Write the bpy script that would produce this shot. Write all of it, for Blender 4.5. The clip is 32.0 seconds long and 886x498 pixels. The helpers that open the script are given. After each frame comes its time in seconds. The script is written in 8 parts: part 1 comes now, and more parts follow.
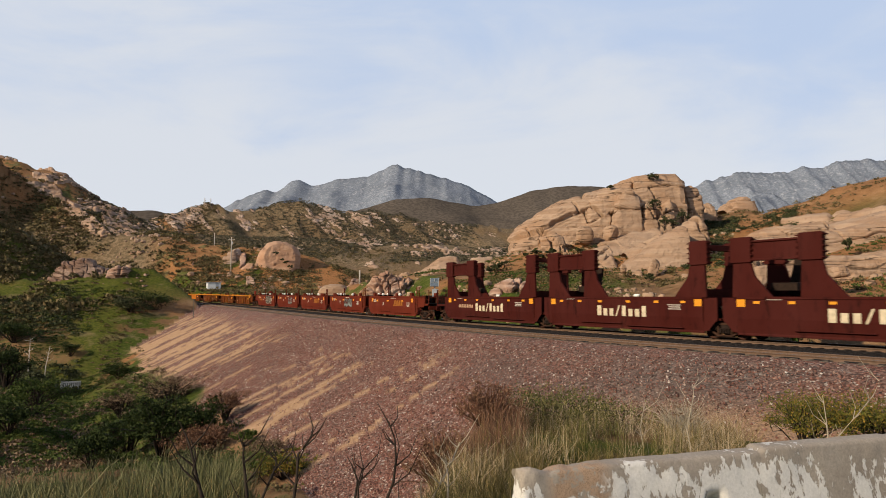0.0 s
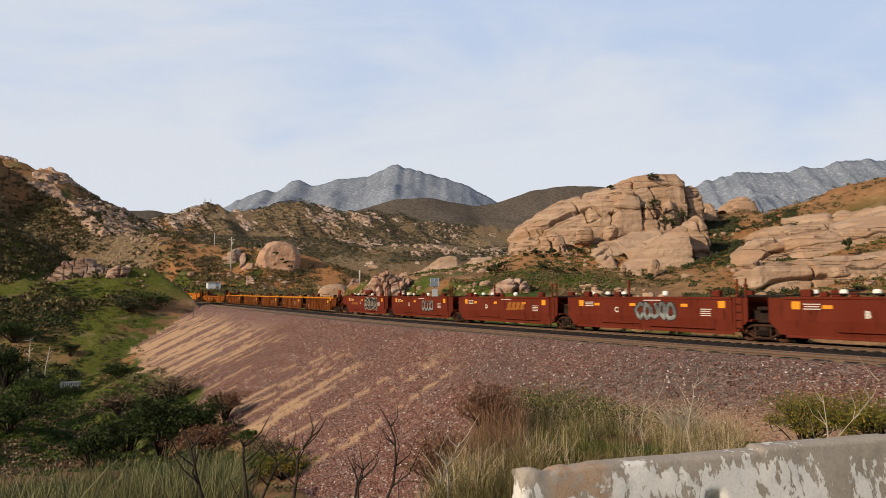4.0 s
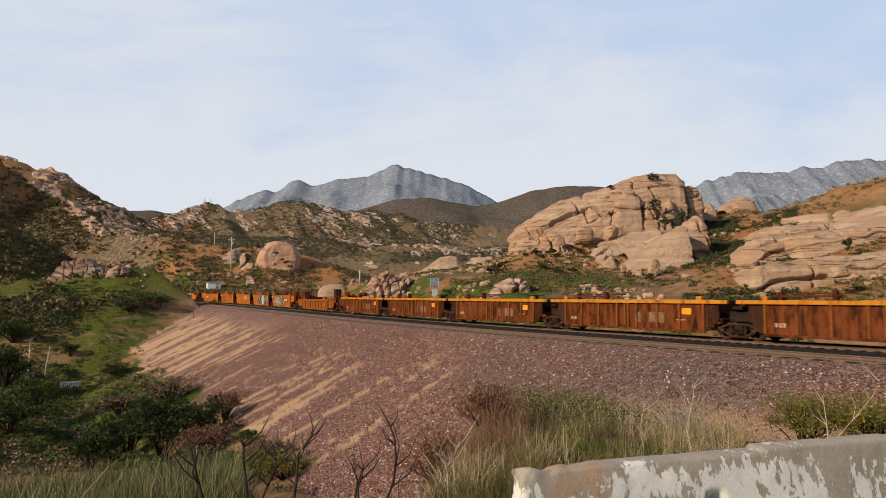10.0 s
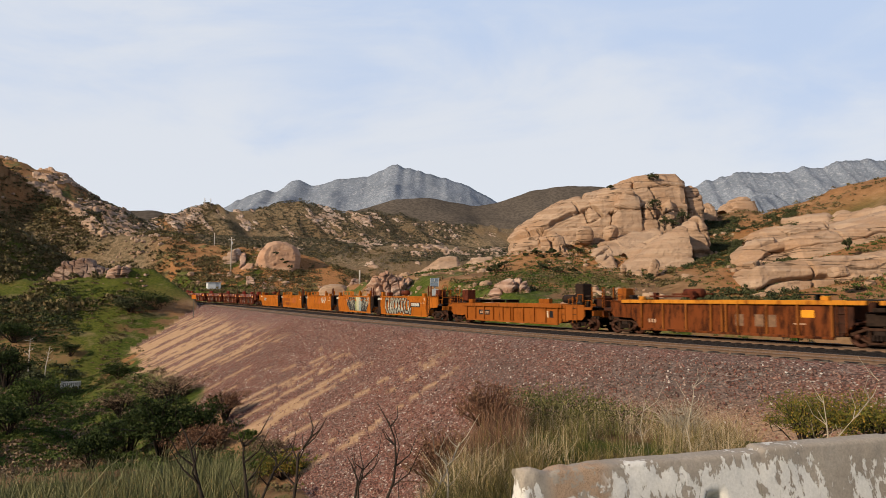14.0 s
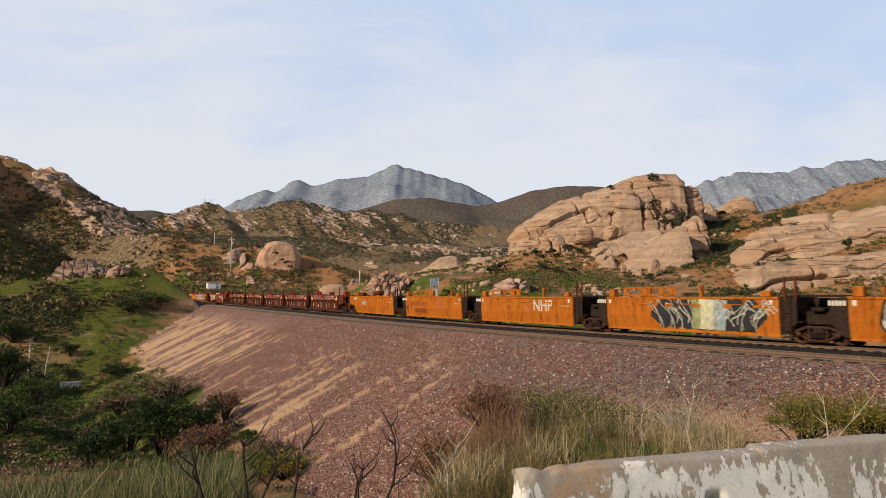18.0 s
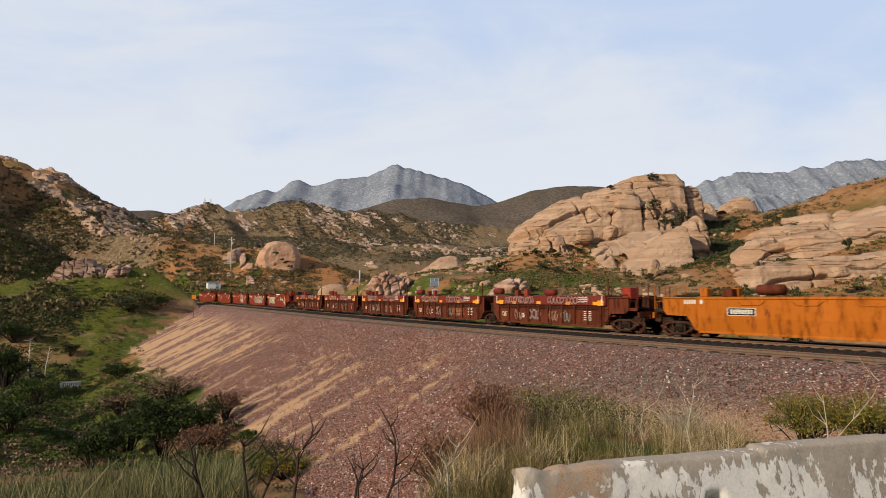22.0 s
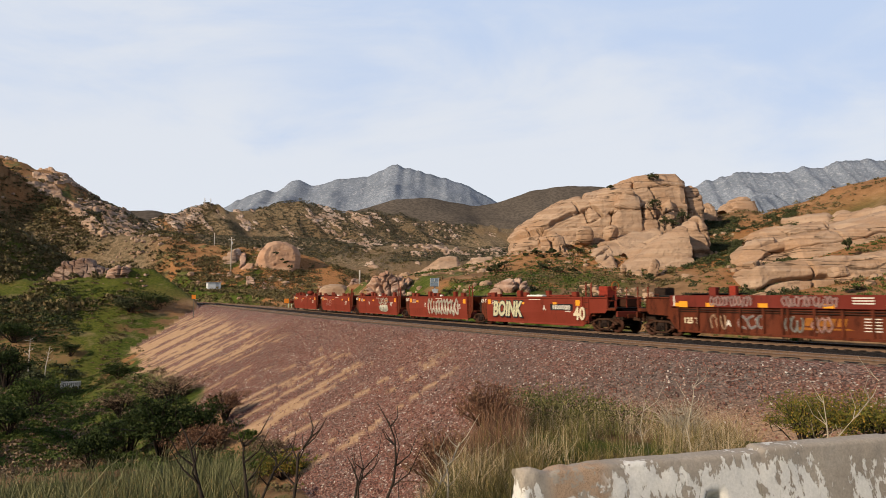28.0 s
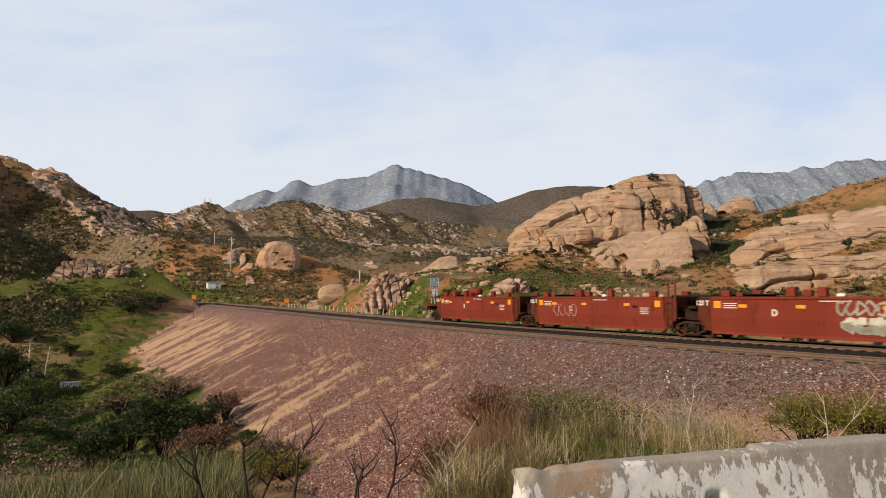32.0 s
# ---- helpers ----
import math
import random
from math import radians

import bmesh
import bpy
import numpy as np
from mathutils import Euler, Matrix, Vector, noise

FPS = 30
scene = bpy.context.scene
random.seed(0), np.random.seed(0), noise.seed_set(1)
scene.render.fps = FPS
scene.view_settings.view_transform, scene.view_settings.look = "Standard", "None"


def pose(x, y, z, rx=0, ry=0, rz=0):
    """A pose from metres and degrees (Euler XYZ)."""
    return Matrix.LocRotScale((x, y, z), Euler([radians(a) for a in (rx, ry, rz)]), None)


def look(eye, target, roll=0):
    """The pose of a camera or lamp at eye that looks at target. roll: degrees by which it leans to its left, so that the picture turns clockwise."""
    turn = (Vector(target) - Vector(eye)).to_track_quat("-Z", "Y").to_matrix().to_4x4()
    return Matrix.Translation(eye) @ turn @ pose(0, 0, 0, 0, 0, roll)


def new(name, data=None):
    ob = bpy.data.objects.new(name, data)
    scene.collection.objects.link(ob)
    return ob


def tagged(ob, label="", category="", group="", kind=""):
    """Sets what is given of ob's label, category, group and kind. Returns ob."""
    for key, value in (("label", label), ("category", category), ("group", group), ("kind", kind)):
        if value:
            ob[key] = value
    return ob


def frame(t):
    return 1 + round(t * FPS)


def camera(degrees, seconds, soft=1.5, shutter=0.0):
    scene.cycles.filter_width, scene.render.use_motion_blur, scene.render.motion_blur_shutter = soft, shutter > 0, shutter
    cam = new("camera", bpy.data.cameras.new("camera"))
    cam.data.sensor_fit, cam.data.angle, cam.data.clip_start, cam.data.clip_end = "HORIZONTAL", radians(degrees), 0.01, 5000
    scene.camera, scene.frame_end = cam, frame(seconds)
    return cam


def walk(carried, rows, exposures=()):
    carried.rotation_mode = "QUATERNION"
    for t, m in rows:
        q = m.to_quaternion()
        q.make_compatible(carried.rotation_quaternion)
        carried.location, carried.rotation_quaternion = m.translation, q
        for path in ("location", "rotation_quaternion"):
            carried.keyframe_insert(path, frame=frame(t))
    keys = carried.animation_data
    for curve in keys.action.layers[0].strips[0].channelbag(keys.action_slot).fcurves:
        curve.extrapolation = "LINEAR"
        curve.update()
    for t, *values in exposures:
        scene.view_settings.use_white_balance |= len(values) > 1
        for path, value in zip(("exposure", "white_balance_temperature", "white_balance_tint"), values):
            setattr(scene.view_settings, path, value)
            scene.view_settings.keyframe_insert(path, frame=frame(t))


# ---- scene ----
# A freight train of empty container well cars passes a rocky mountain valley.
# ---- camera ----
EYE = 2.2
cam = camera(64.8, 32.0, soft=0.9, shutter=0.3)
CAM_POSE = pose(0, 0, EYE, 93.915, 0, 0)
walk(cam, [(0.0, CAM_POSE), (32.0, CAM_POSE)], exposures=[(0.0, 0.09), (12.0, 0.14), (32.0, 0.19)])

# ---- sky and sun ----
SUN_FROM = Vector((-0.73, -0.50, 0.44)).normalized()
world = bpy.data.worlds.new("sky")
scene.world = world
world.use_nodes = True
wn, wl = world.node_tree.nodes, world.node_tree.links
wn.clear()
w_out = wn.new("ShaderNodeOutputWorld")
w_bg = wn.new("ShaderNodeBackground")
w_sky = wn.new("ShaderNodeTexSky")
w_sky.sky_type = "NISHITA"
w_sky.sun_disc = False
w_sky.sun_elevation = math.asin(SUN_FROM.z)
w_sky.sun_rotation = math.atan2(SUN_FROM.x, SUN_FROM.y)
w_sky.altitude = 900
w_sky.air_density = 1.0
w_sky.dust_density = 1.0
w_tc = wn.new("ShaderNodeTexCoord")
w_map = wn.new("ShaderNodeMapping")
w_map.inputs["Rotation"].default_value = (0.25, 0.35, 0.3)
w_map.inputs["Scale"].default_value = (1.3, 1.0, 3.2)
wl.new(w_tc.outputs["Generated"], w_map.inputs["Vector"])
w_noise = wn.new("ShaderNodeTexNoise")
w_noise.inputs["Scale"].default_value = 2.1
w_noise.inputs["Detail"].default_value = 7.0
w_noise.inputs["Roughness"].default_value = 0.55
w_noise.inputs["Distortion"].default_value = 0.5
wl.new(w_map.outputs["Vector"], w_noise.inputs["Vector"])
w_sep = wn.new("ShaderNodeSeparateXYZ")
wl.new(w_tc.outputs["Generated"], w_sep.inputs[0])
w_low = wn.new("ShaderNodeMapRange")
w_low.inputs["From Min"].default_value = 0.02
w_low.inputs["From Max"].default_value = 0.42
w_low.inputs["To Min"].default_value = 0.42
w_low.inputs["To Max"].default_value = -0.06
wl.new(w_sep.outputs["Z"], w_low.inputs["Value"])
w_add = wn.new("ShaderNodeMath")
w_add.operation = "ADD"
wl.new(w_noise.outputs["Fac"], w_add.inputs[0])
wl.new(w_low.outputs["Result"], w_add.inputs[1])
w_ramp = wn.new("ShaderNodeMapRange")
w_ramp.interpolation_type = "SMOOTHSTEP"
w_ramp.inputs["From Min"].default_value = 0.36
w_ramp.inputs["From Max"].default_value = 0.72
w_ramp.inputs["To Min"].default_value = 0.0
w_ramp.inputs["To Max"].default_value = 1.0
wl.new(w_add.outputs[0], w_ramp.inputs["Value"])
w_mix = wn.new("ShaderNodeMix")
w_mix.data_type = "RGBA"
w_veil = wn.new("ShaderNodeMix")
w_veil.data_type = "RGBA"
w_veil.inputs["A"].default_value = (4.6, 5.55, 7.3, 1)
w_veil.inputs["B"].default_value = (6.35, 6.65, 7.2, 1)
wl.new(w_ramp.outputs["Result"], w_veil.inputs["Factor"])
wl.new(w_veil.outputs["Result"], w_mix.inputs["B"])
w_thin = wn.new("ShaderNodeMapRange")
w_thin.interpolation_type = "SMOOTHSTEP"
w_thin.inputs["From Min"].default_value = 0.42
w_thin.inputs["From Max"].default_value = 0.72
w_thin.inputs["To Min"].default_value = 0.95
w_thin.inputs["To Max"].default_value = 0.06
wl.new(w_sep.outputs["Z"], w_thin.inputs["Value"])
wl.new(w_thin.outputs["Result"], w_mix.inputs["Factor"])
wl.new(w_sky.outputs["Color"], w_mix.inputs["A"])
wl.new(w_mix.outputs["Result"], w_bg.inputs["Color"])
w_bg.inputs["Strength"].default_value = 0.106
wl.new(w_bg.outputs[0], w_out.inputs[0])

sun = new("sun", bpy.data.lights.new("sun", "SUN"))
sun.data.energy = 5.0
sun.data.angle = radians(1.0)
sun.data.color = (1.0, 0.84, 0.63)
sun.matrix_world = look(SUN_FROM * 50, (0, 0, 0))

# ---- materials ----
def nodes_of(name, rough=0.8, metal=0.0):
    m = bpy.data.materials.new(name)
    m.use_nodes = True
    n, l = m.node_tree.nodes, m.node_tree.links
    b = n["Principled BSDF"]
    b.inputs["Roughness"].default_value = rough
    b.inputs["Metallic"].default_value = metal
    b.inputs["Specular IOR Level"].default_value = 0.12
    return m, n, l, b


def noise_node(n, l, scale, detail=4.0, rough=0.6, vec=None, kind="ShaderNodeTexNoise"):
    t = n.new(kind)
    t.inputs["Scale"].default_value = scale
    if kind == "ShaderNodeTexNoise":
        t.inputs["Detail"].default_value = detail
        t.inputs["Roughness"].default_value = rough
    if vec is not None:
        l.new(vec, t.inputs["Vector"])
    return t


def ramp(n, l, fac, stops):
    r = n.new("ShaderNodeValToRGB")
    e = r.color_ramp.elements
    while len(e) < len(stops):
        e.new(0.5)
    for k, (p, c) in zip(e, stops):
        k.position = p
        k.color = (*c, 1) if len(c) == 3 else c
    l.new(fac, r.inputs["Fac"])
    return r.outputs["Color"]


def mix(n, l, fac, a, b, mode="MIX"):
    m = n.new("ShaderNodeMix")
    m.data_type = "RGBA"
    m.blend_type = mode
    for sock, v in (("Factor", fac), ("A", a), ("B", b)):
        if isinstance(v, (int, float)):
            m.inputs[sock].default_value = v
        elif isinstance(v, tuple):
            m.inputs[sock].default_value = (*v, 1)
        else:
            l.new(v, m.inputs[sock])
    return m.outputs["Result"]


def span(n, l, val, a, b, c=0.0, d=1.0):
    m = n.new("ShaderNodeMapRange")
    m.interpolation_type = "SMOOTHSTEP"
    for k, v in zip(("From Min", "From Max", "To Min", "To Max"), (a, b, c, d)):
        m.inputs[k].default_value = v
    l.new(val, m.inputs["Value"])
    return m.outputs["Result"]


def times(n, l, a, b):
    m = n.new("ShaderNodeMath")
    m.operation = "MULTIPLY"
    for i, v in enumerate((a, b)):
        if isinstance(v, (int, float)):
            m.inputs[i].default_value = v
        else:
            l.new(v, m.inputs[i])
    return m.outputs[0]


def bump(n, l, b, height, dist=0.1, strength=0.6):
    k = n.new("ShaderNodeBump")
    k.inputs["Distance"].default_value = dist
    k.inputs["Strength"].default_value = strength
    l.new(height, k.inputs["Height"])
    l.new(k.outputs[0], b.inputs["Normal"])


def coords(n):
    return n.new("ShaderNodeTexCoord").outputs["Object"]


def plain(name, col, rough=0.6, metal=0.0, var=0.25, scale=6.0):
    m, n, l, b = nodes_of(name, rough, metal)
    t = noise_node(n, l, scale, 5, 0.65, coords(n))
    lo = tuple(c * (1 - var) for c in col)
    hi = tuple(min(1, c * (1 + var)) for c in col)
    l.new(ramp(n, l, t.outputs["Fac"], [(0.3, lo), (0.7, hi)]), b.inputs["Base Color"])
    return m


def car_paint(name, col, dirt, amount=0.5, rough=0.65):
    """Faded paint with rust stains that run down and road dust."""
    m, n, l, b = nodes_of(name, rough)
    b.inputs["Specular IOR Level"].default_value = 0.04
    vec = coords(n)
    mp = n.new("ShaderNodeMapping")
    mp.inputs["Scale"].default_value = (1.0, 1.0, 0.28)
    l.new(vec, mp.inputs["Vector"])
    info = n.new("ShaderNodeObjectInfo")
    off = n.new("ShaderNodeVectorMath")
    off.operation = "MULTIPLY_ADD"
    l.new(info.outputs["Random"], off.inputs[0])
    off.inputs[1].default_value = (40, 40, 0)
    l.new(mp.outputs[0], off.inputs[2])
    streak = noise_node(n, l, 3.2, 6, 0.68, off.outputs[0])
    fine = noise_node(n, l, 22, 4, 0.6, off.outputs[0])
    big = noise_node(n, l, 0.5, 3, 0.5, off.outputs[0])
    fade = mix(n, l, big.outputs["Fac"], tuple(c * 0.78 for c in col), tuple(min(1, c * 1.18 + 0.01) for c in col))
    a = span(n, l, streak.outputs["Fac"], 0.62 - 0.25 * amount, 0.86 - 0.25 * amount)
    c = mix(n, l, a, fade, dirt)
    c = mix(n, l, span(n, l, fine.outputs["Fac"], 0.55, 0.8, 0.0, 0.35), c, tuple(d * 0.6 for d in dirt))
    l.new(c, b.inputs["Base Color"])
    bump(n, l, b, fine.outputs["Fac"], 0.004, 0.4)
    return m


def ground_material():
    m, n, l, b = nodes_of("ground", 0.95)
    b.inputs["Specular IOR Level"].default_value = 0.1
    vec = coords(n)
    z = n.new("ShaderNodeVertexColor")
    z.layer_name = "zones"
    sep = n.new("ShaderNodeSeparateColor")
    l.new(z.outputs["Color"], sep.inputs[0])
    ballast, green, tan = sep.outputs[0], sep.outputs[1], sep.outputs[2]
    big = noise_node(n, l, 0.035, 5, 0.6, vec)
    med = noise_node(n, l, 0.25, 6, 0.65, vec)
    fine = noise_node(n, l, 2.2, 5, 0.7, vec)
    grit = noise_node(n, l, 14.0, 4, 0.7, vec)
    soil = ramp(n, l, med.outputs["Fac"], [(0.25, (0.09, 0.052, 0.026)), (0.45, (0.18, 0.102, 0.050)), (0.6, (0.27, 0.158, 0.080)), (0.78, (0.40, 0.265, 0.16))])
    red = ramp(n, l, fine.outputs["Fac"], [(0.3, (0.19, 0.075, 0.028)), (0.7, (0.33, 0.155, 0.062))])
    soil = mix(n, l, span(n, l, big.outputs["Fac"], 0.47, 0.62), soil, red)
    grass = ramp(n, l, fine.outputs["Fac"], [(0.25, (0.018, 0.027, 0.004)), (0.5, (0.046, 0.064, 0.008)), (0.75, (0.105, 0.12, 0.020))])
    dry = ramp(n, l, grit.outputs["Fac"], [(0.3, (0.10, 0.075, 0.035)), (0.7, (0.27, 0.20, 0.10))])
    grass = mix(n, l, span(n, l, med.outputs["Fac"], 0.5, 0.72), grass, dry)
    cov = n.new("ShaderNodeVertexColor")
    cov.layer_name = "cover"
    cs = n.new("ShaderNodeSeparateColor")
    l.new(cov.outputs["Color"], cs.inputs[0])
    rust = ramp(n, l, fine.outputs["Fac"], [(0.28, (0.15, 0.062, 0.022)), (0.5, (0.30, 0.135, 0.050)), (0.72, (0.42, 0.22, 0.095))])
    soil = mix(n, l, cs.outputs[0], soil, rust)
    speck = noise_node(n, l, 0.85, 6, 0.75, vec)
    heath = ramp(n, l, speck.outputs["Fac"], [(0.30, (0.045, 0.038, 0.021)), (0.44, (0.105, 0.079, 0.045)), (0.56, (0.185, 0.130, 0.077)), (0.72, (0.32, 0.24, 0.16))])
    heath = mix(n, l, span(n, l, big.outputs["Fac"], 0.45, 0.65, 0.0, 0.55), heath, (0.150, 0.090, 0.042))
    g = n.new("ShaderNodeMath")
    g.operation = "ADD"
    l.new(green, g.inputs[0])
    l.new(span(n, l, med.outputs["Fac"], 0.3, 0.7, -0.35, 0.35), g.inputs[1])
    col = mix(n, l, span(n, l, g.outputs[0], 0.35, 0.65), soil, grass)
    col = mix(n, l, cs.outputs[1], col, heath)
    sward = ramp(n, l, fine.outputs["Fac"], [(0.25, (0.026, 0.036, 0.006)), (0.5, (0.068, 0.078, 0.010)), (0.75, (0.15, 0.135, 0.028))])
    sward = mix(n, l, span(n, l, med.outputs["Fac"], 0.52, 0.7, 0.0, 0.7), sward, dry)
    col = mix(n, l, cs.outputs[2], col, sward)
    vor = noise_node(n, l, 11.0, vec=vec, kind="ShaderNodeTexVoronoi")
    vor2 = noise_node(n, l, 5.0, vec=vec, kind="ShaderNodeTexVoronoi")
    sc = n.new("ShaderNodeSeparateColor")
    l.new(vor.outputs["Color"], sc.inputs[0])
    sc2 = n.new("ShaderNodeSeparateColor")
    l.new(vor2.outputs["Color"], sc2.inputs[0])
    stone = ramp(n, l, sc.outputs[0], [(0.0, (0.045, 0.027, 0.022)), (0.25, (0.20, 0.080, 0.054)), (0.5, (0.335, 0.140, 0.097)), (0.75, (0.28, 0.172, 0.136)), (0.93, (0.34, 0.19, 0.145)), (0.965, (0.66, 0.57, 0.49))])
    stone2 = ramp(n, l, sc2.outputs[1], [(0.0, (0.07, 0.04, 0.04)), (0.5, (0.19, 0.095, 0.08)), (0.9, (0.22, 0.16, 0.145)), (1.0, (0.55, 0.5, 0.46))])
    stone = mix(n, l, 0.25, stone, stone2)
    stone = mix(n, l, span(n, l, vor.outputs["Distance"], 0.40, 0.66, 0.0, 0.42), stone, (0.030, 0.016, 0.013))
    grey = ramp(n, l, sc2.outputs[0], [(0.0, (0.025, 0.026, 0.024)), (0.4, (0.075, 0.078, 0.070)), (0.8, (0.14, 0.125, 0.11)), (1.0, (0.24, 0.20, 0.17))])
    stone = mix(n, l, times(n, l, cov.outputs["Alpha"], 0.75), stone, grey)
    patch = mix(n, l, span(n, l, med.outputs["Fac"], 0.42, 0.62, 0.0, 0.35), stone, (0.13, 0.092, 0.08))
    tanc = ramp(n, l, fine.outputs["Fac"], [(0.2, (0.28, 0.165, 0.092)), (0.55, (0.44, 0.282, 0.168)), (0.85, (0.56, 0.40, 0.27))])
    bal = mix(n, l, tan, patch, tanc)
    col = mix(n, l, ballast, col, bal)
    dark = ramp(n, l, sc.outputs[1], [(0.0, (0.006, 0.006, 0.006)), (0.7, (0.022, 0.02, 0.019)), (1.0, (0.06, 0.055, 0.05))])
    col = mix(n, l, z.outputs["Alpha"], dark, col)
    l.new(col, b.inputs["Base Color"])
    h = n.new("ShaderNodeMath")
    h.operation = "MULTIPLY_ADD"
    l.new(vor.outputs["Distance"], h.inputs[0])
    l.new(times(n, l, ballast, -1.1), h.inputs[1])
    l.new(grit.outputs["Fac"], h.inputs[2])
    bump(n, l, b, h.outputs[0], 0.09, 0.9)
    return m


def sandstone(name, lo, mid, hi, layer=1.6, seams=0.75):
    """Buff sandstone, bedded, with dark stains and pits."""
    m, n, l, b = nodes_of(name, 0.92)
    b.inputs["Specular IOR Level"].default_value = 0.12
    vec = coords(n)
    mp = n.new("ShaderNodeMapping")
    mp.inputs["Scale"].default_value = (0.10, 0.10, layer)
    mp.inputs["Rotation"].default_value = (0.05, -0.16, 0.0)
    l.new(vec, mp.inputs["Vector"])
    beds = noise_node(n, l, 1.0, 6, 0.6, mp.outputs[0])
    big = noise_node(n, l, 0.16, 5, 0.6, vec)
    fine = noise_node(n, l, 1.6, 7, 0.7, vec)
    pits = noise_node(n, l, 5.0, 3, 0.6, vec)
    down = n.new("ShaderNodeMapping")
    down.inputs["Scale"].default_value = (0.8, 0.8, 0.10)
    l.new(vec, down.inputs["Vector"])
    stain = noise_node(n, l, 1.0, 5, 0.62, down.outputs[0])
    soft = tuple(0.45 * u + 0.55 * v for u, v in zip(lo, mid))
    c = ramp(n, l, beds.outputs["Fac"], [(0.28, soft), (0.46, mid), (0.62, hi), (0.8, mid)])
    c = mix(n, l, span(n, l, big.outputs["Fac"], 0.4, 0.68, 0, 0.55), c, tuple(v * s for v, s in zip(mid, (1.0, 0.86, 0.72))))
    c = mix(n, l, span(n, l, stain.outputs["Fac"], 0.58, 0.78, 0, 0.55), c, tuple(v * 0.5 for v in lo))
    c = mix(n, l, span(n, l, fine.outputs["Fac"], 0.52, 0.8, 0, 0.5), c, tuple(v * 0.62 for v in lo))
    crackm = n.new("ShaderNodeMapping")
    crackm.inputs["Scale"].default_value = (0.07, 0.07, 0.75)
    crackm.inputs["Rotation"].default_value = (0.04, -0.14, 0.0)
    l.new(vec, crackm.inputs["Vector"])
    ck = noise_node(n, l, 1.0, 3, 0.55, crackm.outputs[0])
    off = n.new("ShaderNodeMath")
    off.operation = "SUBTRACT"
    l.new(ck.outputs["Fac"], off.inputs[0])
    off.inputs[1].default_value = 0.5
    ab = n.new("ShaderNodeMath")
    ab.operation = "ABSOLUTE"
    l.new(off.outputs[0], ab.inputs[0])
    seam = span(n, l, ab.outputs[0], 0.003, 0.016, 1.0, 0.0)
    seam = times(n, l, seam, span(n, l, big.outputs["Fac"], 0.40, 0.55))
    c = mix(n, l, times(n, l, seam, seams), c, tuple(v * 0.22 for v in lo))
    l.new(c, b.inputs["Base Color"])
    h = mix(n, l, 0.7, beds.outputs["Color"], fine.outputs["Color"])
    h = mix(n, l, times(n, l, seam, min(1.0, 1.3 * seams)), h, (0.0, 0.0, 0.0))
    h = mix(n, l, 0.25, h, pits.outputs["Color"])
    bump(n, l, b, h, 0.5, 0.75)
    return m


def foliage(name, a, bcol, c):
    m, n, l, b = nodes_of(name, 0.75)
    b.inputs["Specular IOR Level"].default_value = 0.15
    g = n.new("ShaderNodeNewGeometry")
    t = noise_node(n, l, 0.35, 3, 0.6, coords(n))
    k = mix(n, l, 0.55, g.outputs["Random Per Island"], t.outputs["Fac"])
    l.new(ramp(n, l, k, [(0.2, a), (0.5, bcol), (0.8, c)]), b.inputs["Base Color"])
    return m


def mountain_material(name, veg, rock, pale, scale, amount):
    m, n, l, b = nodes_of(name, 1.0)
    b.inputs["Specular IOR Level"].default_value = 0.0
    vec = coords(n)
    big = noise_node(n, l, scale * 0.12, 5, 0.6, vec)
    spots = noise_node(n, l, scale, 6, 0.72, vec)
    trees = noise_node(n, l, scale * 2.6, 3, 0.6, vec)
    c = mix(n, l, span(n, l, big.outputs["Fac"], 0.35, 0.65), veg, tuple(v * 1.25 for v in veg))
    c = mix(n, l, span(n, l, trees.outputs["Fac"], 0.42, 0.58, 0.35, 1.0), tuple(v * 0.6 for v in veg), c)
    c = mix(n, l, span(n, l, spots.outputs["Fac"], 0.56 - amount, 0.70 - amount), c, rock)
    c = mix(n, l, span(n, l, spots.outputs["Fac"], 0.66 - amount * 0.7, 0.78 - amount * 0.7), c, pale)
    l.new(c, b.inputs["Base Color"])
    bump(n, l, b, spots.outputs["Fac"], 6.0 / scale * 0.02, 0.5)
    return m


M_GROUND = ground_material()
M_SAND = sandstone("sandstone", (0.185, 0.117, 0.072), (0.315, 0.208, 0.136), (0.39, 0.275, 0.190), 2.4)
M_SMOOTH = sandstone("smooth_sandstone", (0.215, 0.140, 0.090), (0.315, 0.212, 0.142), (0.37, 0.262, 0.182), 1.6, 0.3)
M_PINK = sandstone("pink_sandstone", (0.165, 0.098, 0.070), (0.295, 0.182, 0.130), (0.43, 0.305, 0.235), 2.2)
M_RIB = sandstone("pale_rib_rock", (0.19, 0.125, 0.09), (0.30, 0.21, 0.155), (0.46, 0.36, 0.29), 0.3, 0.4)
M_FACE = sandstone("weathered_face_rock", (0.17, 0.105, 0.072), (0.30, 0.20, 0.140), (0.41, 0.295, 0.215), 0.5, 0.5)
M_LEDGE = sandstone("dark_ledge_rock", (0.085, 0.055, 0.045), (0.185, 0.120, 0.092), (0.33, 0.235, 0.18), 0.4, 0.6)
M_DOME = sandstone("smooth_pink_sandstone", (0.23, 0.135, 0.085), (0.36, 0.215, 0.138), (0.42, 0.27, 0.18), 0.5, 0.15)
# Distance haze is mixed into these grey-blue base colours.
M_PEAK = mountain_material("haze_tinted_mountain", (0.165, 0.186, 0.222), (0.28, 0.292, 0.322), (0.55, 0.53, 0.51), 0.05, 0.04)
M_DARKHILL = mountain_material("far_hill", (0.092, 0.076, 0.062), (0.12, 0.092, 0.072), (0.21, 0.165, 0.135), 0.05, -0.08)
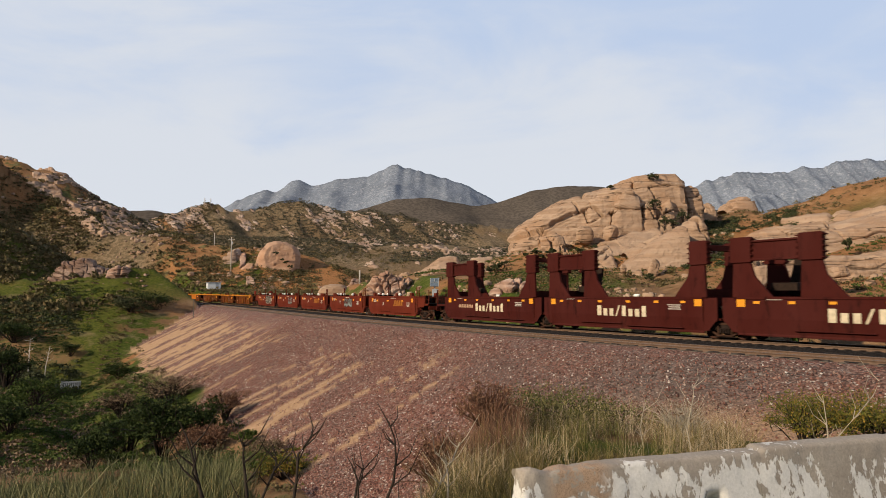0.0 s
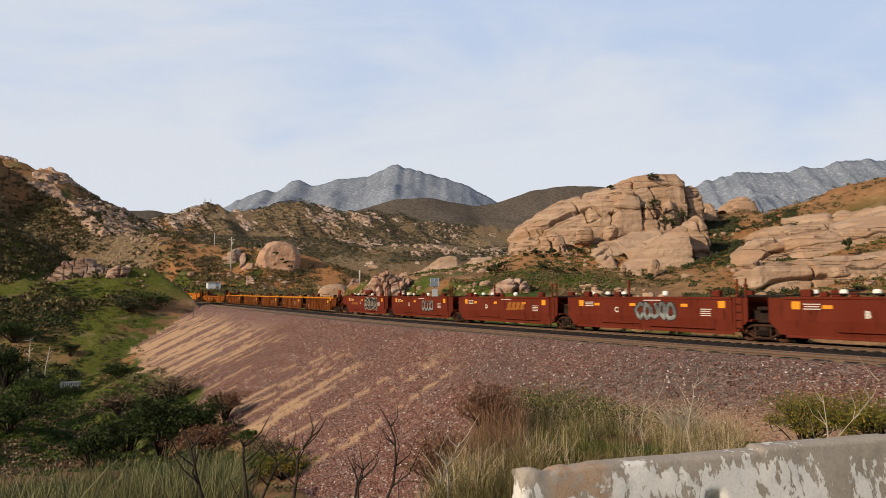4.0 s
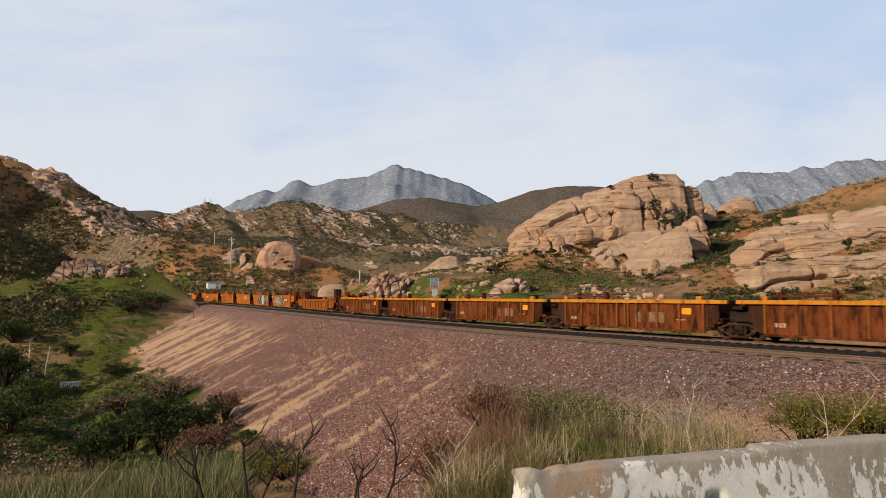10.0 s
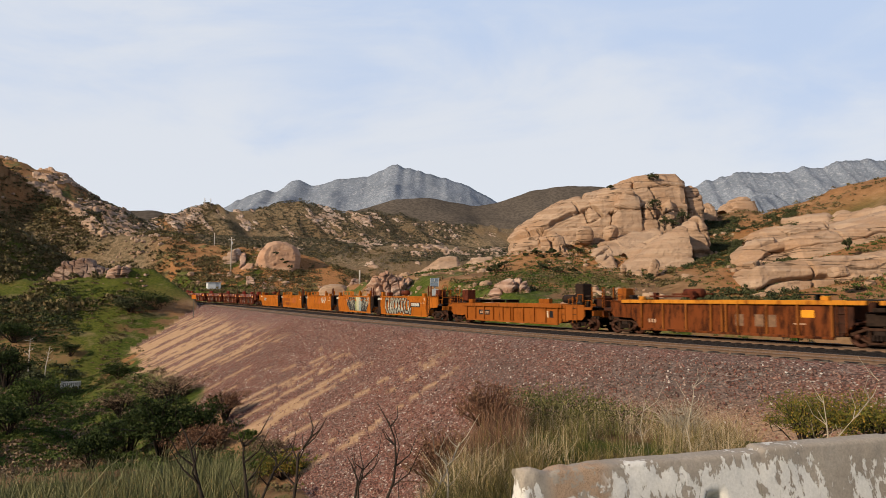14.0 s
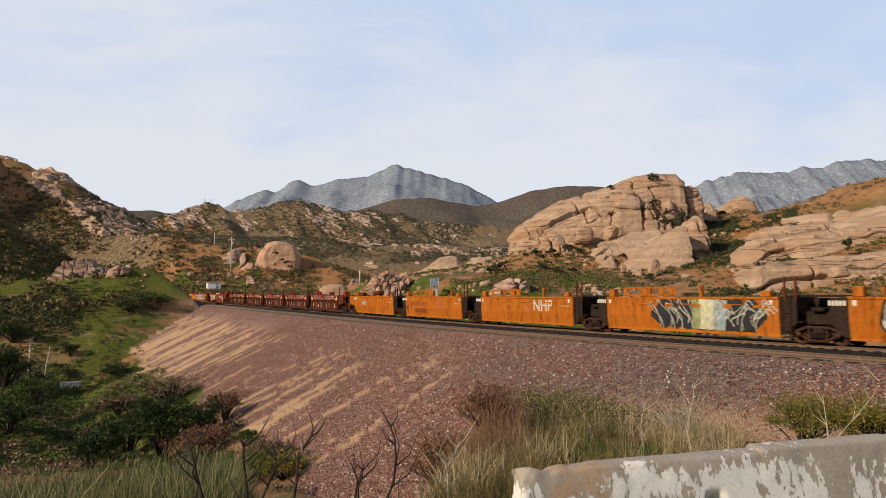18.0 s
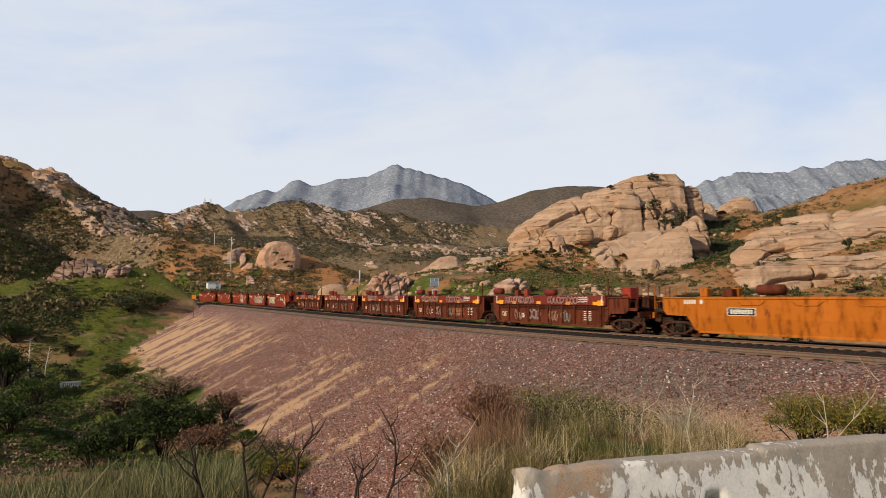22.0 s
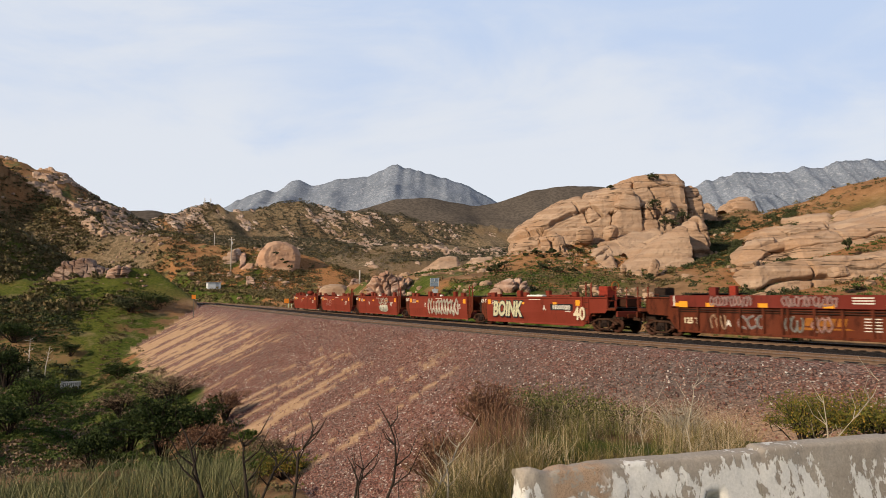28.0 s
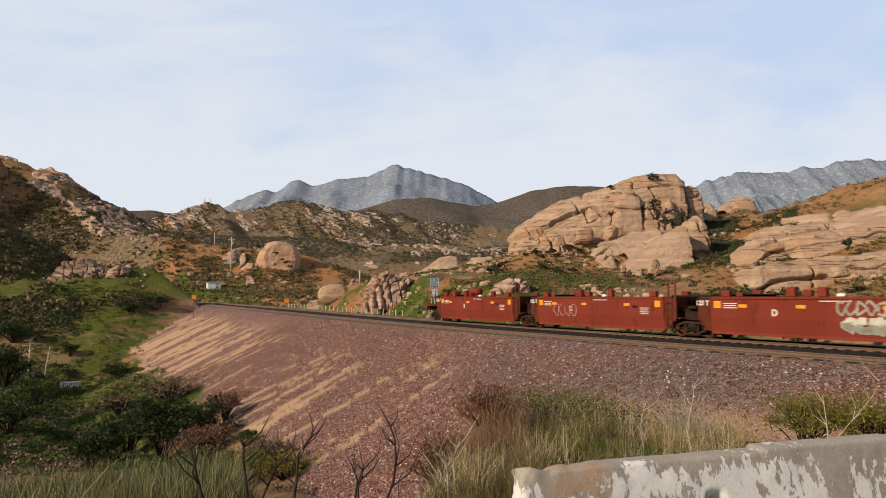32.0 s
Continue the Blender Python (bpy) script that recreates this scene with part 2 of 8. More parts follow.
M_BUSH = foliage("chaparral", (0.020, 0.025, 0.010), (0.046, 0.052, 0.020), (0.095, 0.095, 0.042))
M_LEFTBRUSH = foliage("hillside_scrub", (0.050, 0.042, 0.016), (0.105, 0.084, 0.034), (0.20, 0.14, 0.068))
M_HILLBRUSH = foliage("ridge_chaparral", (0.038, 0.037, 0.021), (0.080, 0.071, 0.043), (0.15, 0.124, 0.080))
M_BUSH_GREEN = foliage("green_bush", (0.018, 0.032, 0.006), (0.044, 0.068, 0.012), (0.105, 0.118, 0.027))
M_DRY = foliage("dry_brush", (0.07, 0.04, 0.022), (0.16, 0.10, 0.06), (0.30, 0.23, 0.15))
M_GRASS = foliage("grass_blades", (0.058, 0.050, 0.018), (0.135, 0.110, 0.042), (0.32, 0.235, 0.115))
M_RAIL = plain("rail_steel", (0.17, 0.15, 0.14), 0.4, 0.7)
M_RAILSIDE = plain("rusted_rail", (0.125, 0.080, 0.055), 0.8)
M_TIE = plain("concrete_tie", (0.115, 0.090, 0.068), 0.95)
M_DARKTIE = plain("near_black_tie", (0.026, 0.020, 0.016), 0.9)
M_STEEL = plain("dark_truck_steel", (0.020, 0.012, 0.009), 0.75, 0.0, 0.4)
M_WHEEL = plain("wheel_steel", (0.050, 0.020, 0.012), 0.6, 0.3, 0.3)
M_GRATE = plain("walkway_grating", (0.014, 0.012, 0.011), 0.8)
M_WHITE = plain("stencil_white", (0.50, 0.46, 0.40), 0.7, 0, 0.12, 3)
M_AMBER = plain("amber_reflector", (0.62, 0.25, 0.02), 0.45, 0, 0.12)
M_BLACK = plain("black_paint", (0.012, 0.012, 0.013), 0.6)

# ---- noise on arrays ----
def lattice(ix, iy, iz, seed):
    h = (ix * 374761393 + iy * 668265263 + iz * 2147483647 + seed * 974634541) & 0xFFFFFFFF
    h = ((h ^ (h >> 13)) * 1274126177) & 0xFFFFFFFF
    h = ((h ^ (h >> 16)) * 2246822519) & 0xFFFFFFFF
    return ((h ^ (h >> 15)) & 0xFFFFFF) / 16777215.0


def vnoise(x, y, z=0.0, seed=0):
    x, y, z = np.broadcast_arrays(np.asarray(x, float), np.asarray(y, float), np.asarray(z, float))
    xi, yi, zi = (np.floor(v).astype(np.int64) for v in (x, y, z))
    fx, fy, fz = x - xi, y - yi, z - zi
    fx, fy, fz = (f * f * f * (f * (f * 6 - 15) + 10) for f in (fx, fy, fz))
    tot = 0
    for a in (0, 1):
        for b in (0, 1):
            for c in (0, 1):
                w = (fx if a else 1 - fx) * (fy if b else 1 - fy) * (fz if c else 1 - fz)
                tot = tot + w * lattice(xi + a, yi + b, zi + c, seed)
    return tot * 2 - 1


def fbm(x, y, z=0.0, octaves=5, gain=0.5, seed=0):
    tot, amp, f = 0, 1.0, 1.0
    for o in range(octaves):
        tot = tot + amp * vnoise(np.asarray(x) * f, np.asarray(y) * f, np.asarray(z) * f, seed + o * 17)
        amp *= gain
        f *= 2.03
    return tot


def ridged(x, y, z=0.0, octaves=5, gain=0.5, seed=0):
    tot, amp, f = 0, 1.0, 1.0
    for o in range(octaves):
        tot = tot + amp * (1 - 2 * np.abs(vnoise(np.asarray(x) * f, np.asarray(y) * f, np.asarray(z) * f, seed + o * 13)))
        amp *= gain
        f *= 2.07
    return tot


def smooth(v, a, b):
    t = np.clip((np.asarray(v, float) - a) / (b - a), 0, 1)
    return t * t * (3 - 2 * t)


def mesh_of(name, verts, faces, material=None, shade=False):
    me = bpy.data.meshes.new(name)
    verts = np.asarray(verts, np.float32)
    faces = np.asarray(faces, np.int32)
    k = faces.shape[1]
    me.vertices.add(len(verts))
    me.vertices.foreach_set("co", verts.ravel())
    me.loops.add(faces.size)
    me.loops.foreach_set("vertex_index", faces.ravel())
    me.polygons.add(len(faces))
    me.polygons.foreach_set("loop_start", np.arange(0, faces.size, k, dtype=np.int32))
    me.update(calc_edges=True)
    me.validate()
    if shade:
        me.polygons.foreach_set("use_smooth", np.ones(len(me.polygons), bool))
    if material:
        me.materials.append(material)
    return me


def grid_faces(nu, nv, close=False):
    i = np.arange(nu * nv).reshape(nu, nv)
    if close:
        i = np.vstack([i, i[:1]])
    return np.stack([i[:-1, :-1], i[1:, :-1], i[1:, 1:], i[:-1, 1:]], -1).reshape(-1, 4)


# ---- the railway line, by its near rail ----
LINE_S = np.arange(-140.0, 560.0, 0.5)


def line_angle(s):
    far = np.clip(s - 148.0, 0, 150)
    s = np.clip(s, -40.0, 150.0)
    return 0.5635 - 0.0036 * s + 0.0036 * s ** 2 / 100 - 0.0009 * s ** 3 / 1e4 + 0.0095 * far


LINE_A = line_angle(LINE_S)
LINE_X = np.cumsum(-np.sin(LINE_A) * 0.5)
LINE_Y = np.cumsum(np.cos(LINE_A) * 0.5)
LINE_X += 18.5875 - LINE_X[280]
LINE_Y += 29.929 - LINE_Y[280]
LINE_Z = np.maximum(0, -0.0736 * LINE_S / 100 + 0.3582 * (LINE_S / 100) ** 2) * (LINE_S > 0)


def line_at(s, p=0.0):
    """A point p metres from the near rail towards the camera, s metres along."""
    a = np.interp(s, LINE_S, LINE_A)
    return (np.interp(s, LINE_S, LINE_X) - p * np.cos(a), np.interp(s, LINE_S, LINE_Y) - p * np.sin(a), np.interp(s, LINE_S, LINE_Z))


def line_sp(x, y):
    """Where plan points lie along and across the line."""
    x, y = np.asarray(x, float).ravel(), np.asarray(y, float).ravel()
    lx, ly, la, ls, lz = (v[::4] for v in (LINE_X, LINE_Y, LINE_A, LINE_S, LINE_Z))
    s, p, z = np.empty_like(x), np.empty_like(x), np.empty_like(x)
    for k in range(0, len(x), 20000):
        q = slice(k, k + 20000)
        i = np.argmin((x[q, None] - lx) ** 2 + (y[q, None] - ly) ** 2, 1)
        dx, dy, a = x[q] - lx[i], y[q] - ly[i], la[i]
        along = -dx * np.sin(a) + dy * np.cos(a)
        s[q] = ls[i] + along
        p[q] = -dx * np.cos(a) - dy * np.sin(a)
        z[q] = np.interp(s[q], LINE_S, LINE_Z)
    return s, p, z


# ---- landform: ridge lines (x, y, z) and how far their flanks reach ----
RIDGES = {
    "mid": (((-260, 430, 40), (-209, 440, 49), (-182, 444, 55), (-165, 446, 61.6), (-123, 452, 62.7), (-95, 456, 65.5), (-69, 460, 61.9), (-39, 464, 59.7), (-9, 468, 57.5), (18, 471, 54), (47, 475, 50), (84, 480, 46), (160, 490, 44)), 120, 1.0),
    "bench": (((-190, 340, 36), (-120, 345, 34), (-60, 350, 32), (0, 352, 29), (40, 355, 26), (90, 360, 24), (150, 370, 24)), 150, 1.3),
    "left": (((-330, 370, 101.1), (-238, 370, 77.7), (-226, 370, 75.7), (-211, 372, 71.2), (-196, 373, 61.6), (-181, 374, 52.6), (-166, 376, 43.5), (-151, 377, 32.0), (-136, 380, 26.9)), 136, 1.15),
    "right": (((0, 112, 5), (6, 118, 7), (16, 118, 9.4), (33, 128, 14), (48, 128, 18), (54, 128, 18.8), (59, 128, 18.1), (66, 122, 19.4), (74, 115, 21.6), (84, 101, 25), (110, 80, 30), (150, 40, 34)), 74, 1.35),
    "apron": (((10, 114, 8.2), (14, 113.5, 10.2), (18, 113, 11.8), (24, 113, 12.3), (29, 112, 12.2), (36, 111, 10.5), (41, 112, 9.0)), 38, 1.05),
    "lower_bench": (((26, 80, 3.5), (31, 77, 5.4), (40, 74, 5.7), (50, 68, 6.2), (62, 56, 6.8), (80, 40, 7)), 13, 0.7),
    "upper_bench": (((34, 92, 7.0), (40, 90, 8.6), (52, 86, 9.2), (64, 80, 10.4), (80, 66, 11)), 15, 0.7),
    "orange": (((-150, 240, 30), (-102, 236, 26), (-91, 235, 23.8), (-73, 233, 20.8), (-56, 231, 19.6), (-43, 230, 16.2), (-31, 230, 9.9), (-15, 235, 8)), 44, 1.1),
    "west": (((-186, 280, 56), (-150, 235, 55), (-136, 205, 48), (-128, 180, 34), (-127, 160, 20), (-132, 130, 8), (-150, 60, 8), (-150, -40, 8)), 62, 1.0),
}
SPUR = ((-113.5, 150, 7.7), (-95.2, 150, 6.5), (-83.0, 150, 5.4), (-74.3, 152, 7.2), (-67.9, 154, 8.6), (-61.2, 156, 8.4), (-56.1, 158, 6.5), (-52.5, 160, 2.9))


def ridge_height(x, y, points, reach, power, foot=0.0):
    pts = np.array(points, float)
    best = np.full(x.shape, -1e9)
    for (ax, ay, az), (bx, by, bz) in zip(pts[:-1], pts[1:]):
        dx, dy = bx - ax, by - ay
        t = np.clip(((x - ax) * dx + (y - ay) * dy) / (dx * dx + dy * dy), 0, 1)
        d = np.hypot(x - ax - t * dx, y - ay - t * dy)
        best = np.maximum(best, foot + (az + t * (bz - az) - foot) * np.clip(1 - d / reach, 0, 1) ** power)
    return best


def land(x, y, rough=True):
    """Height of the ground, and the share of ballast, green, bare tan earth and undarkened (not near-black) stone."""
    x, y = np.asarray(x, float).ravel(), np.asarray(y, float).ravel()
    r = np.hypot(x, y)
    s, p, zr = line_sp(x, y)
    n1 = fbm(x / 38, y / 38, octaves=5, seed=3)
    n2 = fbm(x / 7, y / 7, octaves=4, seed=9)
    n3 = fbm(x / 3.2, y / 3.2, octaves=3, seed=33)
    gul = ridged(x / 45, y / 60, octaves=5, seed=21)
    ravine = ridged((0.8 * x + 0.5 * y) / 30, (0.8 * y - 0.5 * x) / 90, octaves=4, seed=23)
    # hills
    hill = -0.8 + 0.05 * np.clip(y - 105, 0, 420)
    for name, (pts, reach, power) in RIDGES.items():
        hill = np.maximum(hill, ridge_height(x, y, pts, reach, power))
    relief = smooth(hill, 1.0, 14.0)
    hill = hill + relief * (n1 * 0.9 + n2 * 0.25 + (gul - 0.9) * 1.0 * smooth(y, 170, 330) + (gul - 0.9) * 0.5 + (ravine - 0.9) * 2.4 * smooth(y, 360, 400) * smooth(x, -230, -170))
    # the gully between the line and the camera
    side = np.arctan2(x, np.maximum(y, 0.01))
    r0 = 4.2 + 6.0 * smooth(side, -0.12, 0.14)
    bank = 0.5 - 0.02 * r - 0.42 * np.clip(r - r0, 0, 60)
    shelf = 0.5 - 0.205 * np.clip(r - 4.2, 0, 13) - 0.6 * np.clip(r - 17.2, 0, 60)
    bank = bank + (np.maximum(shelf, bank) - bank) * smooth(-side, 0.20, 0.29)
    deep = smooth(s, 18, 55)
    floor = -6.9 - 4.3 * deep + n2 * 0.35 + 0.33 * np.clip(p - 31 + 4 * n1, 0, 200)
    flank = ridge_height(x, y, SPUR, 50, 1.25, -11.0) + n1 * 0.7 * smooth(-x, 15, 45)
    near = np.maximum(np.maximum(bank, floor), flank)
    near = np.maximum(near, ridge_height(x, y, *RIDGES["west"], -11.0))
    near = near + n2 * 0.15 * smooth(r, 5, 12) + (gul - 0.9) * 0.5 * smooth(-x, 20, 60)
    near = np.where((y < -1) | (r < 4.4), np.maximum(near, 0.42 + 0.03 * n2), near)
    # railway bed, its bank and the cuts beside it
    q = p - 7.8
    fall = np.where(q < 0, -0.32 * smooth(p, 6.7, 7.8), -0.32 - 0.5 * q + 0.10 * n2 * smooth(q, 0, 4))
    bench = np.clip(1 - np.abs(q - 3.2) / 1.6, 0, 1) * smooth(-s, -8, 4)
    fall = fall + bench * 0.35
    bed = zr - 0.15 + fall
    cut_near = np.minimum(near, np.maximum(zr - 0.4 + 1.0 * (p - 6.5), bed - 0.5))
    nearz = np.where(p < 7.8, np.maximum(bed, np.where(s > 150, cut_near, -99)), np.maximum(bed, cut_near))
    behind = zr - 0.15 - 0.55 * smooth(-p, 3.2, 6.0)
    farz = np.maximum(behind, np.minimum(hill, behind + (0.95 + 2.2 * smooth(s, 266, 290)) * np.clip(-p - 7.0, 0, 400)))
    z = np.where(p > -4.2, nearz, farz)
    # ground zones
    toe = 20.3 + 1.4 * n2 + 2.7 * smooth(s, 50, 95) - 10.0 * smooth(s, 112, 175)
    isbal = (p > -3.6) & (p < toe) & (s < 175)
    ballast = isbal * smooth(toe - p, 0.0, 1.2) * (near < bed + 0.25)
    ballast = np.where((p > -3.6) & (p < 8.2), 1 - smooth(z - zr, 0.15, 0.6), ballast)
    fs = s + 0.2 * n2
    chute = 0.8 * fbm(fs / 1.05, p / 17, octaves=5, gain=0.62, seed=41) + 0.22 * n3
    want = 0.66 + 0.4 * (1 - smooth(s, 9, 20)) - 0.70 * smooth(s, 22, 105) - 0.12 * smooth(p, 10, 16)
    want = want + 0.22 * n2
    tan = smooth(chute, want, want + 0.14) * smooth(p, 9.2 + 1.2 * n2, 11.6)
    tan = np.maximum(tan, smooth(p, toe - 2.6, toe - 0.4) * smooth(s, 40, 80) * np.clip(0.45 + 0.6 * n3, 0, 0.9))
    tan = np.maximum(tan, bench * 0.55)
    tan = tan * (p > 6)
    green = 0.42 + 0.35 * n1 + 0.2 * n2 + 0.35 * fbm(x / 13, y / 13, octaves=4, seed=31)
    green = green + np.where((p > 5) & (r < 170), 0.18, 0.0) + 0.28 * smooth(-p, 3, 6) * (1 - smooth(-p, 8, 18)) + 0.02 * (1 - smooth(r, 11, 15)) - 0.12 * smooth(y, 150, 260)
    green = green - 0.30 * smooth(-p, 8, 20) + 0.30 * (x < -55) * smooth(y, 165, 190)
    green = green + 0.15 * smooth(p, 12, 22) * smooth(s, 35, 60)
    green = green - 0.3 * smooth(hill, 14, 26) * (x > 55) * (y < 200)
    orange = np.clip(smooth(y, 170, 195) * (1 - smooth(y, 248, 275)) * smooth(x, -150, -120) * (1 - smooth(x, -34, -24)) * (0.85 + 0.5 * n1), 0, 1)
    orange = np.maximum(orange, 0.45 * smooth(hill, 9, 15) * (x > 42) * (y < 180) * smooth(n1, -0.3, 0.4))
    orange = np.maximum(orange, 0.6 * smooth(y, 88, 98) * (1 - smooth(y, 120, 124)) * smooth(x, 5, 12) * (1 - smooth(x, 42, 48)) * smooth(n2, -0.6, 0.2))
    rocky = smooth(-x - 0.34 * y, 0, 12) * smooth(y, 235, 255)
    orange = np.maximum(orange, rocky * np.clip(0.55 + 0.5 * n2 + 0.3 * n1, 0, 1))
    scrub = np.clip(smooth(y, 255, 285) * (1 - 0.75 * rocky) + (1 - smooth(y, 240, 262)) * smooth(-x - 0.35 * y, 5, 20) * smooth(y, 165, 200), 0, 1)
    strip = (z - 0.30 * (x - 45) - 9.0) / 1.7 + 0.5 * n2 + 0.5 * n1
    lush = np.where((x > 42) & (y < 125) & (p < -10), 0.6 * np.exp(-strip ** 2) * smooth(hill, 7, 10), 0)
    lush = np.maximum(lush, smooth(p, toe, toe + 2.5) * smooth(s, 45, 62) * (1 - smooth(y, 158, 172)) * np.clip(0.75 + 0.7 * n2, 0, 1) * (1 - smooth(-x - 0.5 * y, 4, 14)))
    lush = np.maximum(lush, 0.95 * (1 - smooth(np.hypot((x - 18.0) / 5.0, (y - 84) / 9.0) + 0.2 * n2, 0.6, 1.1)))
    lush = np.maximum(lush, 0.8 * smooth(z - zr, 0.6, 1.6) * (p > 3) * smooth(s, 115, 130) * (y < 175))
    fresh = (1 - smooth(s, 4, 24)) * smooth(p, 6.6, 7.6) * (1 - smooth(p + 1.5 * n2, 11, 14)) * np.clip(0.6 + 0.5 * n2, 0, 1)
    # near-black band along the train's track
    undarkened = 1 - 0.97 * smooth(p, -2.6, -2.0) * (1 - smooth(p, 4.2, 4.7))
    if not rough:
        return z
    return z, np.clip(ballast, 0, 1), np.clip(green, 0, 1), np.clip(tan, 0, 1), undarkened, np.clip(orange, 0, 1), np.clip(scrub, 0, 1), np.clip(lush, 0, 1), np.clip(fresh, 0, 1)


def ground_z(x, y):
    return land(np.atleast_1d(x), np.atleast_1d(y), rough=False)


ang = np.radians(np.concatenate([np.arange(-180, -44, 4.0), np.arange(-44, -36, 0.6), np.arange(-36, 36, 0.11), np.arange(36, 44, 0.6), np.arange(44, 180, 4.0)]))
rad = np.concatenate([[0.02, 0.4, 0.8], 1.2 * 1.0148 ** np.arange(0, 266), np.geomspace(60.5, 500, 190), np.geomspace(520, 4900, 16)])
A, R = np.meshgrid(ang, rad, indexing="ij")
gx, gy = (R * np.sin(A)), (R * np.cos(A))
gz, zb, zg, zt, zc, zo, zs, zl, zf = land(gx, gy)
far_r = R.ravel()
gz = np.where(far_r > 640, gz * (1 - smooth(far_r, 640, 900)) + 10 * smooth(far_r, 640, 900), gz)
gv = np.stack([gx.ravel(), gy.ravel(), gz], -1)
gf = grid_faces(len(ang), len(rad), True)[:, ::-1]
g_me = mesh_of("ground", gv, gf, M_GROUND, True)
za = g_me.color_attributes.new("zones", "FLOAT_COLOR", "POINT")
zones = np.ones((len(gv), 4), np.float32)
zones[:] = np.stack([zb, zg, zt, zc], -1)
za.data.foreach_set("color", zones.ravel())
zones[:] = np.stack([zo, zs, zl, zf], -1)
g_me.color_attributes.new("cover", "FLOAT_COLOR", "POINT").data.foreach_set("color", zones.ravel())
ground = tagged(new("ground", g_me), "arid valley ground with chaparral soil and red ballast bank", "ground", kind="structure")


def range_of(name, points, depth, material, label, rel, seed, nu=260, nv=60):
    """A distant mountain range: crest line with spurs that run down to both sides."""
    pts = np.array(points, float)
    t = np.concatenate([[0], np.cumsum(np.hypot(*(pts[1:, :2] - pts[:-1, :2]).T))])
    u = np.linspace(0, t[-1], nu)
    cx, cy, cz = (np.interp(u, t, pts[:, i]) for i in range(3))
    cz = np.convolve(np.pad(cz, 3, "edge"), np.hanning(9)[1:-1] / np.hanning(9).sum(), "valid")
    cz = cz + rel * 0.13 * fbm(u / 60, 0.5, octaves=4, seed=seed)
    v = np.concatenate([np.linspace(-1, 0, nv), np.linspace(0, 1, nv // 3)[1:]])
    U, V = np.meshgrid(np.arange(nu), v, indexing="ij")
    y = cy[U] + V * depth
    x = cx[U] + 0 * V
    fall = 1 - np.abs(V) ** 0.85
    dy = y - cy[U]
    spur = 0.5 * (ridged((x + 0.6 * dy) / (depth * 0.20), dy / (depth * 0.45), octaves=6, seed=seed) + ridged((x - 0.5 * dy) / (depth * 0.27), dy / (depth * 0.6), octaves=6, seed=seed + 5)) - 0.9
    z = cz[U] * fall + spur * rel * smooth(np.abs(V), 0.0, 0.25) * (0.3 + fall)
    z = np.where(np.abs(V) > 0.985, -30, z)
    me = mesh_of(name, np.stack([x, y, z], -1).reshape(-1, 3), grid_faces(nu, len(v)), material, True)
    return tagged(new(name, me), label, "mountain", kind="structure")


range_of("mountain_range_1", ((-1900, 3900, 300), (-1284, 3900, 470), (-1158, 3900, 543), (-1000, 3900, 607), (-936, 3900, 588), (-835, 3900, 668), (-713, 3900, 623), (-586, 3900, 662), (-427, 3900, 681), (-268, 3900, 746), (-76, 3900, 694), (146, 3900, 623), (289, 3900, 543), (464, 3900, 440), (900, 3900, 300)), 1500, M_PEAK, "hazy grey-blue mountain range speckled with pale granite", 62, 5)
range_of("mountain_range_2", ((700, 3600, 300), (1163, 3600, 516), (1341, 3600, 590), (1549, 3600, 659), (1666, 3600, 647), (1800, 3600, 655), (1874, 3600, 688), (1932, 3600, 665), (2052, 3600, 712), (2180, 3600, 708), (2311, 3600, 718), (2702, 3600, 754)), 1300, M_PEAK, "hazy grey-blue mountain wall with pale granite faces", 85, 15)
range_of("hill_range_1", ((-700, 1600, 120), (-381, 1650, 170), (-199, 1692, 216), (-117, 1710, 243), (-34, 1728, 249), (80, 1752, 229), (138, 1764, 242), (227, 1782, 274), (318, 1800, 290), (410, 1818, 292), (551, 1845, 273), (712, 1875, 239), (1100, 1900, 200)), 800, M_DARKHILL, "dark rounded hills covered with low brush", 14, 25)
range_of("hill_range_2", ((-900, 1200, 120), (-620, 1200, 144), (-561, 1200, 150), (-527, 1200, 150), (-503, 1200, 153), (-473, 1200, 144), (-380, 1200, 110)), 500, M_DARKHILL, "dark far hill beyond the valley", 8, 35, 90, 30)

# ---- parts ----
MESHES = {}


def part(name, me, parent, label="", m=None):
    ob = new(name, me)
    if parent is not None:
        ob.parent = parent
    if m is not None:
        ob.matrix_basis = m
    if label:
        ob["label"] = label
    return ob


def cached(key, make):
    if key not in MESHES:
        MESHES[key] = make()
    return MESHES[key]


def boxes_mesh(name, items, material, bev=0.0):
    """One mesh of boxes: (centre, size) or (centre, size, tilt in degrees about y, about x)."""
    bm = bmesh.new()
    for it in items:
        c, d = it[0], it[1]
        m = Matrix.Translation(c)
        if len(it) > 2:
            m = m @ pose(0, 0, 0, it[3] if len(it) > 3 else 0, it[2], it[4] if len(it) > 4 else 0)
        got = bmesh.ops.create_cube(bm, size=1.0, matrix=m @ Matrix.Diagonal((*d, 1)))
        if bev:
            ed = list({e for v in got["verts"] for e in v.link_edges})
            bmesh.ops.bevel(bm, geom=ed, offset=min(bev, min(d) * 0.3), segments=1, affect="EDGES")
    me = bpy.data.meshes.new(name)
    bm.to_mesh(me)
    bm.free()
    me.materials.append(material)
    return me


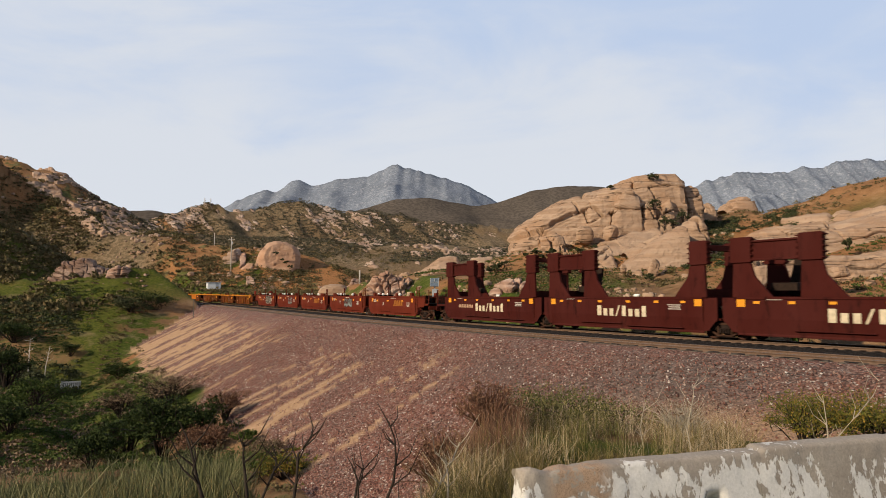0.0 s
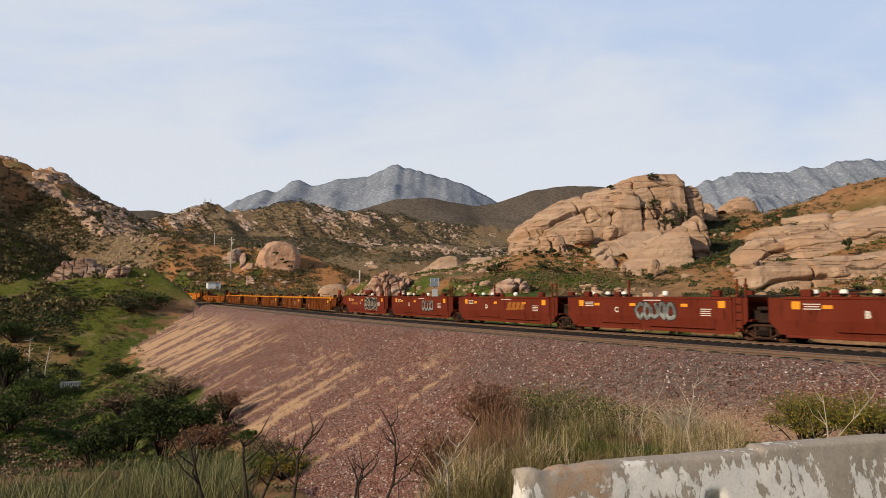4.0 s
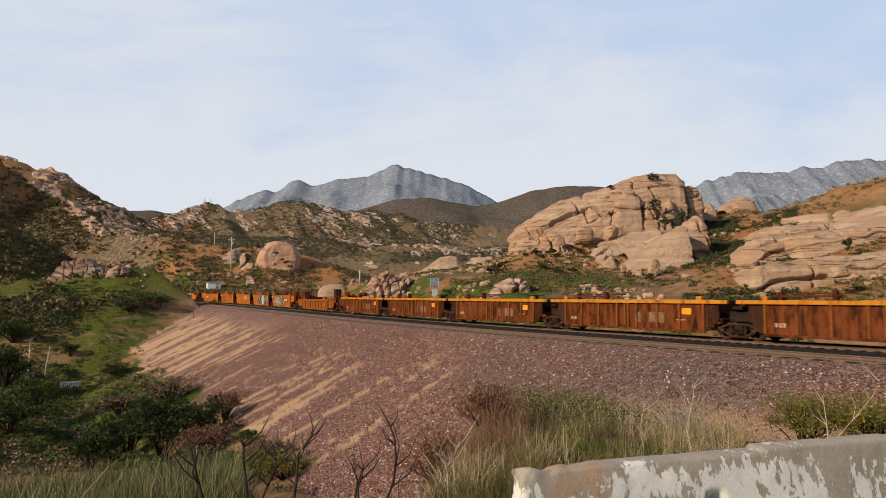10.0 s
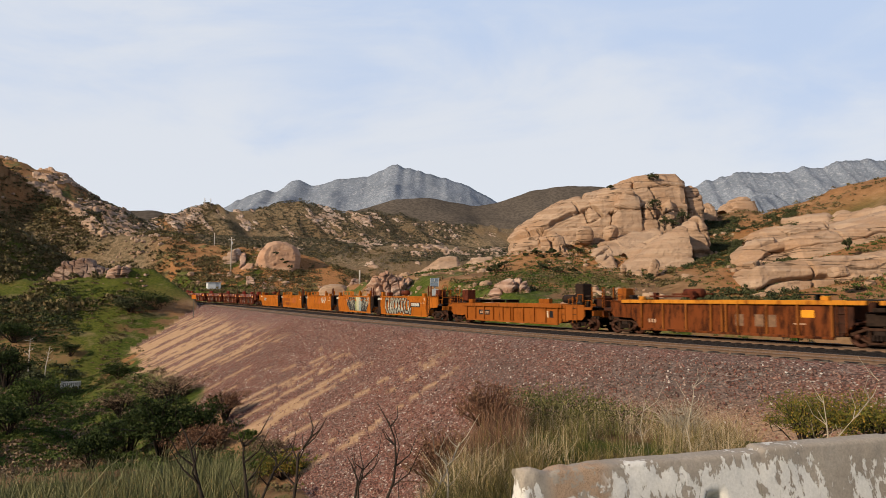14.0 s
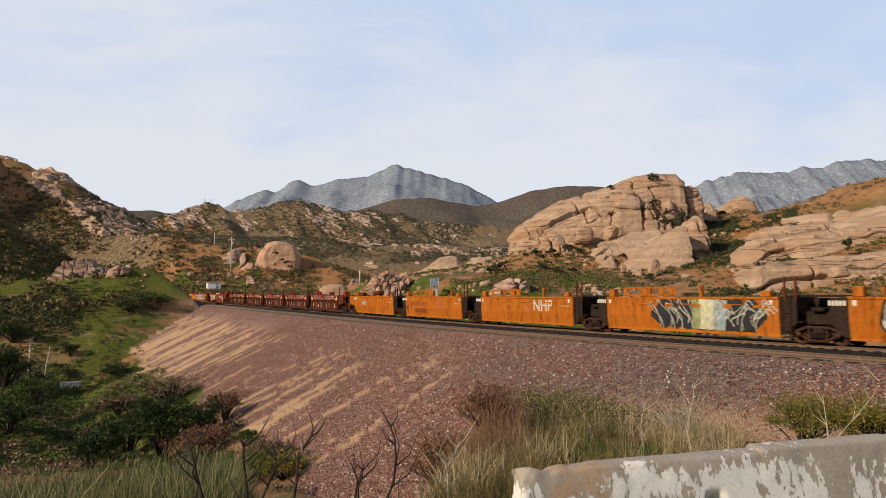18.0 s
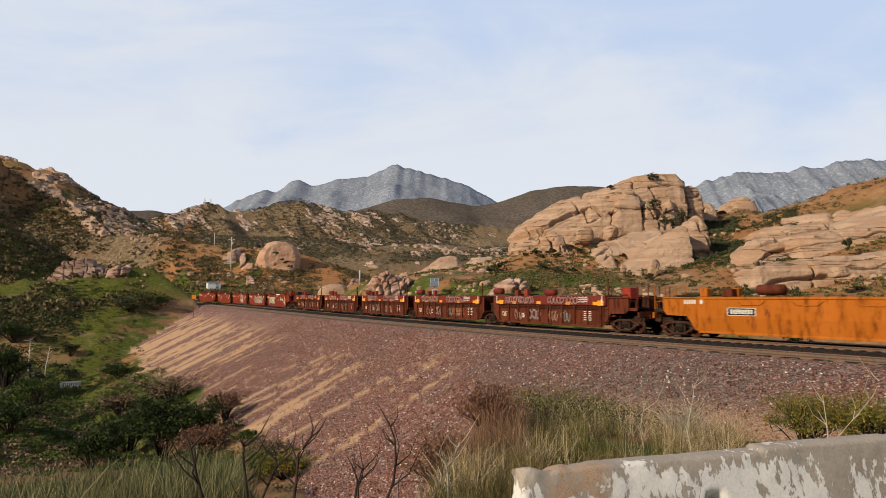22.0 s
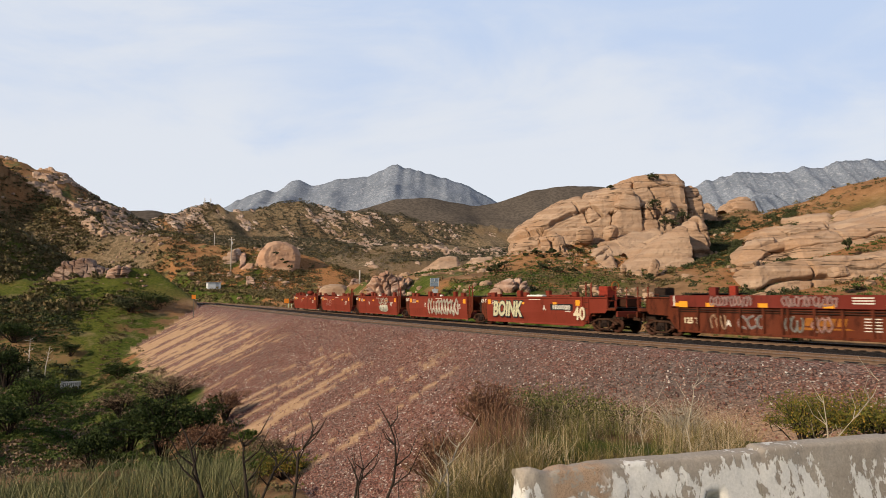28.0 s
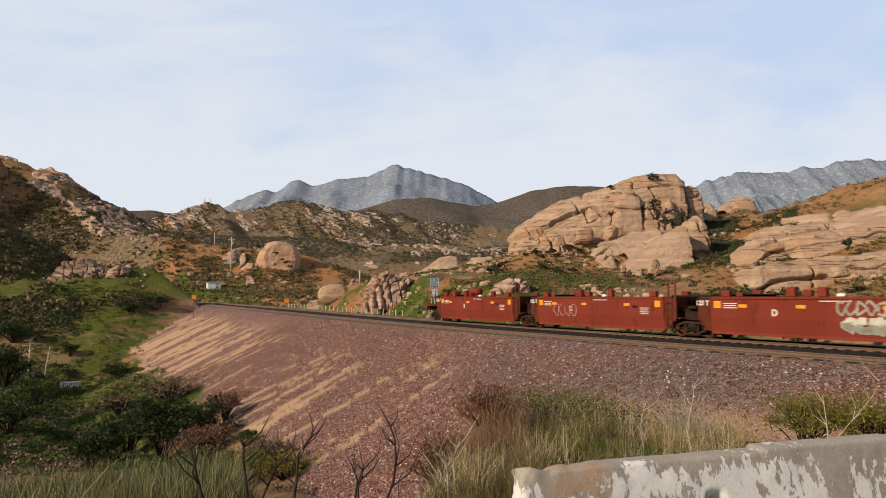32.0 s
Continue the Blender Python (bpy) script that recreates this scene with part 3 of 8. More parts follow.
def prism(name, outline, depth, material, axis="y", bev=0.0):
    """A plate: outline of (a, z) points, extruded by depth, centred, along y (or x)."""
    bm = bmesh.new()
    vs = [bm.verts.new((a, -depth / 2, z) if axis == "y" else (-depth / 2, a, z)) for a, z in outline]
    f = bm.faces.new(vs)
    r = bmesh.ops.extrude_face_region(bm, geom=[f])
    bmesh.ops.translate(bm, verts=[v for v in r["geom"] if isinstance(v, bmesh.types.BMVert)], vec=(0, depth, 0) if axis == "y" else (depth, 0, 0))
    bmesh.ops.recalc_face_normals(bm, faces=bm.faces)
    if bev:
        bmesh.ops.bevel(bm, geom=list(bm.edges), offset=bev, segments=1, affect="EDGES")
    me = bpy.data.meshes.new(name)
    bm.to_mesh(me)
    bm.free()
    me.materials.append(material)
    return me


def lathe(name, prof, material, seg=20, axis="y"):
    """Turned shape: prof of (radius, along) pairs round an axis."""
    k = np.arange(seg) * 2 * np.pi / seg
    rows = []
    for r, a in prof:
        c, s = r * np.cos(k), r * np.sin(k)
        o = np.full(seg, a)
        rows.append(np.stack({"y": (c, o, s), "x": (o, c, s), "z": (c, s, o)}[axis], -1))
    v = np.stack(rows, 1).reshape(-1, 3)
    me = mesh_of(name, v, grid_faces(seg, len(prof), True), material, False)
    return me


def sweep_rail(name, p, s0, s1, step, prof, material):
    s = np.arange(s0, s1, step)
    rows = []
    for dp, dz in prof:
        x, y, z = line_at(s, p + dp)
        rows.append(np.stack([x, y, z + dz], -1))
    v = np.stack(rows, 1).reshape(-1, 3)
    return mesh_of(name, v, grid_faces(len(s), len(prof)), material)


RAIL_PROFILE = ((-0.07, -0.17), (-0.07, -0.155), (-0.012, -0.13), (-0.012, -0.045), (-0.036, -0.035), (-0.036, -0.005), (-0.03, 0.0), (0.03, 0.0), (0.036, -0.005), (0.036, -0.035), (0.012, -0.045), (0.012, -0.13), (0.07, -0.155), (0.07, -0.17))
TRACKS = {"railway_track_1": 0.0, "railway_track_2": 6.03}


def railway(name, p0, label):
    track = tagged(new(name), label, "track", kind="structure")
    for k, p in enumerate((p0, p0 - 1.435)):
        part("rail", sweep_rail("rail", p, -60, 330, 1.5, RAIL_PROFILE, M_RAILSIDE), track)
        part("rail_head", sweep_rail("rail_head", p, -60, 330, 1.5, ((-0.034, -0.004), (-0.03, 0.004), (0.03, 0.004), (0.034, -0.004)), M_RAIL), track, "polished running surface")
    wood = M_TIE if p0 else M_DARKTIE
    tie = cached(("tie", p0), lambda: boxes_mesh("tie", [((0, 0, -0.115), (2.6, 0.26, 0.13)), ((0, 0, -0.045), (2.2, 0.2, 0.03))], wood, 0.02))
    for i in range(190):
        s = -14 + i * 0.61
        x, y, z = line_at(s, p0 - 0.7175)
        a = float(np.interp(s, LINE_S, LINE_A))
        part("tie", tie, track, m=Matrix.Translation((x, y, z - 0.085)) @ Matrix.Rotation(a, 4, "Z"))
    return track


railway("railway_track_1", 0.0, "polished steel rails on dark ties in dark ballast")
railway("railway_track_2", 6.03, "empty track with steel rails on concrete ties")

# ---- rock builder ----
def cube_sphere(n):
    """Unit vectors of a cube grid, and its faces, joined at the edges."""
    key = ("cube_sphere", n)
    if key in MESHES:
        return MESHES[key]
    g = np.tan(np.linspace(-1, 1, n + 1) * np.pi / 4)
    u, v = np.meshgrid(g, g, indexing="ij")
    one = np.ones_like(u)
    pts, faces = [], []
    for k, (a, b, c) in enumerate(((u, v, one), (v, u, -one), (one, u, v), (-one, v, u), (v, one, u), (u, -one, v))):
        pts.append(np.stack([a, b, c], -1).reshape(-1, 3))
        faces.append(grid_faces(n + 1, n + 1) + k * (n + 1) ** 2)
    pts, faces = np.vstack(pts), np.vstack(faces)
    _, first, back = np.unique(np.round(pts, 5), axis=0, return_index=True, return_inverse=True)
    pts = pts[first]
    faces = back.ravel()[faces]
    pts = pts / np.linalg.norm(pts, axis=1, keepdims=True)
    MESHES[key] = (pts, faces)
    return MESHES[key]


def rock(name, at, half, turn, tilt, box, ledge, material, n, seed, label, crack=0.0, chop=7):
    """A weathered rock: a rounded block with tilted bedding ledges, joints and lumps."""
    d, faces = cube_sphere(n)
    h = np.array(half)
    r = (np.abs(d) ** box).sum(1) ** (-1 / box)
    q = d * r[:, None]
    v = q * h
    pick = np.random.default_rng(seed)
    for i in range(chop):
        a, e = pick.uniform(0, 6.28), pick.uniform(-0.2, 0.75)
        pl = np.array([math.cos(a) * math.cos(e), math.sin(a) * math.cos(e), math.sin(e)])
        far = v @ pl
        cut = far.max() * pick.uniform(0.74, 0.92)
        v = v - np.clip(far - cut, 0, None)[:, None] * 0.94 * pl
    size = float(np.min(h))
    o = seed * 13.7
    lump = fbm(v[:, 0] / (size * 0.9) + o, v[:, 1] / (size * 0.9), v[:, 2] / (size * 0.9), 3, 0.5, seed)
    small = fbm(v[:, 0] / 1.3 + o, v[:, 1] / 1.3, v[:, 2] / 0.9, 4, 0.55, seed + 5)
    bed = v[:, 2] + 0.35 * lump + 0.02 * v[:, 0]
    th = 0.55 + 0.12 * size
    lay = bed / th + 0.6 * vnoise(v[:, 0] / 9 + o, v[:, 1] / 9, bed / 3, seed + 4)
    fl = np.floor(lay)
    fr = smooth(lay - fl, 0.0, 0.22)
    one = lambda i: lattice(i.astype(np.int64), i.astype(np.int64) * 0 + seed, i.astype(np.int64) * 0, 3) * 2 - 1
    beds = 0.5 * (one(fl - 1) * (1 - fr) + one(fl) * fr) - 0.7 * (one(fl + 40) > 0.1) * np.exp(-((lay - fl - 0.08) / 0.07) ** 2)
    notch = np.clip(vnoise(bed / 2.1 + o, v[:, 0] / 14 + o, 0.0, seed + 2) * 2.2 - 0.75, 0, 1)
    joint = 1 - np.abs(vnoise(v[:, 0] / (size * 0.75) + o + 0.15 * small, v[:, 1] / 6, v[:, 2] / 30, seed + 3))
    joint = np.clip((joint - 0.90) / 0.10, 0, 1)
    rough = ridged(v[:, 0] / 2.6 + o, v[:, 1] / 2.6, v[:, 2] / 1.7, 4, 0.55, seed + 9) - 0.8
    step = 0.045 * size * lump + ledge * (0.62 * beds - 0.35 * notch + (0.45 if material is M_PINK else 0.14) * rough) + 0.16 * min(1.0, size * 0.3) * small - crack * 0.9 * joint
    nrm = np.sign(q) * np.abs(q) ** (box - 1) / h
    nrm = nrm / np.linalg.norm(nrm, axis=1, keepdims=True)
    nrm[:, 2] *= 0.6
    v = v + nrm * step[:, None]
    me = mesh_of(name, v, faces, material, True)
    ob = new(name, me)
    ob.matrix_basis = pose(*at, 0, tilt, turn)
    return tagged(ob, label, "rock", "sandstone outcrops" if name == "rock_outcrop" else "boulders")




def rock_sheet(name, label, bearing, reach, steps, mask, rise, thick, dip, material, seed, knob=0.25):
    """Bare bedrock that breaks out of a hillside in tilted ledges, with joints across them."""
    b = np.radians(np.linspace(*bearing, steps[0]))
    r = np.linspace(*reach, steps[1])
    bb, rr = np.meshgrid(b, r, indexing="ij")
    x, y = (rr * np.sin(bb)).ravel(), (rr * np.cos(bb)).ravel()
    z = ground_z(x, y)
    w = fbm(x / 11, y / 11, z / 6, 3, 0.5, seed)
    m = mask(x, y, z, w)
    u = (z + dip[0] * x + dip[1] * y + 0.5 * w) / rise
    fl = np.floor(u)
    fr = u - fl
    hard = lattice(fl.astype(np.int64), fl.astype(np.int64) * 0 + seed, fl.astype(np.int64) * 0, 5)
    ledge = (smooth(fr, 0.1, 0.32) - fr) * rise * (0.12 + 0.5 * hard)
    seam = np.exp(-((fr - 0.1) / 0.05) ** 2) * (hard > 0.35)
    u2 = u * 4.3 + 0.4 * w
    thin = np.exp(-((u2 - np.floor(u2) - 0.5) / 0.13) ** 2) * smooth(vnoise(x / 6, np.floor(u2) * 5.1, y / 9, seed + 8), -0.05, 0.25)
    joint = vnoise(x / 5.5 + 0.3 * w, y / 16, fl * 3.7, seed + 2)
    joint = np.exp(-(joint / 0.035) ** 2)
    small = fbm(x / 1.6, y / 1.6, z / 1.1, 4, 0.55, seed + 3)
    lump = fbm(x / 4.5, y / 4.5, z / 3.5, 3, 0.5, seed + 4)
    z = z + m * (thick + ledge + knob * lump + 0.13 * small - 0.45 * seam - 0.26 * thin - 0.55 * joint) - (1 - m) * 1.2
    f = grid_faces(*steps)
    keep = (m[f] > 0.01).any(1)
    ob = new(name, mesh_of(name, np.stack([x, y, z], -1), f[keep], material, True))
    return tagged(ob, label, "rock", "sandstone outcrops")


def rock_mass(name, label, crest, depth, lean, foot, bed, slope, joint, amp, material, seed, n=(300, 130)):
    """A cliff under a crest line: boxy section, split by dipping beds and upright joints into uneven blocks."""
    c = np.array(crest, float)
    t = np.concatenate([[0], np.cumsum(np.hypot(np.diff(c[:, 0]), np.diff(c[:, 2])))])
    u = np.linspace(0, t[-1], n[0])
    cx, cy, cz = (np.interp(u, t, c[:, i]) for i in range(3))
    k = np.hanning(9) / np.hanning(9).sum()
    cz = np.convolve(np.pad(cz, 4, "edge"), k, "valid")
    th = np.linspace(0, np.pi, n[1])
    U, T = np.meshgrid(np.arange(n[0]), th, indexing="ij")
    e = 2 / 4.6
    h = np.abs(np.sin(T)) ** e
    d = np.sign(np.cos(T)) * np.abs(np.cos(T)) ** e
    x = cx[U] + 0 * T
    y = cy[U] + depth - d * depth - lean * (1 - h)
    z = foot + (cz[U] - foot) * h
    w = fbm(x / 7, y / 7, z / 7, 3, 0.5, seed)
    b = (z - slope * x + 0.9 * w) / bed + 0.5 * vnoise(x / 16, z / 9, 0.0, seed + 1)
    bi = np.floor(b)
    at = lambda i, j, q: lattice(i.astype(np.int64), j.astype(np.int64), i.astype(np.int64) * 0 + q, seed)
    j = x / joint + y / (3 * joint) + 0.25 * w + at(bi, bi * 0, 1) * 0.5
    ji = np.floor(j)
    fb, fj = b - bi, j - ji
    small = fbm(x / 1.7, y / 1.7, z / 1.2, 4, 0.55, seed + 7)
    open_bed = smooth(vnoise(x / 7, bi * 7.3, 0.0, seed + 5), -0.15, 0.2)
    crevice = np.exp(-(np.minimum(fb, 1 - fb) * bed / 0.17) ** 2) * open_bed
    crack = np.exp(-(np.minimum(fj, 1 - fj) * joint / 0.2) ** 2) * (at(ji, bi * 0, 5) > 0.35)
    step = amp * (0.9 * at(bi, bi * 0, 3) + 0.7 * at(bi, ji, 2) - 0.4) - 1.0 * crevice - 0.8 * crack
    step = step + 0.35 * amp * w + 0.10 * small + 0.06 * np.sin(b * 22 + 3 * w) * smooth(small, -0.5, 0.3)
    p = np.stack([x, y, z], -1)
    nr = np.cross(np.gradient(p, axis=0), np.gradient(p, axis=1))
    nr /= np.linalg.norm(nr, axis=2, keepdims=True) + 1e-9
    if nr[n[0] // 2, n[1] // 6, 1] > 0:
        nr = -nr
    p = p + nr * step[..., None]
    ob = new(name, mesh_of(name, p.reshape(-1, 3), grid_faces(*n), material, True))
    return tagged(ob, label, "rock", "sandstone outcrops")

# ---- outcrops and boulders ----
rock_mass("rock_outcrop", "layered buff sandstone outcrop with tilted beds and dark crevices", ((11.0, 114, 8.1), (11.4, 114, 9.4), (11.9, 114, 11.2), (13.3, 114, 13.1), (15.4, 114, 14.5), (16.5, 114, 15.9), (18.9, 114, 17.5), (21.9, 114, 18.5), (24.6, 114, 19.1), (26.5, 114, 19.7), (28.7, 114, 20.4), (29.3, 114, 15.7)), 6.0, 3.6, 7.5, 2.3, 0.3, 7.0, 0.8, M_SAND, 601, (360, 170))
rock_mass("rock_outcrop", "massive sandstone cliff with rounded cap and dark seams", ((23.0, 112, 10.0), (23.3, 112, 16.4), (23.9, 112, 17.9), (26.1, 112, 19.5), (29.0, 112, 21.0), (31.7, 112, 21.9), (33.5, 112, 22.4), (35.9, 112, 22.6), (38.4, 112, 22.4), (39.2, 112, 21.3), (38.8, 112, 13.6)), 6.0, 1.2, 9.5, 3.4, 0.16, 9.0, 0.75, M_SAND, 602, (360, 170))
rock_mass("rock_outcrop", "rounded sandstone pillar at the cliff front", ((27.2, 110, 11.6), (27.4, 110, 15.9), (28.1, 110, 18.4), (29.1, 110, 19.1), (30.4, 110, 19.2), (31.2, 110, 18.4), (31.5, 110, 13.4)), 2.2, 0.8, 9.5, 2.6, 0.05, 9.0, 0.35, M_SMOOTH, 603, (120, 130))
rock_mass("rock_outcrop", "short sandstone pillar at the cliff front", ((31.5, 110, 12.1), (31.7, 110, 15.4), (32.4, 110, 16.9), (33.3, 110, 17.2), (33.9, 110, 16.1), (34.1, 110, 13.0)), 2.0, 0.8, 9.5, 2.4, 0.05, 9.0, 0.3, M_SMOOTH, 604, (100, 110))
rock_mass("rock_outcrop", "low rounded sandstone pillar below the cap", ((33.9, 110, 11.6), (34.2, 110, 14.5), (34.9, 110, 15.6), (35.5, 110, 14.3), (35.8, 110, 11.6)), 1.6, 0.6, 9.5, 2.2, 0.05, 9.0, 0.3, M_SMOOTH, 605, (80, 90))
rock_mass("rock_outcrop", "narrow sandstone fin below the cap", ((35.3, 110, 13.4), (35.5, 110, 16.8), (36.2, 110, 17.9), (36.7, 110, 17.0), (36.9, 110, 13.4)), 1.5, 0.4, 10, 2.2, 0.05, 9.0, 0.25, M_SMOOTH, 606, (80, 90))
rock_mass("rock_outcrop", "square sandstone tower with rounded corners", ((39.2, 114, 14.3), (39.5, 114, 19.4), (40.2, 114, 20.6), (41.3, 114, 20.9), (42.3, 114, 20.4), (42.6, 114, 18.5), (42.6, 114, 14.3)), 3.0, 0.8, 9.5, 3.0, 0.1, 12.0, 0.5, M_SAND, 607, (140, 140))
rock_mass("rock_outcrop", "great tilted sandstone wedge with one flank in shade", ((23.7, 92, 6.0), (24.5, 92, 6.6), (26.6, 92, 8.1), (28.8, 92, 9.8), (30.5, 92, 10.9), (32.1, 92, 11.7), (32.6, 92, 11.6), (32.7, 92, 6.3)), 3.6, 1.8, 3.6, 4.6, 0.5, 14.0, 0.35, M_SMOOTH, 608, (260, 150))
rock_mass("rock_outcrop", "upright sandstone block behind a tilted wedge", ((33.7, 97, 8.9), (34.2, 97, 11.4), (35.1, 97, 12.9), (36.0, 97, 13.6), (36.7, 97, 12.7), (37.0, 97, 11.1), (36.7, 97, 8.1)), 3.0, 1.0, 5, 4.0, 0.2, 10.0, 0.4, M_SMOOTH, 609, (140, 120))
rock_mass("rock_outcrop", "long pale slab lying in the soil below the cliff", ((18.4, 97, 4.4), (18.8, 97, 5.2), (20.6, 97, 6.2), (22.3, 97, 7.7), (23.4, 97, 8.1), (23.7, 97, 7.2)), 2.2, 4.5, 3.0, 2.4, 0.55, 7.0, 0.3, M_SMOOTH, 610, (140, 80))
rock_mass("rock_outcrop", "broad pale ledge under the cliff", ((23.7, 106, 9.7), (24.4, 106, 10.4), (26.8, 106, 11.2), (28.9, 106, 11.8), (30.9, 106, 12.0), (32.9, 106, 12.4), (33.2, 106, 10.6)), 2.6, 5.0, 8.0, 2.2, 0.3, 7.0, 0.35, M_SMOOTH, 611, (180, 80))
rock_mass("rock_outcrop", "pale slab half buried in soil", ((21.7, 103, 8.7), (22.2, 103, 9.3), (23.6, 103, 9.8), (24.6, 103, 10.0), (24.9, 103, 8.8)), 1.6, 2.6, 7.0, 2.0, 0.3, 7.0, 0.3, M_SMOOTH, 612, (90, 60))
rock_mass("rock_outcrop", "slanting slab beside the tilted wedge", ((25.5, 97, 8.0), (26.3, 97, 8.5), (28.0, 97, 9.5), (29.5, 97, 10.2), (30.4, 97, 10.7), (30.7, 97, 9.2)), 1.8, 3.6, 5.6, 2.2, 0.4, 7.0, 0.3, M_SMOOTH, 613, (120, 70))
rock_mass("rock_outcrop", "low rock shelf at the foot of the tilted beds", ((14.9, 107, 11.0), (16.0, 107, 11.7), (17.4, 107, 12.1), (18.4, 107, 11.5), (18.8, 107, 10.3)), 1.6, 2.0, 8.5, 1.6, 0.2, 5.0, 0.3, M_SAND, 614, (90, 60))
rock_mass("rock_outcrop", "rounded sandstone knob on the skyline", ((52.7, 128, 18.2), (53.4, 128, 19.4), (54.3, 128, 20.6), (55.8, 128, 21.1), (57.0, 128, 20.9), (57.7, 128, 19.9), (58.2, 128, 18.2)), 3.0, 1.0, 14, 2.0, 0.1, 7.0, 0.3, M_SMOOTH, 615, (110, 80))
rock_mass("rock_outcrop", "small sandstone knob on the skyline", ((46.4, 124, 16.9), (47.1, 124, 18.7), (47.9, 124, 19.1), (48.7, 124, 18.5), (49.1, 124, 16.9)), 2.5, 1.0, 12, 2.0, 0.1, 7.0, 0.3, M_SMOOTH, 616, (80, 70))
rock_mass("rock_outcrop", "smooth buff slab rising from the low hillside", ((-6.4, 135, 5.6), (-4.6, 135, 6.9), (-2.6, 135, 8.3), (-0.7, 135, 9.9), (1.1, 135, 10.2), (2.6, 135, 10.1), (3.3, 135, 9.1), (3.7, 135, 7.2)), 4.0, 6.0, 5.0, 2.6, 0.3, 9.0, 0.3, M_SMOOTH, 617, (160, 80))
rock_mass("rock_outcrop", "smooth buff slab rising from the low hillside", ((4.7, 132, 7.9), (5.4, 132, 9.0), (6.6, 132, 9.5), (9.0, 132, 9.6), (10.7, 132, 9.2), (11.5, 132, 7.7)), 4.0, 5.0, 6.0, 2.4, 0.1, 9.0, 0.3, M_SMOOTH, 618, (120, 70))
rock_mass("rock_outcrop", "low pale ledge in brown soil", ((-0.7, 112, 3.8), (0.5, 112, 5.1), (2.4, 112, 5.4), (4.2, 112, 4.9), (5.3, 112, 3.6)), 3.0, 4.0, 3.0, 2.0, 0.1, 6.0, 0.35, M_SMOOTH, 619, (110, 70))
rock_mass("rock_outcrop", "pale rock ledge beside the tilted beds", ((4.0, 111, 6.5), (4.5, 111, 7.5), (5.9, 111, 8.2), (7.9, 111, 8.1), (9.0, 111, 7.5), (9.5, 111, 6.3)), 2.0, 2.6, 6.5, 1.8, 0.0, 6.0, 0.3, M_SMOOTH, 626, (100, 60))
rock_mass("rock_outcrop", "rough pink fractured rock beside the line", ((-10.8, 98, 2.3), (-10.5, 98, 3.8), (-9.5, 98, 5.0), (-8.3, 98, 5.5), (-6.8, 98, 5.4), (-5.4, 98, 4.9), (-4.4, 98, 4.1), (-3.8, 98, 2.3)), 3.0, 2.6, 0.5, 0.75, 0.6, 1.15, 0.55, M_PINK, 620, (200, 120))
rock_mass("rock_outcrop", "whitish fractured rock outcrop with brush", ((4.7, 74, 1.6), (5.3, 74, 2.8), (6.2, 74, 3.4), (7.3, 74, 3.8), (8.4, 74, 3.9), (8.7, 74, 3.4), (9.1, 74, 1.6)), 2.0, 1.4, 0.8, 0.9, 0.4, 1.5, 0.7, M_PINK, 621, (150, 90))
rock_mass("rock_outcrop", "dark pink jagged rock ledge above green grass", ((-87.1, 151, 3.5), (-86.3, 151, 5.8), (-83.9, 151, 8.5), (-81.5, 151, 9.7), (-78.8, 151, 10.2), (-76.6, 151, 9.2), (-74.4, 151, 8.2), (-72.4, 151, 7.3), (-71.6, 151, 5.3)), 2.5, 2.6, 2.5, 1.5, -0.5, 2.2, 0.8, M_LEDGE, 622, (240, 110))
rock_mass("rock_outcrop", "pinkish rock shelf on the green spur", ((-71.6, 149, 5.3), (-71.0, 149, 7.9), (-69.8, 149, 8.9), (-68.6, 149, 8.2), (-67.6, 149, 7.0), (-67.0, 149, 5.3)), 2.0, 1.6, 3.5, 1.6, 0.2, 3.0, 0.7, M_PINK, 623, (100, 70))
rock_mass("rock_outcrop", "broken pale rocks beside a dirt slope", ((-70.4, 222, 7.8), (-69.8, 222, 13.6), (-68.4, 222, 16.5), (-66.7, 222, 17.6), (-65.4, 222, 15.8), (-64.5, 222, 7.8)), 3.5, 5.0, 8, 1.8, 0.2, 3.0, 1.2, M_RIB, 624, (110, 100))
rock_mass("rock_outcrop", "smaller sandstone dome beside the great one", ((-62.6, 213, 8.3), (-62.1, 213, 10.7), (-60.4, 213, 12.5), (-58.4, 213, 12.5), (-57.1, 213, 10.7), (-56.5, 213, 8.3)), 4.0, 2.0, 6, 5.0, 0.1, 30.0, 0.2, M_DOME, 625, (90, 70))
rock("boulder", (25.7, 106.6, 11.9), (0.9, 1.2, 1.3), 20, 0, 3, 0.2, M_SAND, 20, 6, "broken sandstone boulder leaning on the cliff", 0.0, 6)
rock("boulder", (22.0, 108.5, 11.7), (1.4, 1.2, 1.5), 0, 0, 2.8, 0.12, M_SAND, 22, 7, "rounded sandstone boulder below the cliff", 0.0, 6)
rock("boulder", (22.7, 88, 5.7), (0.4, 0.5, 0.55), 0, 0, 2.8, 0.12, M_SAND, 16, 8, "upright pale stone in the brush", 0.0, 6)
rock("boulder", (26.3, 87, 5.8), (0.6, 0.4, 1.1), 0, 16, 5, 0.12, M_SMOOTH, 20, 9, "leaning stone slab against the tilted wedge", 0.0, 6)
rock("boulder", (29.4, 84, 4.5), (0.7, 0.6, 0.4), 0, 14, 4, 0.12, M_SMOOTH, 20, 10, "fallen angular sandstone block below the wedge", 0.0, 6)
rock("boulder", (35.1, 62, 4.4), (0.8, 0.7, 0.5), 0, -8, 4, 0.1, M_SMOOTH, 24, 14, "fallen angular sandstone block with dark hollow", 0.0, 6)
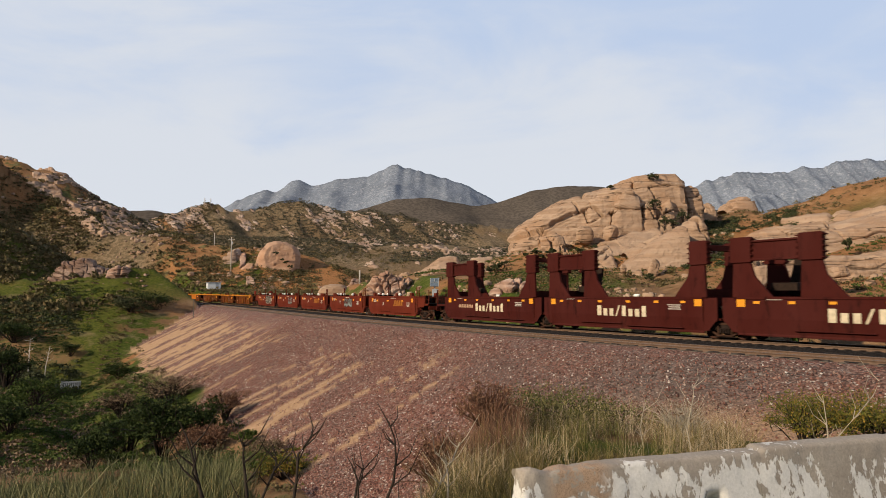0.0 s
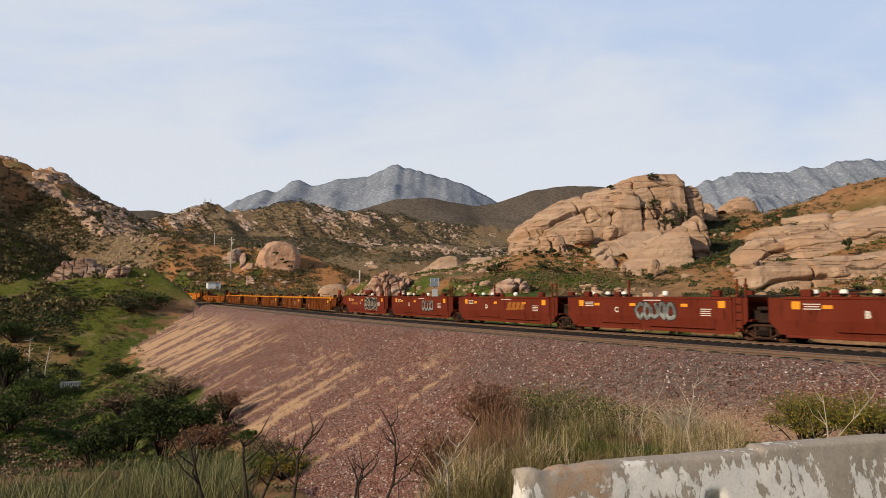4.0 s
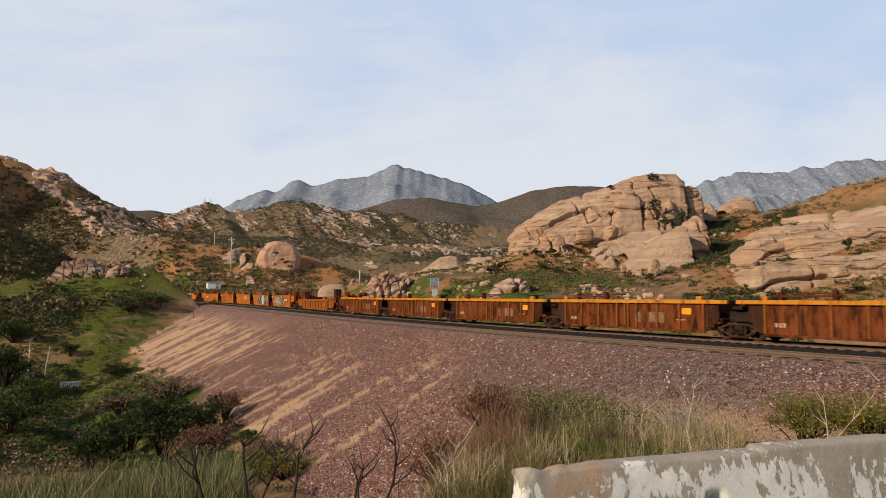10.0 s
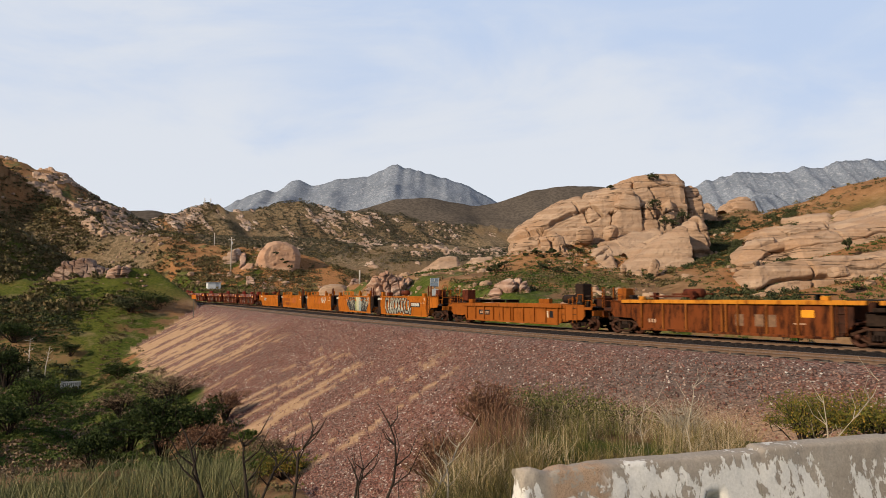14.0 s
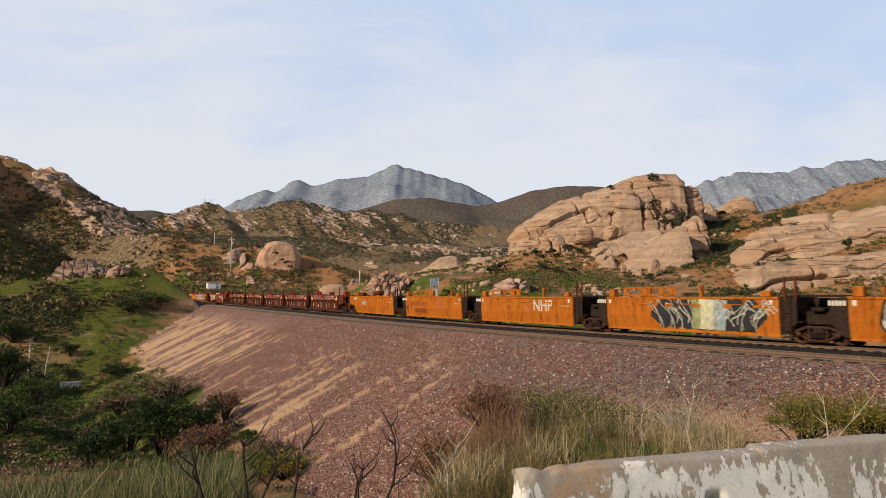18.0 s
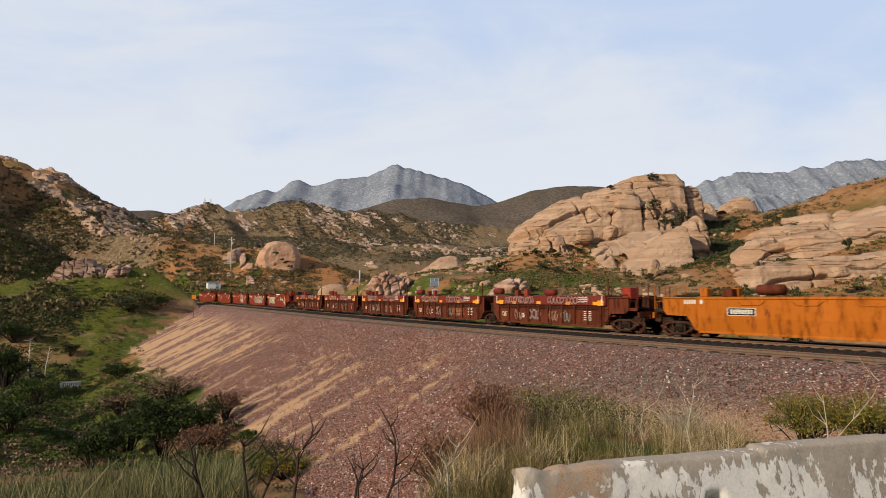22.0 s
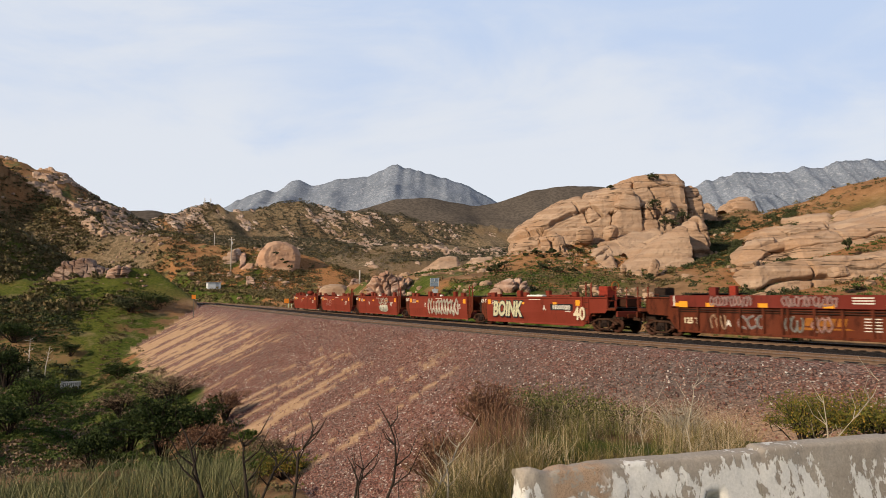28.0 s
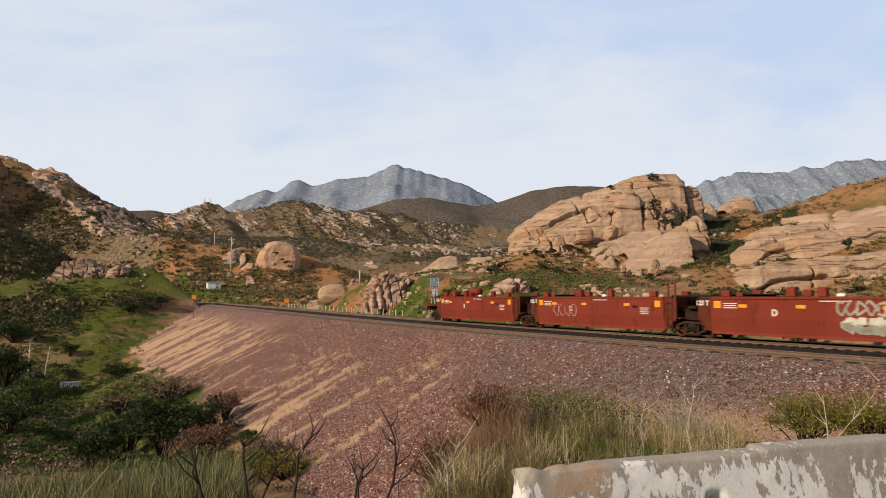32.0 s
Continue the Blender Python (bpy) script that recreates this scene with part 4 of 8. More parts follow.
rock("rock_outcrop", (-51.8, 219, 10.6), (6.9, 7.0, 9.0), 0, 12, 2.5, 0.10, M_DOME, 64, 19, "great rounded sandstone dome with small hollows", 0.25, 3)
rock("boulder", (-19.1, 123.1, 2.5), (2.9, 3.0, 1.9), 0, 0, 2.3, 0.06, M_SMOOTH, 30, 21, "smooth pale domed boulder beside the line", 0.0, 3)
rock("boulder", (-15.9, 124.4, 3.6), (1.2, 2.0, 1.9), 0, 10, 2.8, 0.3, M_PINK, 22, 22, "pink rough boulder behind a pale dome", 0.4, 8)
rock("boulder", (-22.3, 125.3, 0.6), (2.1, 2.0, 1.1), 0, -8, 2.4, 0.12, M_SAND, 22, 27, "tan earth-stained boulder beside the track", 0.0, 6)
rock("boulder", (-52.7, 146, 6.9), (0.7,0.7,0.5), 0, -8, 2.4, 0.12, M_SAND, 14, 28, "pale stone on the green spur", 0.0, 6)


def right_bench(lo, hi, first, seed, lean=0.17):
    def mask(x, y, z, w):
        b = np.degrees(np.arctan2(x, y)) + 0.9 * w
        up = z + 0.7 * w - lean * (x - 45)
        gap = fbm(x / 15, y / 15, (z - 0.2 * x) / 2.6, 3, 0.5, seed)
        return smooth(b, first, first + 0.5) * smooth(up, lo, lo + 0.4) * (1 - smooth(up, hi - 0.4, hi)) * smooth(gap, -0.55, -0.42)
    return mask


rock_mass("rock_outcrop", "sheer lower face of massive sandstone beside the line", ((29.8, 68, 2.9), (30.3, 68, 4.6), (30.9, 68, 5.6), (32.9, 68, 5.8), (34.3, 68, 5.7), (36.7, 68, 6.0), (39.5, 68, 6.2), (41.7, 68, 6.4), (43.9, 68, 6.6), (48.4, 68, 7.1)), 3.0, 1.0, 0.6, 2.3, 0.1, 5.5, 0.28, M_SAND, 631, (420, 150))
rock_mass("rock_outcrop", "jointed sandstone ledge above the sheer face", ((35.8, 84, 6.0), (36.4, 84, 7.3), (37.5, 84, 8.3), (38.5, 84, 9.1), (40.4, 84, 9.5), (42.2, 84, 9.2), (43.0, 84, 7.6)), 3.0, 1.6, 4.0, 1.6, 0.14, 4.5, 0.28, M_SAND, 632, (240, 110))
rock_mass("rock_outcrop", "broad smooth sandstone ledge along the hillside", ((41.2, 82, 7.1), (41.8, 82, 9.2), (43.7, 82, 9.8), (46.4, 82, 10.0), (49.1, 82, 10.4), (52.3, 82, 11.0), (55.8, 82, 11.5), (59.8, 82, 11.9)), 3.5, 2.6, 4.0, 1.9, 0.17, 7.0, 0.28, M_SAND, 633, (360, 130))
rock_mass("rock_outcrop", "pale sandstone ledge below the bare slope", ((41.9, 92, 9.8), (42.8, 92, 11.0), (44.6, 92, 11.7), (46.9, 92, 11.9), (49.1, 92, 12.2), (51.4, 92, 12.5), (52.1, 92, 11.4)), 3.0, 2.4, 7.0, 1.6, 0.15, 6.0, 0.28, M_SAND, 634, (220, 90))
rock_sheet("rock_outcrop", "upper sandstone ledges breaking out of bare soil", (23.0, 38.0), (74, 116), (330, 190), right_bench(9.0, 10.8, 24.8, 7), 1.6, 0.5, (-0.17, 0.02), M_SMOOTH, 503, 0.2)
rock_sheet("rock_outcrop", "pink bare rock slope below the hill crest", (24.0, 38.0), (84, 126), (330, 170), right_bench(10.4, 13.5, 25.2, 8, 0.1), 1.6, 0.3, (-0.1, 0.02), M_SMOOTH, 504, 0.2)


def left_face(edge, width, lo, hi, cut, seed):
    """Bare rock in a band that runs down the hill, with brush between."""
    def mask(x, y, z, w):
        side, up = x / y, (z - 2.2) / y
        across = (side + 0.578) - 0.85 * (0.158 - up) + 0.012 * w - edge
        gap = fbm(x / 10, y / 14, z / 7, 4, 0.55, seed)
        return smooth(across, 0, 0.006) * (1 - smooth(across, width - 0.012, width)) * smooth(z, lo, lo + 1) * (1 - smooth(z, hi - 1, hi)) * smooth(gap, cut, cut + 0.12)
    return mask


rock_sheet("rock_outcrop", "pinkish weathered sandstone faces low on the brushy hill", (-31.0, -19.5), (268, 420), (380, 350), left_face(0.0, 0.085, 15, 46, -0.22, 15), 5.0, 0.7, (0.5, 0.0), M_FACE, 511, 0.8)
rock_sheet("rock_outcrop", "broken pink sandstone crags high on the brushy hill", (-35.0, -23.0), (330, 455), (360, 300), left_face(-0.03, 0.12, 44, 84, 0.02, 16), 2.6, 0.7, (0.4, 0.0), M_FACE, 512, 1.0)


def ribs(wide, long, lo, seed, near, far, fall=0.82):
    """Narrow ribs that slant down across a slope."""
    rise = math.sqrt(1 - fall * fall)
    def mask(x, y, z, w):
        rib = fbm((rise * x + fall * z) / wide, (fall * x - rise * z) / long, y / 60, 4, 0.55, seed) + 0.45 * fbm(x / 55, y / 55, 0, 2, 0.5, seed + 1)
        return smooth(rib, lo, lo + 0.10) * smooth(y, near, near + 6) * (1 - smooth(y, far - 6, far))
    return mask


rock_sheet("rock_outcrop", "pinkish broken rock ribs slanting down the middle ridge", (-25.0, 9.0), (365, 480), (560, 220), ribs(2.8, 18, 0.46, 21, 367, 464), 2.0, 0.3, (0.3, 0.0), M_RIB, 521, 0.5)
rock_sheet("rock_outcrop", "low pale slabs on the bench below the ridge", (-25.0, 9.0), (262, 372), (420, 190), ribs(5, 16, 0.62, 24, 266, 368, 0.95), 1.6, 0.4, (0.1, 0.0), M_RIB, 524, 0.3)
rock_sheet("rock_outcrop", "tan rock ledges on the orange earth slope", (-25.0, -8.0), (186, 236), (300, 190), ribs(4, 9, 0.55, 23, 188, 234, 0.7), 1.6, 0.5, (0.2, 0.0), M_PINK, 523, 0.6)


# ---- the train ----
SPEED = 12.638
HALF = 7.3
M_TRUCK = plain("truck_casting", (0.042, 0.020, 0.012), 0.85, 0, 0.5)
M_BULK = plain("dark_end_plate", (0.022, 0.013, 0.009), 0.8, 0, 0.5)
M_CREAM = plain("cream_lettering", (0.50, 0.42, 0.29), 0.7, 0, 0.2, 5)
M_GOLD = plain("gold_lettering", (0.24, 0.085, 0.014), 0.7, 0, 0.25, 5)
M_DIM = plain("dim_emblem", (0.15, 0.085, 0.05), 0.8, 0, 0.4, 4)
M_GHOST = plain("faded_lettering", (0.36, 0.22, 0.14), 0.8, 0, 0.3, 5)
M_SPRAY_PALE = plain("pale_spray_paint", (0.40, 0.38, 0.31), 0.7, 0, 0.25, 2)
M_SPRAY_GREY = plain("grey_spray_paint", (0.20, 0.21, 0.20), 0.7, 0, 0.3, 2)
M_SPRAY_DARK = plain("dark_spray_paint", (0.022, 0.022, 0.025), 0.7, 0, 0.3, 2)
M_SPRAY_GREEN = plain("green_spray_paint", (0.20, 0.22, 0.10), 0.7, 0, 0.3, 2)
M_SPRAY_BLUE = plain("pale_blue_spray_paint", (0.19, 0.24, 0.25), 0.7, 0, 0.3, 2)
M_SPRAY_SAND = plain("sand_spray_paint", (0.40, 0.37, 0.24), 0.7, 0, 0.35, 5)
M_SPRAY_PINK = plain("pinkish_spray_paint", (0.34, 0.20, 0.18), 0.8, 0, 0.4, 3)
M_RUSTPATCH = plain("rust_patch", (0.30, 0.085, 0.02), 0.8, 0, 0.3, 3)
M_CAP = plain("white_cap", (0.70, 0.68, 0.62), 0.5, 0, 0.1)
M_REDBOX = plain("red_box_paint", (0.22, 0.028, 0.015), 0.55, 0, 0.3)
PAINT = {
    "maroon": car_paint("maroon_paint", (0.046, 0.0055, 0.003), (0.015, 0.004, 0.003), 0.45),
    "brown_red": car_paint("brown_red_paint", (0.105, 0.0150, 0.0055), (0.034, 0.009, 0.005), 0.4),
    "rust_yellow": car_paint("rusted_yellow_paint", (0.135, 0.033, 0.006), (0.026, 0.009, 0.0045), 0.85),
    "yellow": car_paint("yellow_rail_paint", (0.44, 0.165, 0.014), (0.18, 0.055, 0.010), 0.62),
    "orange": car_paint("orange_paint", (0.325, 0.092, 0.006), (0.14, 0.036, 0.006), 0.6),
    "amber": car_paint("amber_orange_paint", (0.23, 0.062, 0.006), (0.07, 0.022, 0.006), 0.5),
    "rust_dark": car_paint("dark_rust_paint", (0.040, 0.013, 0.006), (0.014, 0.007, 0.005), 0.6),
    "rib_yellow": car_paint("rusted_post_paint", (0.20, 0.062, 0.010), (0.05, 0.017, 0.006), 0.6),
    "rust_red": car_paint("rusted_red_paint", (0.095, 0.021, 0.008), (0.032, 0.010, 0.006), 0.7),
    "band_red": car_paint("red_band_paint", (0.125, 0.019, 0.012), (0.055, 0.015, 0.010), 0.4),
    "red": car_paint("faded_red_paint", (0.155, 0.025, 0.013), (0.07, 0.015, 0.009), 0.4),
}


def truck(parent, x0):
    """A two-axle truck as a part of its car, with its own pieces."""
    fs = cached("side_frame", lambda: boxes_mesh("side_frame", [((0, 0, 0.80), (0.95, 0.16, 0.12)), ((0, 0, 0.20), (0.85, 0.16, 0.10))] + [q for s in (-1, 1) for q in (((s * 0.78, 0, 0.70), (0.72, 0.15, 0.12), s * 20), ((s * 0.62, 0, 0.32), (0.62, 0.15, 0.10), -s * 30), ((s * 1.06, 0, 0.56), (0.34, 0.17, 0.16)), ((s * 0.40, 0, 0.5), (0.10, 0.16, 0.56)))], M_TRUCK, 0.02))
    rib = cached("brake_rigging", lambda: boxes_mesh("brake_rigging", [((-0.46, 0, 0.62), (0.05, 0.24, 0.30), 20), ((0.46, 0, 0.62), (0.05, 0.24, 0.30), -20), ((0, 0, 0.13), (1.2, 0.05, 0.04))], M_STEEL, 0.01))
    sp = cached("springs", lambda: boxes_mesh("springs", [((x, 0, 0.44), (0.10, 0.23, 0.28)) for x in (-0.24, -0.08, 0.08, 0.24)], M_STEEL, 0.03))
    bo = cached("bolster", lambda: boxes_mesh("bolster", [((0, 0, 0.66), (0.5, 2.1, 0.24))], M_STEEL, 0.03))
    cap = cached("bearing", lambda: lathe("bearing", ((0.0, -0.1), (0.10, -0.1), (0.14, -0.05), (0.14, 0.08), (0, 0.08)), M_WHEEL, 12))
    w = cached("wheel", lambda: lathe("wheel", ((0.0, -0.06), (0.16, -0.07), (0.17, -0.03), (0.36, -0.01), (0.40, -0.05), (0.45, -0.05), (0.455, 0.06), (0.485, 0.065), (0.485, 0.09), (0.40, 0.09), (0.0, 0.06)), M_WHEEL, 28))
    a = cached("axle", lambda: lathe("axle", ((0.0, -1.0), (0.08, -1.0), (0.08, 1.0), (0.0, 1.0)), M_STEEL, 10))
    t = part("truck", bo, parent, m=Matrix.Translation((x0, 0, 0)))
    for side in (-1, 1):
        turn = Matrix.Rotation(0 if side < 0 else math.pi, 4, "Z")
        part("side_frame", fs, t, m=Matrix.Translation((0, side * 1.0, 0)))
        part("brake_rigging", rib, t, m=Matrix.Translation((0, side * 1.0, 0)))
        part("springs", sp, t, m=Matrix.Translation((0, side * 1.0, 0)))
        for dx in (-0.89, 0.89):
            part("wheel", w, t, m=Matrix.Translation((dx, side * 0.76, 0.455)) @ turn)
            part("bearing", cap, t, m=Matrix.Translation((dx, side * 1.06, 0.46)) @ turn)
    for dx in (-0.89, 0.89):
        part("axle", a, t, m=Matrix.Translation((dx, 0, 0.455)))
    return t


FOLD = 1.12


def plank_y(z):
    """How far out the smooth side plate stands at a height."""
    return 1.46 if z >= FOLD else 1.46 - 0.11 * (FOLD - z) / 0.8


def smooth_side(col, half):
    def make():
        prof = [(-(plank_y(z)), z) for z in (0.30, 0.34, 0.42, FOLD, 2.06, 2.08, 2.2)]
        prof[0] = (-plank_y(0.3) - 0.04, 0.30)
        prof[1] = (-plank_y(0.3) - 0.04, 0.36)
        prof[-2] = (-1.50, 2.08)
        prof[-1] = (-1.50, 2.20)
        inner = [(-1.36, 2.20), (-1.36, 2.0), (-1.40, FOLD), (-1.28, 0.30)]
        me = prism("side", prof + inner, 2 * half, PAINT[col], "x")
        me.transform(Matrix.Translation((0, 0, 0)))
        return me
    return cached(("side", col, half), make)


def ribbed_side(parent, col, chord_col, half, top, chord, ribs, sgn, rods):
    """Outside-post side: recessed plates, posts, a top chord and a bottom sill."""
    turn = Matrix.Rotation(0 if sgn < 0 else math.pi, 4, "Z")
    def put(key, name, items, m):
        return part(name, cached((key, col, chord_col, half), lambda: boxes_mesh(name, items, m, 0.012)), side, m=None)
    plate = cached(("plate", col, half, top), lambda: boxes_mesh("side", [((0, -1.38, (0.32 + top) / 2), (2 * half, 0.05, top - 0.34))], PAINT[col]))
    side = part("side", plate, parent, m=turn)
    part("top_chord", cached(("chord", chord_col, half, top), lambda: boxes_mesh("top_chord", [((0, -1.44, top - chord / 2), (2 * half + (2.9 if chord < 0.25 else 0.9), 0.20, chord))], PAINT[chord_col], 0.015)), side)
    part("bottom_sill", cached(("sill", col, half), lambda: boxes_mesh("bottom_sill", [((0, -1.42, 0.36), (2 * half, 0.14, 0.12))], PAINT[col], 0.01)), side)
    post = cached(("rib", col, top, chord), lambda: boxes_mesh("side_post", [((0, -1.455, (0.42 + top - chord) / 2), (0.11, 0.11, top - chord - 0.42))], PAINT[col if col != "rust_yellow" else "rib_yellow"], 0.01))
    for x in ribs:
        part("side_post", post, side, m=Matrix.Translation((x, 0, 0)))
    for z in rods:
        part("tie_rod", cached(("rod", half, z), lambda: boxes_mesh("tie_rod", [((0, -1.47, z), (2 * half, 0.03, 0.035))], M_BULK)), side)
    return side


def decal(name, parent, polys, material, lift=0.008, label="", flat=None):
    """Painted marks: polygons of (x, z) laid on the near side plate."""
    vs, fs = [], []
    for poly in polys:
        k = len(vs)
        for x, z in poly:
            y = flat if flat is not None else plank_y(z)
            vs.append((x, -y - lift, z))
        fs.append(tuple(range(k, k + len(poly))))
    me = bpy.data.meshes.new(name)
    me.from_pydata(vs, [], fs)
    me.materials.append(material)
    ob = part(name, me, parent, label)
    if len(polys) > 2:
        ob["kind"] = "stuff"
    return ob


def bar(x, z, w, h, lean=0.0):
    zs = [z - h / 2, z + h / 2]
    out = []
    if zs[0] < FOLD < zs[1]:
        zs = [zs[0], FOLD, zs[1]]
    for a, b in zip(zs[:-1], zs[1:]):
        la, lb = lean * (a - z), lean * (b - z)
        out.append([(x - w / 2 + la, a), (x + w / 2 + la, a), (x + w / 2 + lb, b), (x - w / 2 + lb, b)])
    return out


def text_mesh(txt, size, material, lean=0.0, squash=1.0, bold=0.0):
    def make():
        cu = bpy.data.curves.new("txt", "FONT")
        cu.body, cu.size, cu.align_x, cu.align_y = txt, size, "CENTER", "CENTER"
        cu.shear, cu.offset, cu.resolution_u = lean, bold, 3
        ob = bpy.data.objects.new("txt", cu)
        scene.collection.objects.link(ob)
        me = bpy.data.meshes.new_from_object(ob.evaluated_get(bpy.context.evaluated_depsgraph_get()))
        bpy.data.objects.remove(ob)
        me.materials.clear()
        me.materials.append(material)
        me.transform(Matrix.Rotation(math.pi / 2, 4, "X") @ Matrix.Diagonal((squash, 1, 1, 1)))
        return me
    return cached(("txt", txt, size, material.name, lean, squash, bold), make)


def letters(parent, txt, x, z, size, material, lean=0.0, squash=1.0, bold=0.0, lift=0.008, y=None):
    return part("lettering", text_mesh(txt, size, material, lean, squash, bold), parent, m=Matrix.Translation((x, -(y or plank_y(z)) - lift, z)))


def stroke(points, w):
    """Quads along a polyline of (x, z), width w."""
    out = []
    for (ax, az), (bx, bz) in zip(points[:-1], points[1:]):
        dx, dz = bx - ax, bz - az
        n = math.hypot(dx, dz) + 1e-6
        ex, ez = dx / n * w * 0.35, dz / n * w * 0.35
        px, pz = -dz / n * w / 2, dx / n * w / 2
        out.append([(ax - ex + px, az - ez + pz), (ax - ex - px, az - ez - pz), (bx + ex - px, bz + ez - pz), (bx + ex + px, bz + ez + pz)])
    return out


def rounded(pts, k=5):
    """The same line drawn with rounded turns."""
    p = [pts[0]] + list(pts) + [pts[-1]]
    out = []
    for a, b, c, d in zip(p[:-3], p[1:-2], p[2:-1], p[3:]):
        for i in range(k):
            t = i / k
            out.append(tuple(0.5 * (2 * b[j] + (c[j] - a[j]) * t + (2 * a[j] - 5 * b[j] + 4 * c[j] - d[j]) * t * t + (3 * b[j] - a[j] - 3 * c[j] + d[j]) * t ** 3) for j in (0, 1)))
    return out + [pts[-1]]


def wild_piece(parent, x0, x1, z0, z1, seed, tints):
    """A tangled piece: a dark field with a pointed edge, coloured patches in the middle and thin pale curling lines."""
    rng = random.Random(seed)
    n = 16
    top = [(x0 + (x1 - x0) * i / n, z1 - (0.02 if i % 2 else rng.uniform(0.1, 0.3))) for i in range(n + 1)]
    low = [(x0 + (x1 - x0) * i / n, z0 + (0.02 if i % 2 else rng.uniform(0.05, 0.2))) for i in range(n + 1)]
    mid = (z0 + z1) / 2
    top[0], low[0] = (x0 - 0.5, mid + 0.05), (x0 - 0.5, mid - 0.05)
    top[-1], low[-1] = (x1 + 0.4, mid + 0.15), (x1 + 0.4, mid - 0.1)
    quads = []
    for (a, za), (b, zb), (c, zc), (d, zd) in zip(low[:-1], low[1:], top[1:], top[:-1]):
        quads += [[(a, za), (b, zb), (b, FOLD), (a, FOLD)], [(a, FOLD), (b, FOLD), (c, zc), (d, zd)]]
    g = decal("graffiti", parent, quads, M_SPRAY_DARK, 0.012)
    wide = x1 - x0
    for i, (lo, hi, m) in enumerate(tints):
        a, b = x0 + wide * lo, x0 + wide * hi
        decal("graffiti_fill", g, [[(a, z0 + 0.1), (b - 0.1, z0 + 0.06), (b, FOLD), (a + 0.15, FOLD)], [(a + 0.15, FOLD), (b, FOLD), (b + 0.1, z1 - 0.12), (a, z1 - 0.05)]], m, 0.016 + 0.003 * i)
    curls = []
    for i in range(34):
        x = x0 + wide * rng.uniform(0.02, 0.98)
        turn = rng.choice((-1, 1))
        h = ((z1 - z0) / 2 - 0.08) * rng.uniform(0.45, 1.0)
        lean = rng.uniform(0.15, 0.6) * (1 if x > (x0 + x1) / 2 else -1)
        c = mid + rng.uniform(-0.25, 0.25)
        ends_at = [(x, c - h), (x + lean * 0.2 * turn, c - 0.3 * h), (x + lean * 0.9, c + 0.35 * h), (x + lean * 1.6, c + h), (x + lean * 1.9 + 0.15, c + 0.6 * h)]
        pts = [(a, min(z1 - 0.06, max(z0 + 0.06, z))) for a, z in ends_at]
        curls += stroke(rounded(pts), rng.uniform(0.03, 0.06))
    decal("graffiti_line", g, curls, M_SPRAY_PALE, 0.026)
    return g


def spray(parent, x0, x1, z0, z1, fill, edge, seed, n, w=0.2, rim=0.09, flat=None):
    """A spray-painted piece: bold looping strokes with an outline; no legible words."""
    rng = random.Random(seed)
    step = (x1 - x0) / n
    body = []
    for i in range(n):
        x = x0 + step * (i + 0.5)
        pts = []
        for j in range(rng.choice((5, 6, 7))):
            a = j / 5 * 5.2 + rng.uniform(0, 1) + i
            pts.append((x + 0.55 * step * math.cos(a) * rng.uniform(0.6, 1.1), min(z1 - w / 2, max(z0 + w / 2, (z0 + z1) / 2 + (z1 - z0) * 0.5 * math.sin(a) * rng.uniform(0.7, 1.0)))))
        body += [pts]
    body = [rounded(pts) for pts in body]
    out = [q for pts in body for q in stroke(pts, w + rim)]
    inn = [q for pts in body for q in stroke(pts, w)]
    g = decal("graffiti", parent, out, edge, 0.012, "", flat)
    decal("graffiti_fill", g, inn, fill, 0.020, "", flat)
    return g


def boxes_part(name, parent, items, material, bev=0.015, label=""):
    """A part of boxes; mirrored or repeated pieces of the kinds below become parts of their own."""
    if name in ("locator", "side_sill", "cross_beam", "handrail", "cross_brace", "bracket") and len(items) > 1:
        return [part(name, boxes_mesh(name, [it], material, bev), parent, label) for it in items][0]
    return part(name, boxes_mesh(name, items, material, bev), parent, label)


def tank(parent, x, z, r, length, material, name="air_reservoir", y=0.0):
    me = cached((name, r, length, material.name), lambda: lathe(name, ((0, -length / 2 - r * 0.3), (r * 0.7, -length / 2 - r * 0.15), (r, -length / 2), (r, length / 2), (r * 0.7, length / 2 + r * 0.15), (0, length / 2 + r * 0.3)), material, 16, "x"))
    return part(name, me, parent, m=Matrix.Translation((x, y, z)))


def brake_wheel(parent, x, y, z, material):
    rim = cached("brake_wheel", lambda: lathe("brake_wheel", ((0.26, -0.02), (0.30, -0.02), (0.30, 0.02), (0.26, 0.02), (0.26, -0.02)), M_RUSTPATCH, 20, "x"))
    w = part("brake_wheel", rim, parent, m=Matrix.Translation((x, y, z)))
    part("spokes", cached("spokes", lambda: boxes_mesh("spokes", [((0, 0, 0), (0.02, 0.54, 0.03)), ((0, 0, 0), (0.02, 0.03, 0.54))], M_STEEL)), w)
    return w


def ladder(parent, x, mat, top=2.2, y=-1.42):
    items = [((x - 0.2, y, (0.5 + top) / 2), (0.05, 0.05, top - 0.5)), ((x + 0.2, y, (0.5 + top) / 2), (0.05, 0.05, top - 0.5))]
    lad = boxes_part("ladder", parent, items, mat, 0.005)
    rung = cached("rung", lambda: boxes_mesh("rung", [((0, 0, 0), (0.36, 0.03, 0.03))], M_TRUCK))
    for z in (0.65, 1.05, 1.45, 1.85):
        part("rung", rung, lad, m=Matrix.Translation((x, y - 0.02, z)))
    return lad


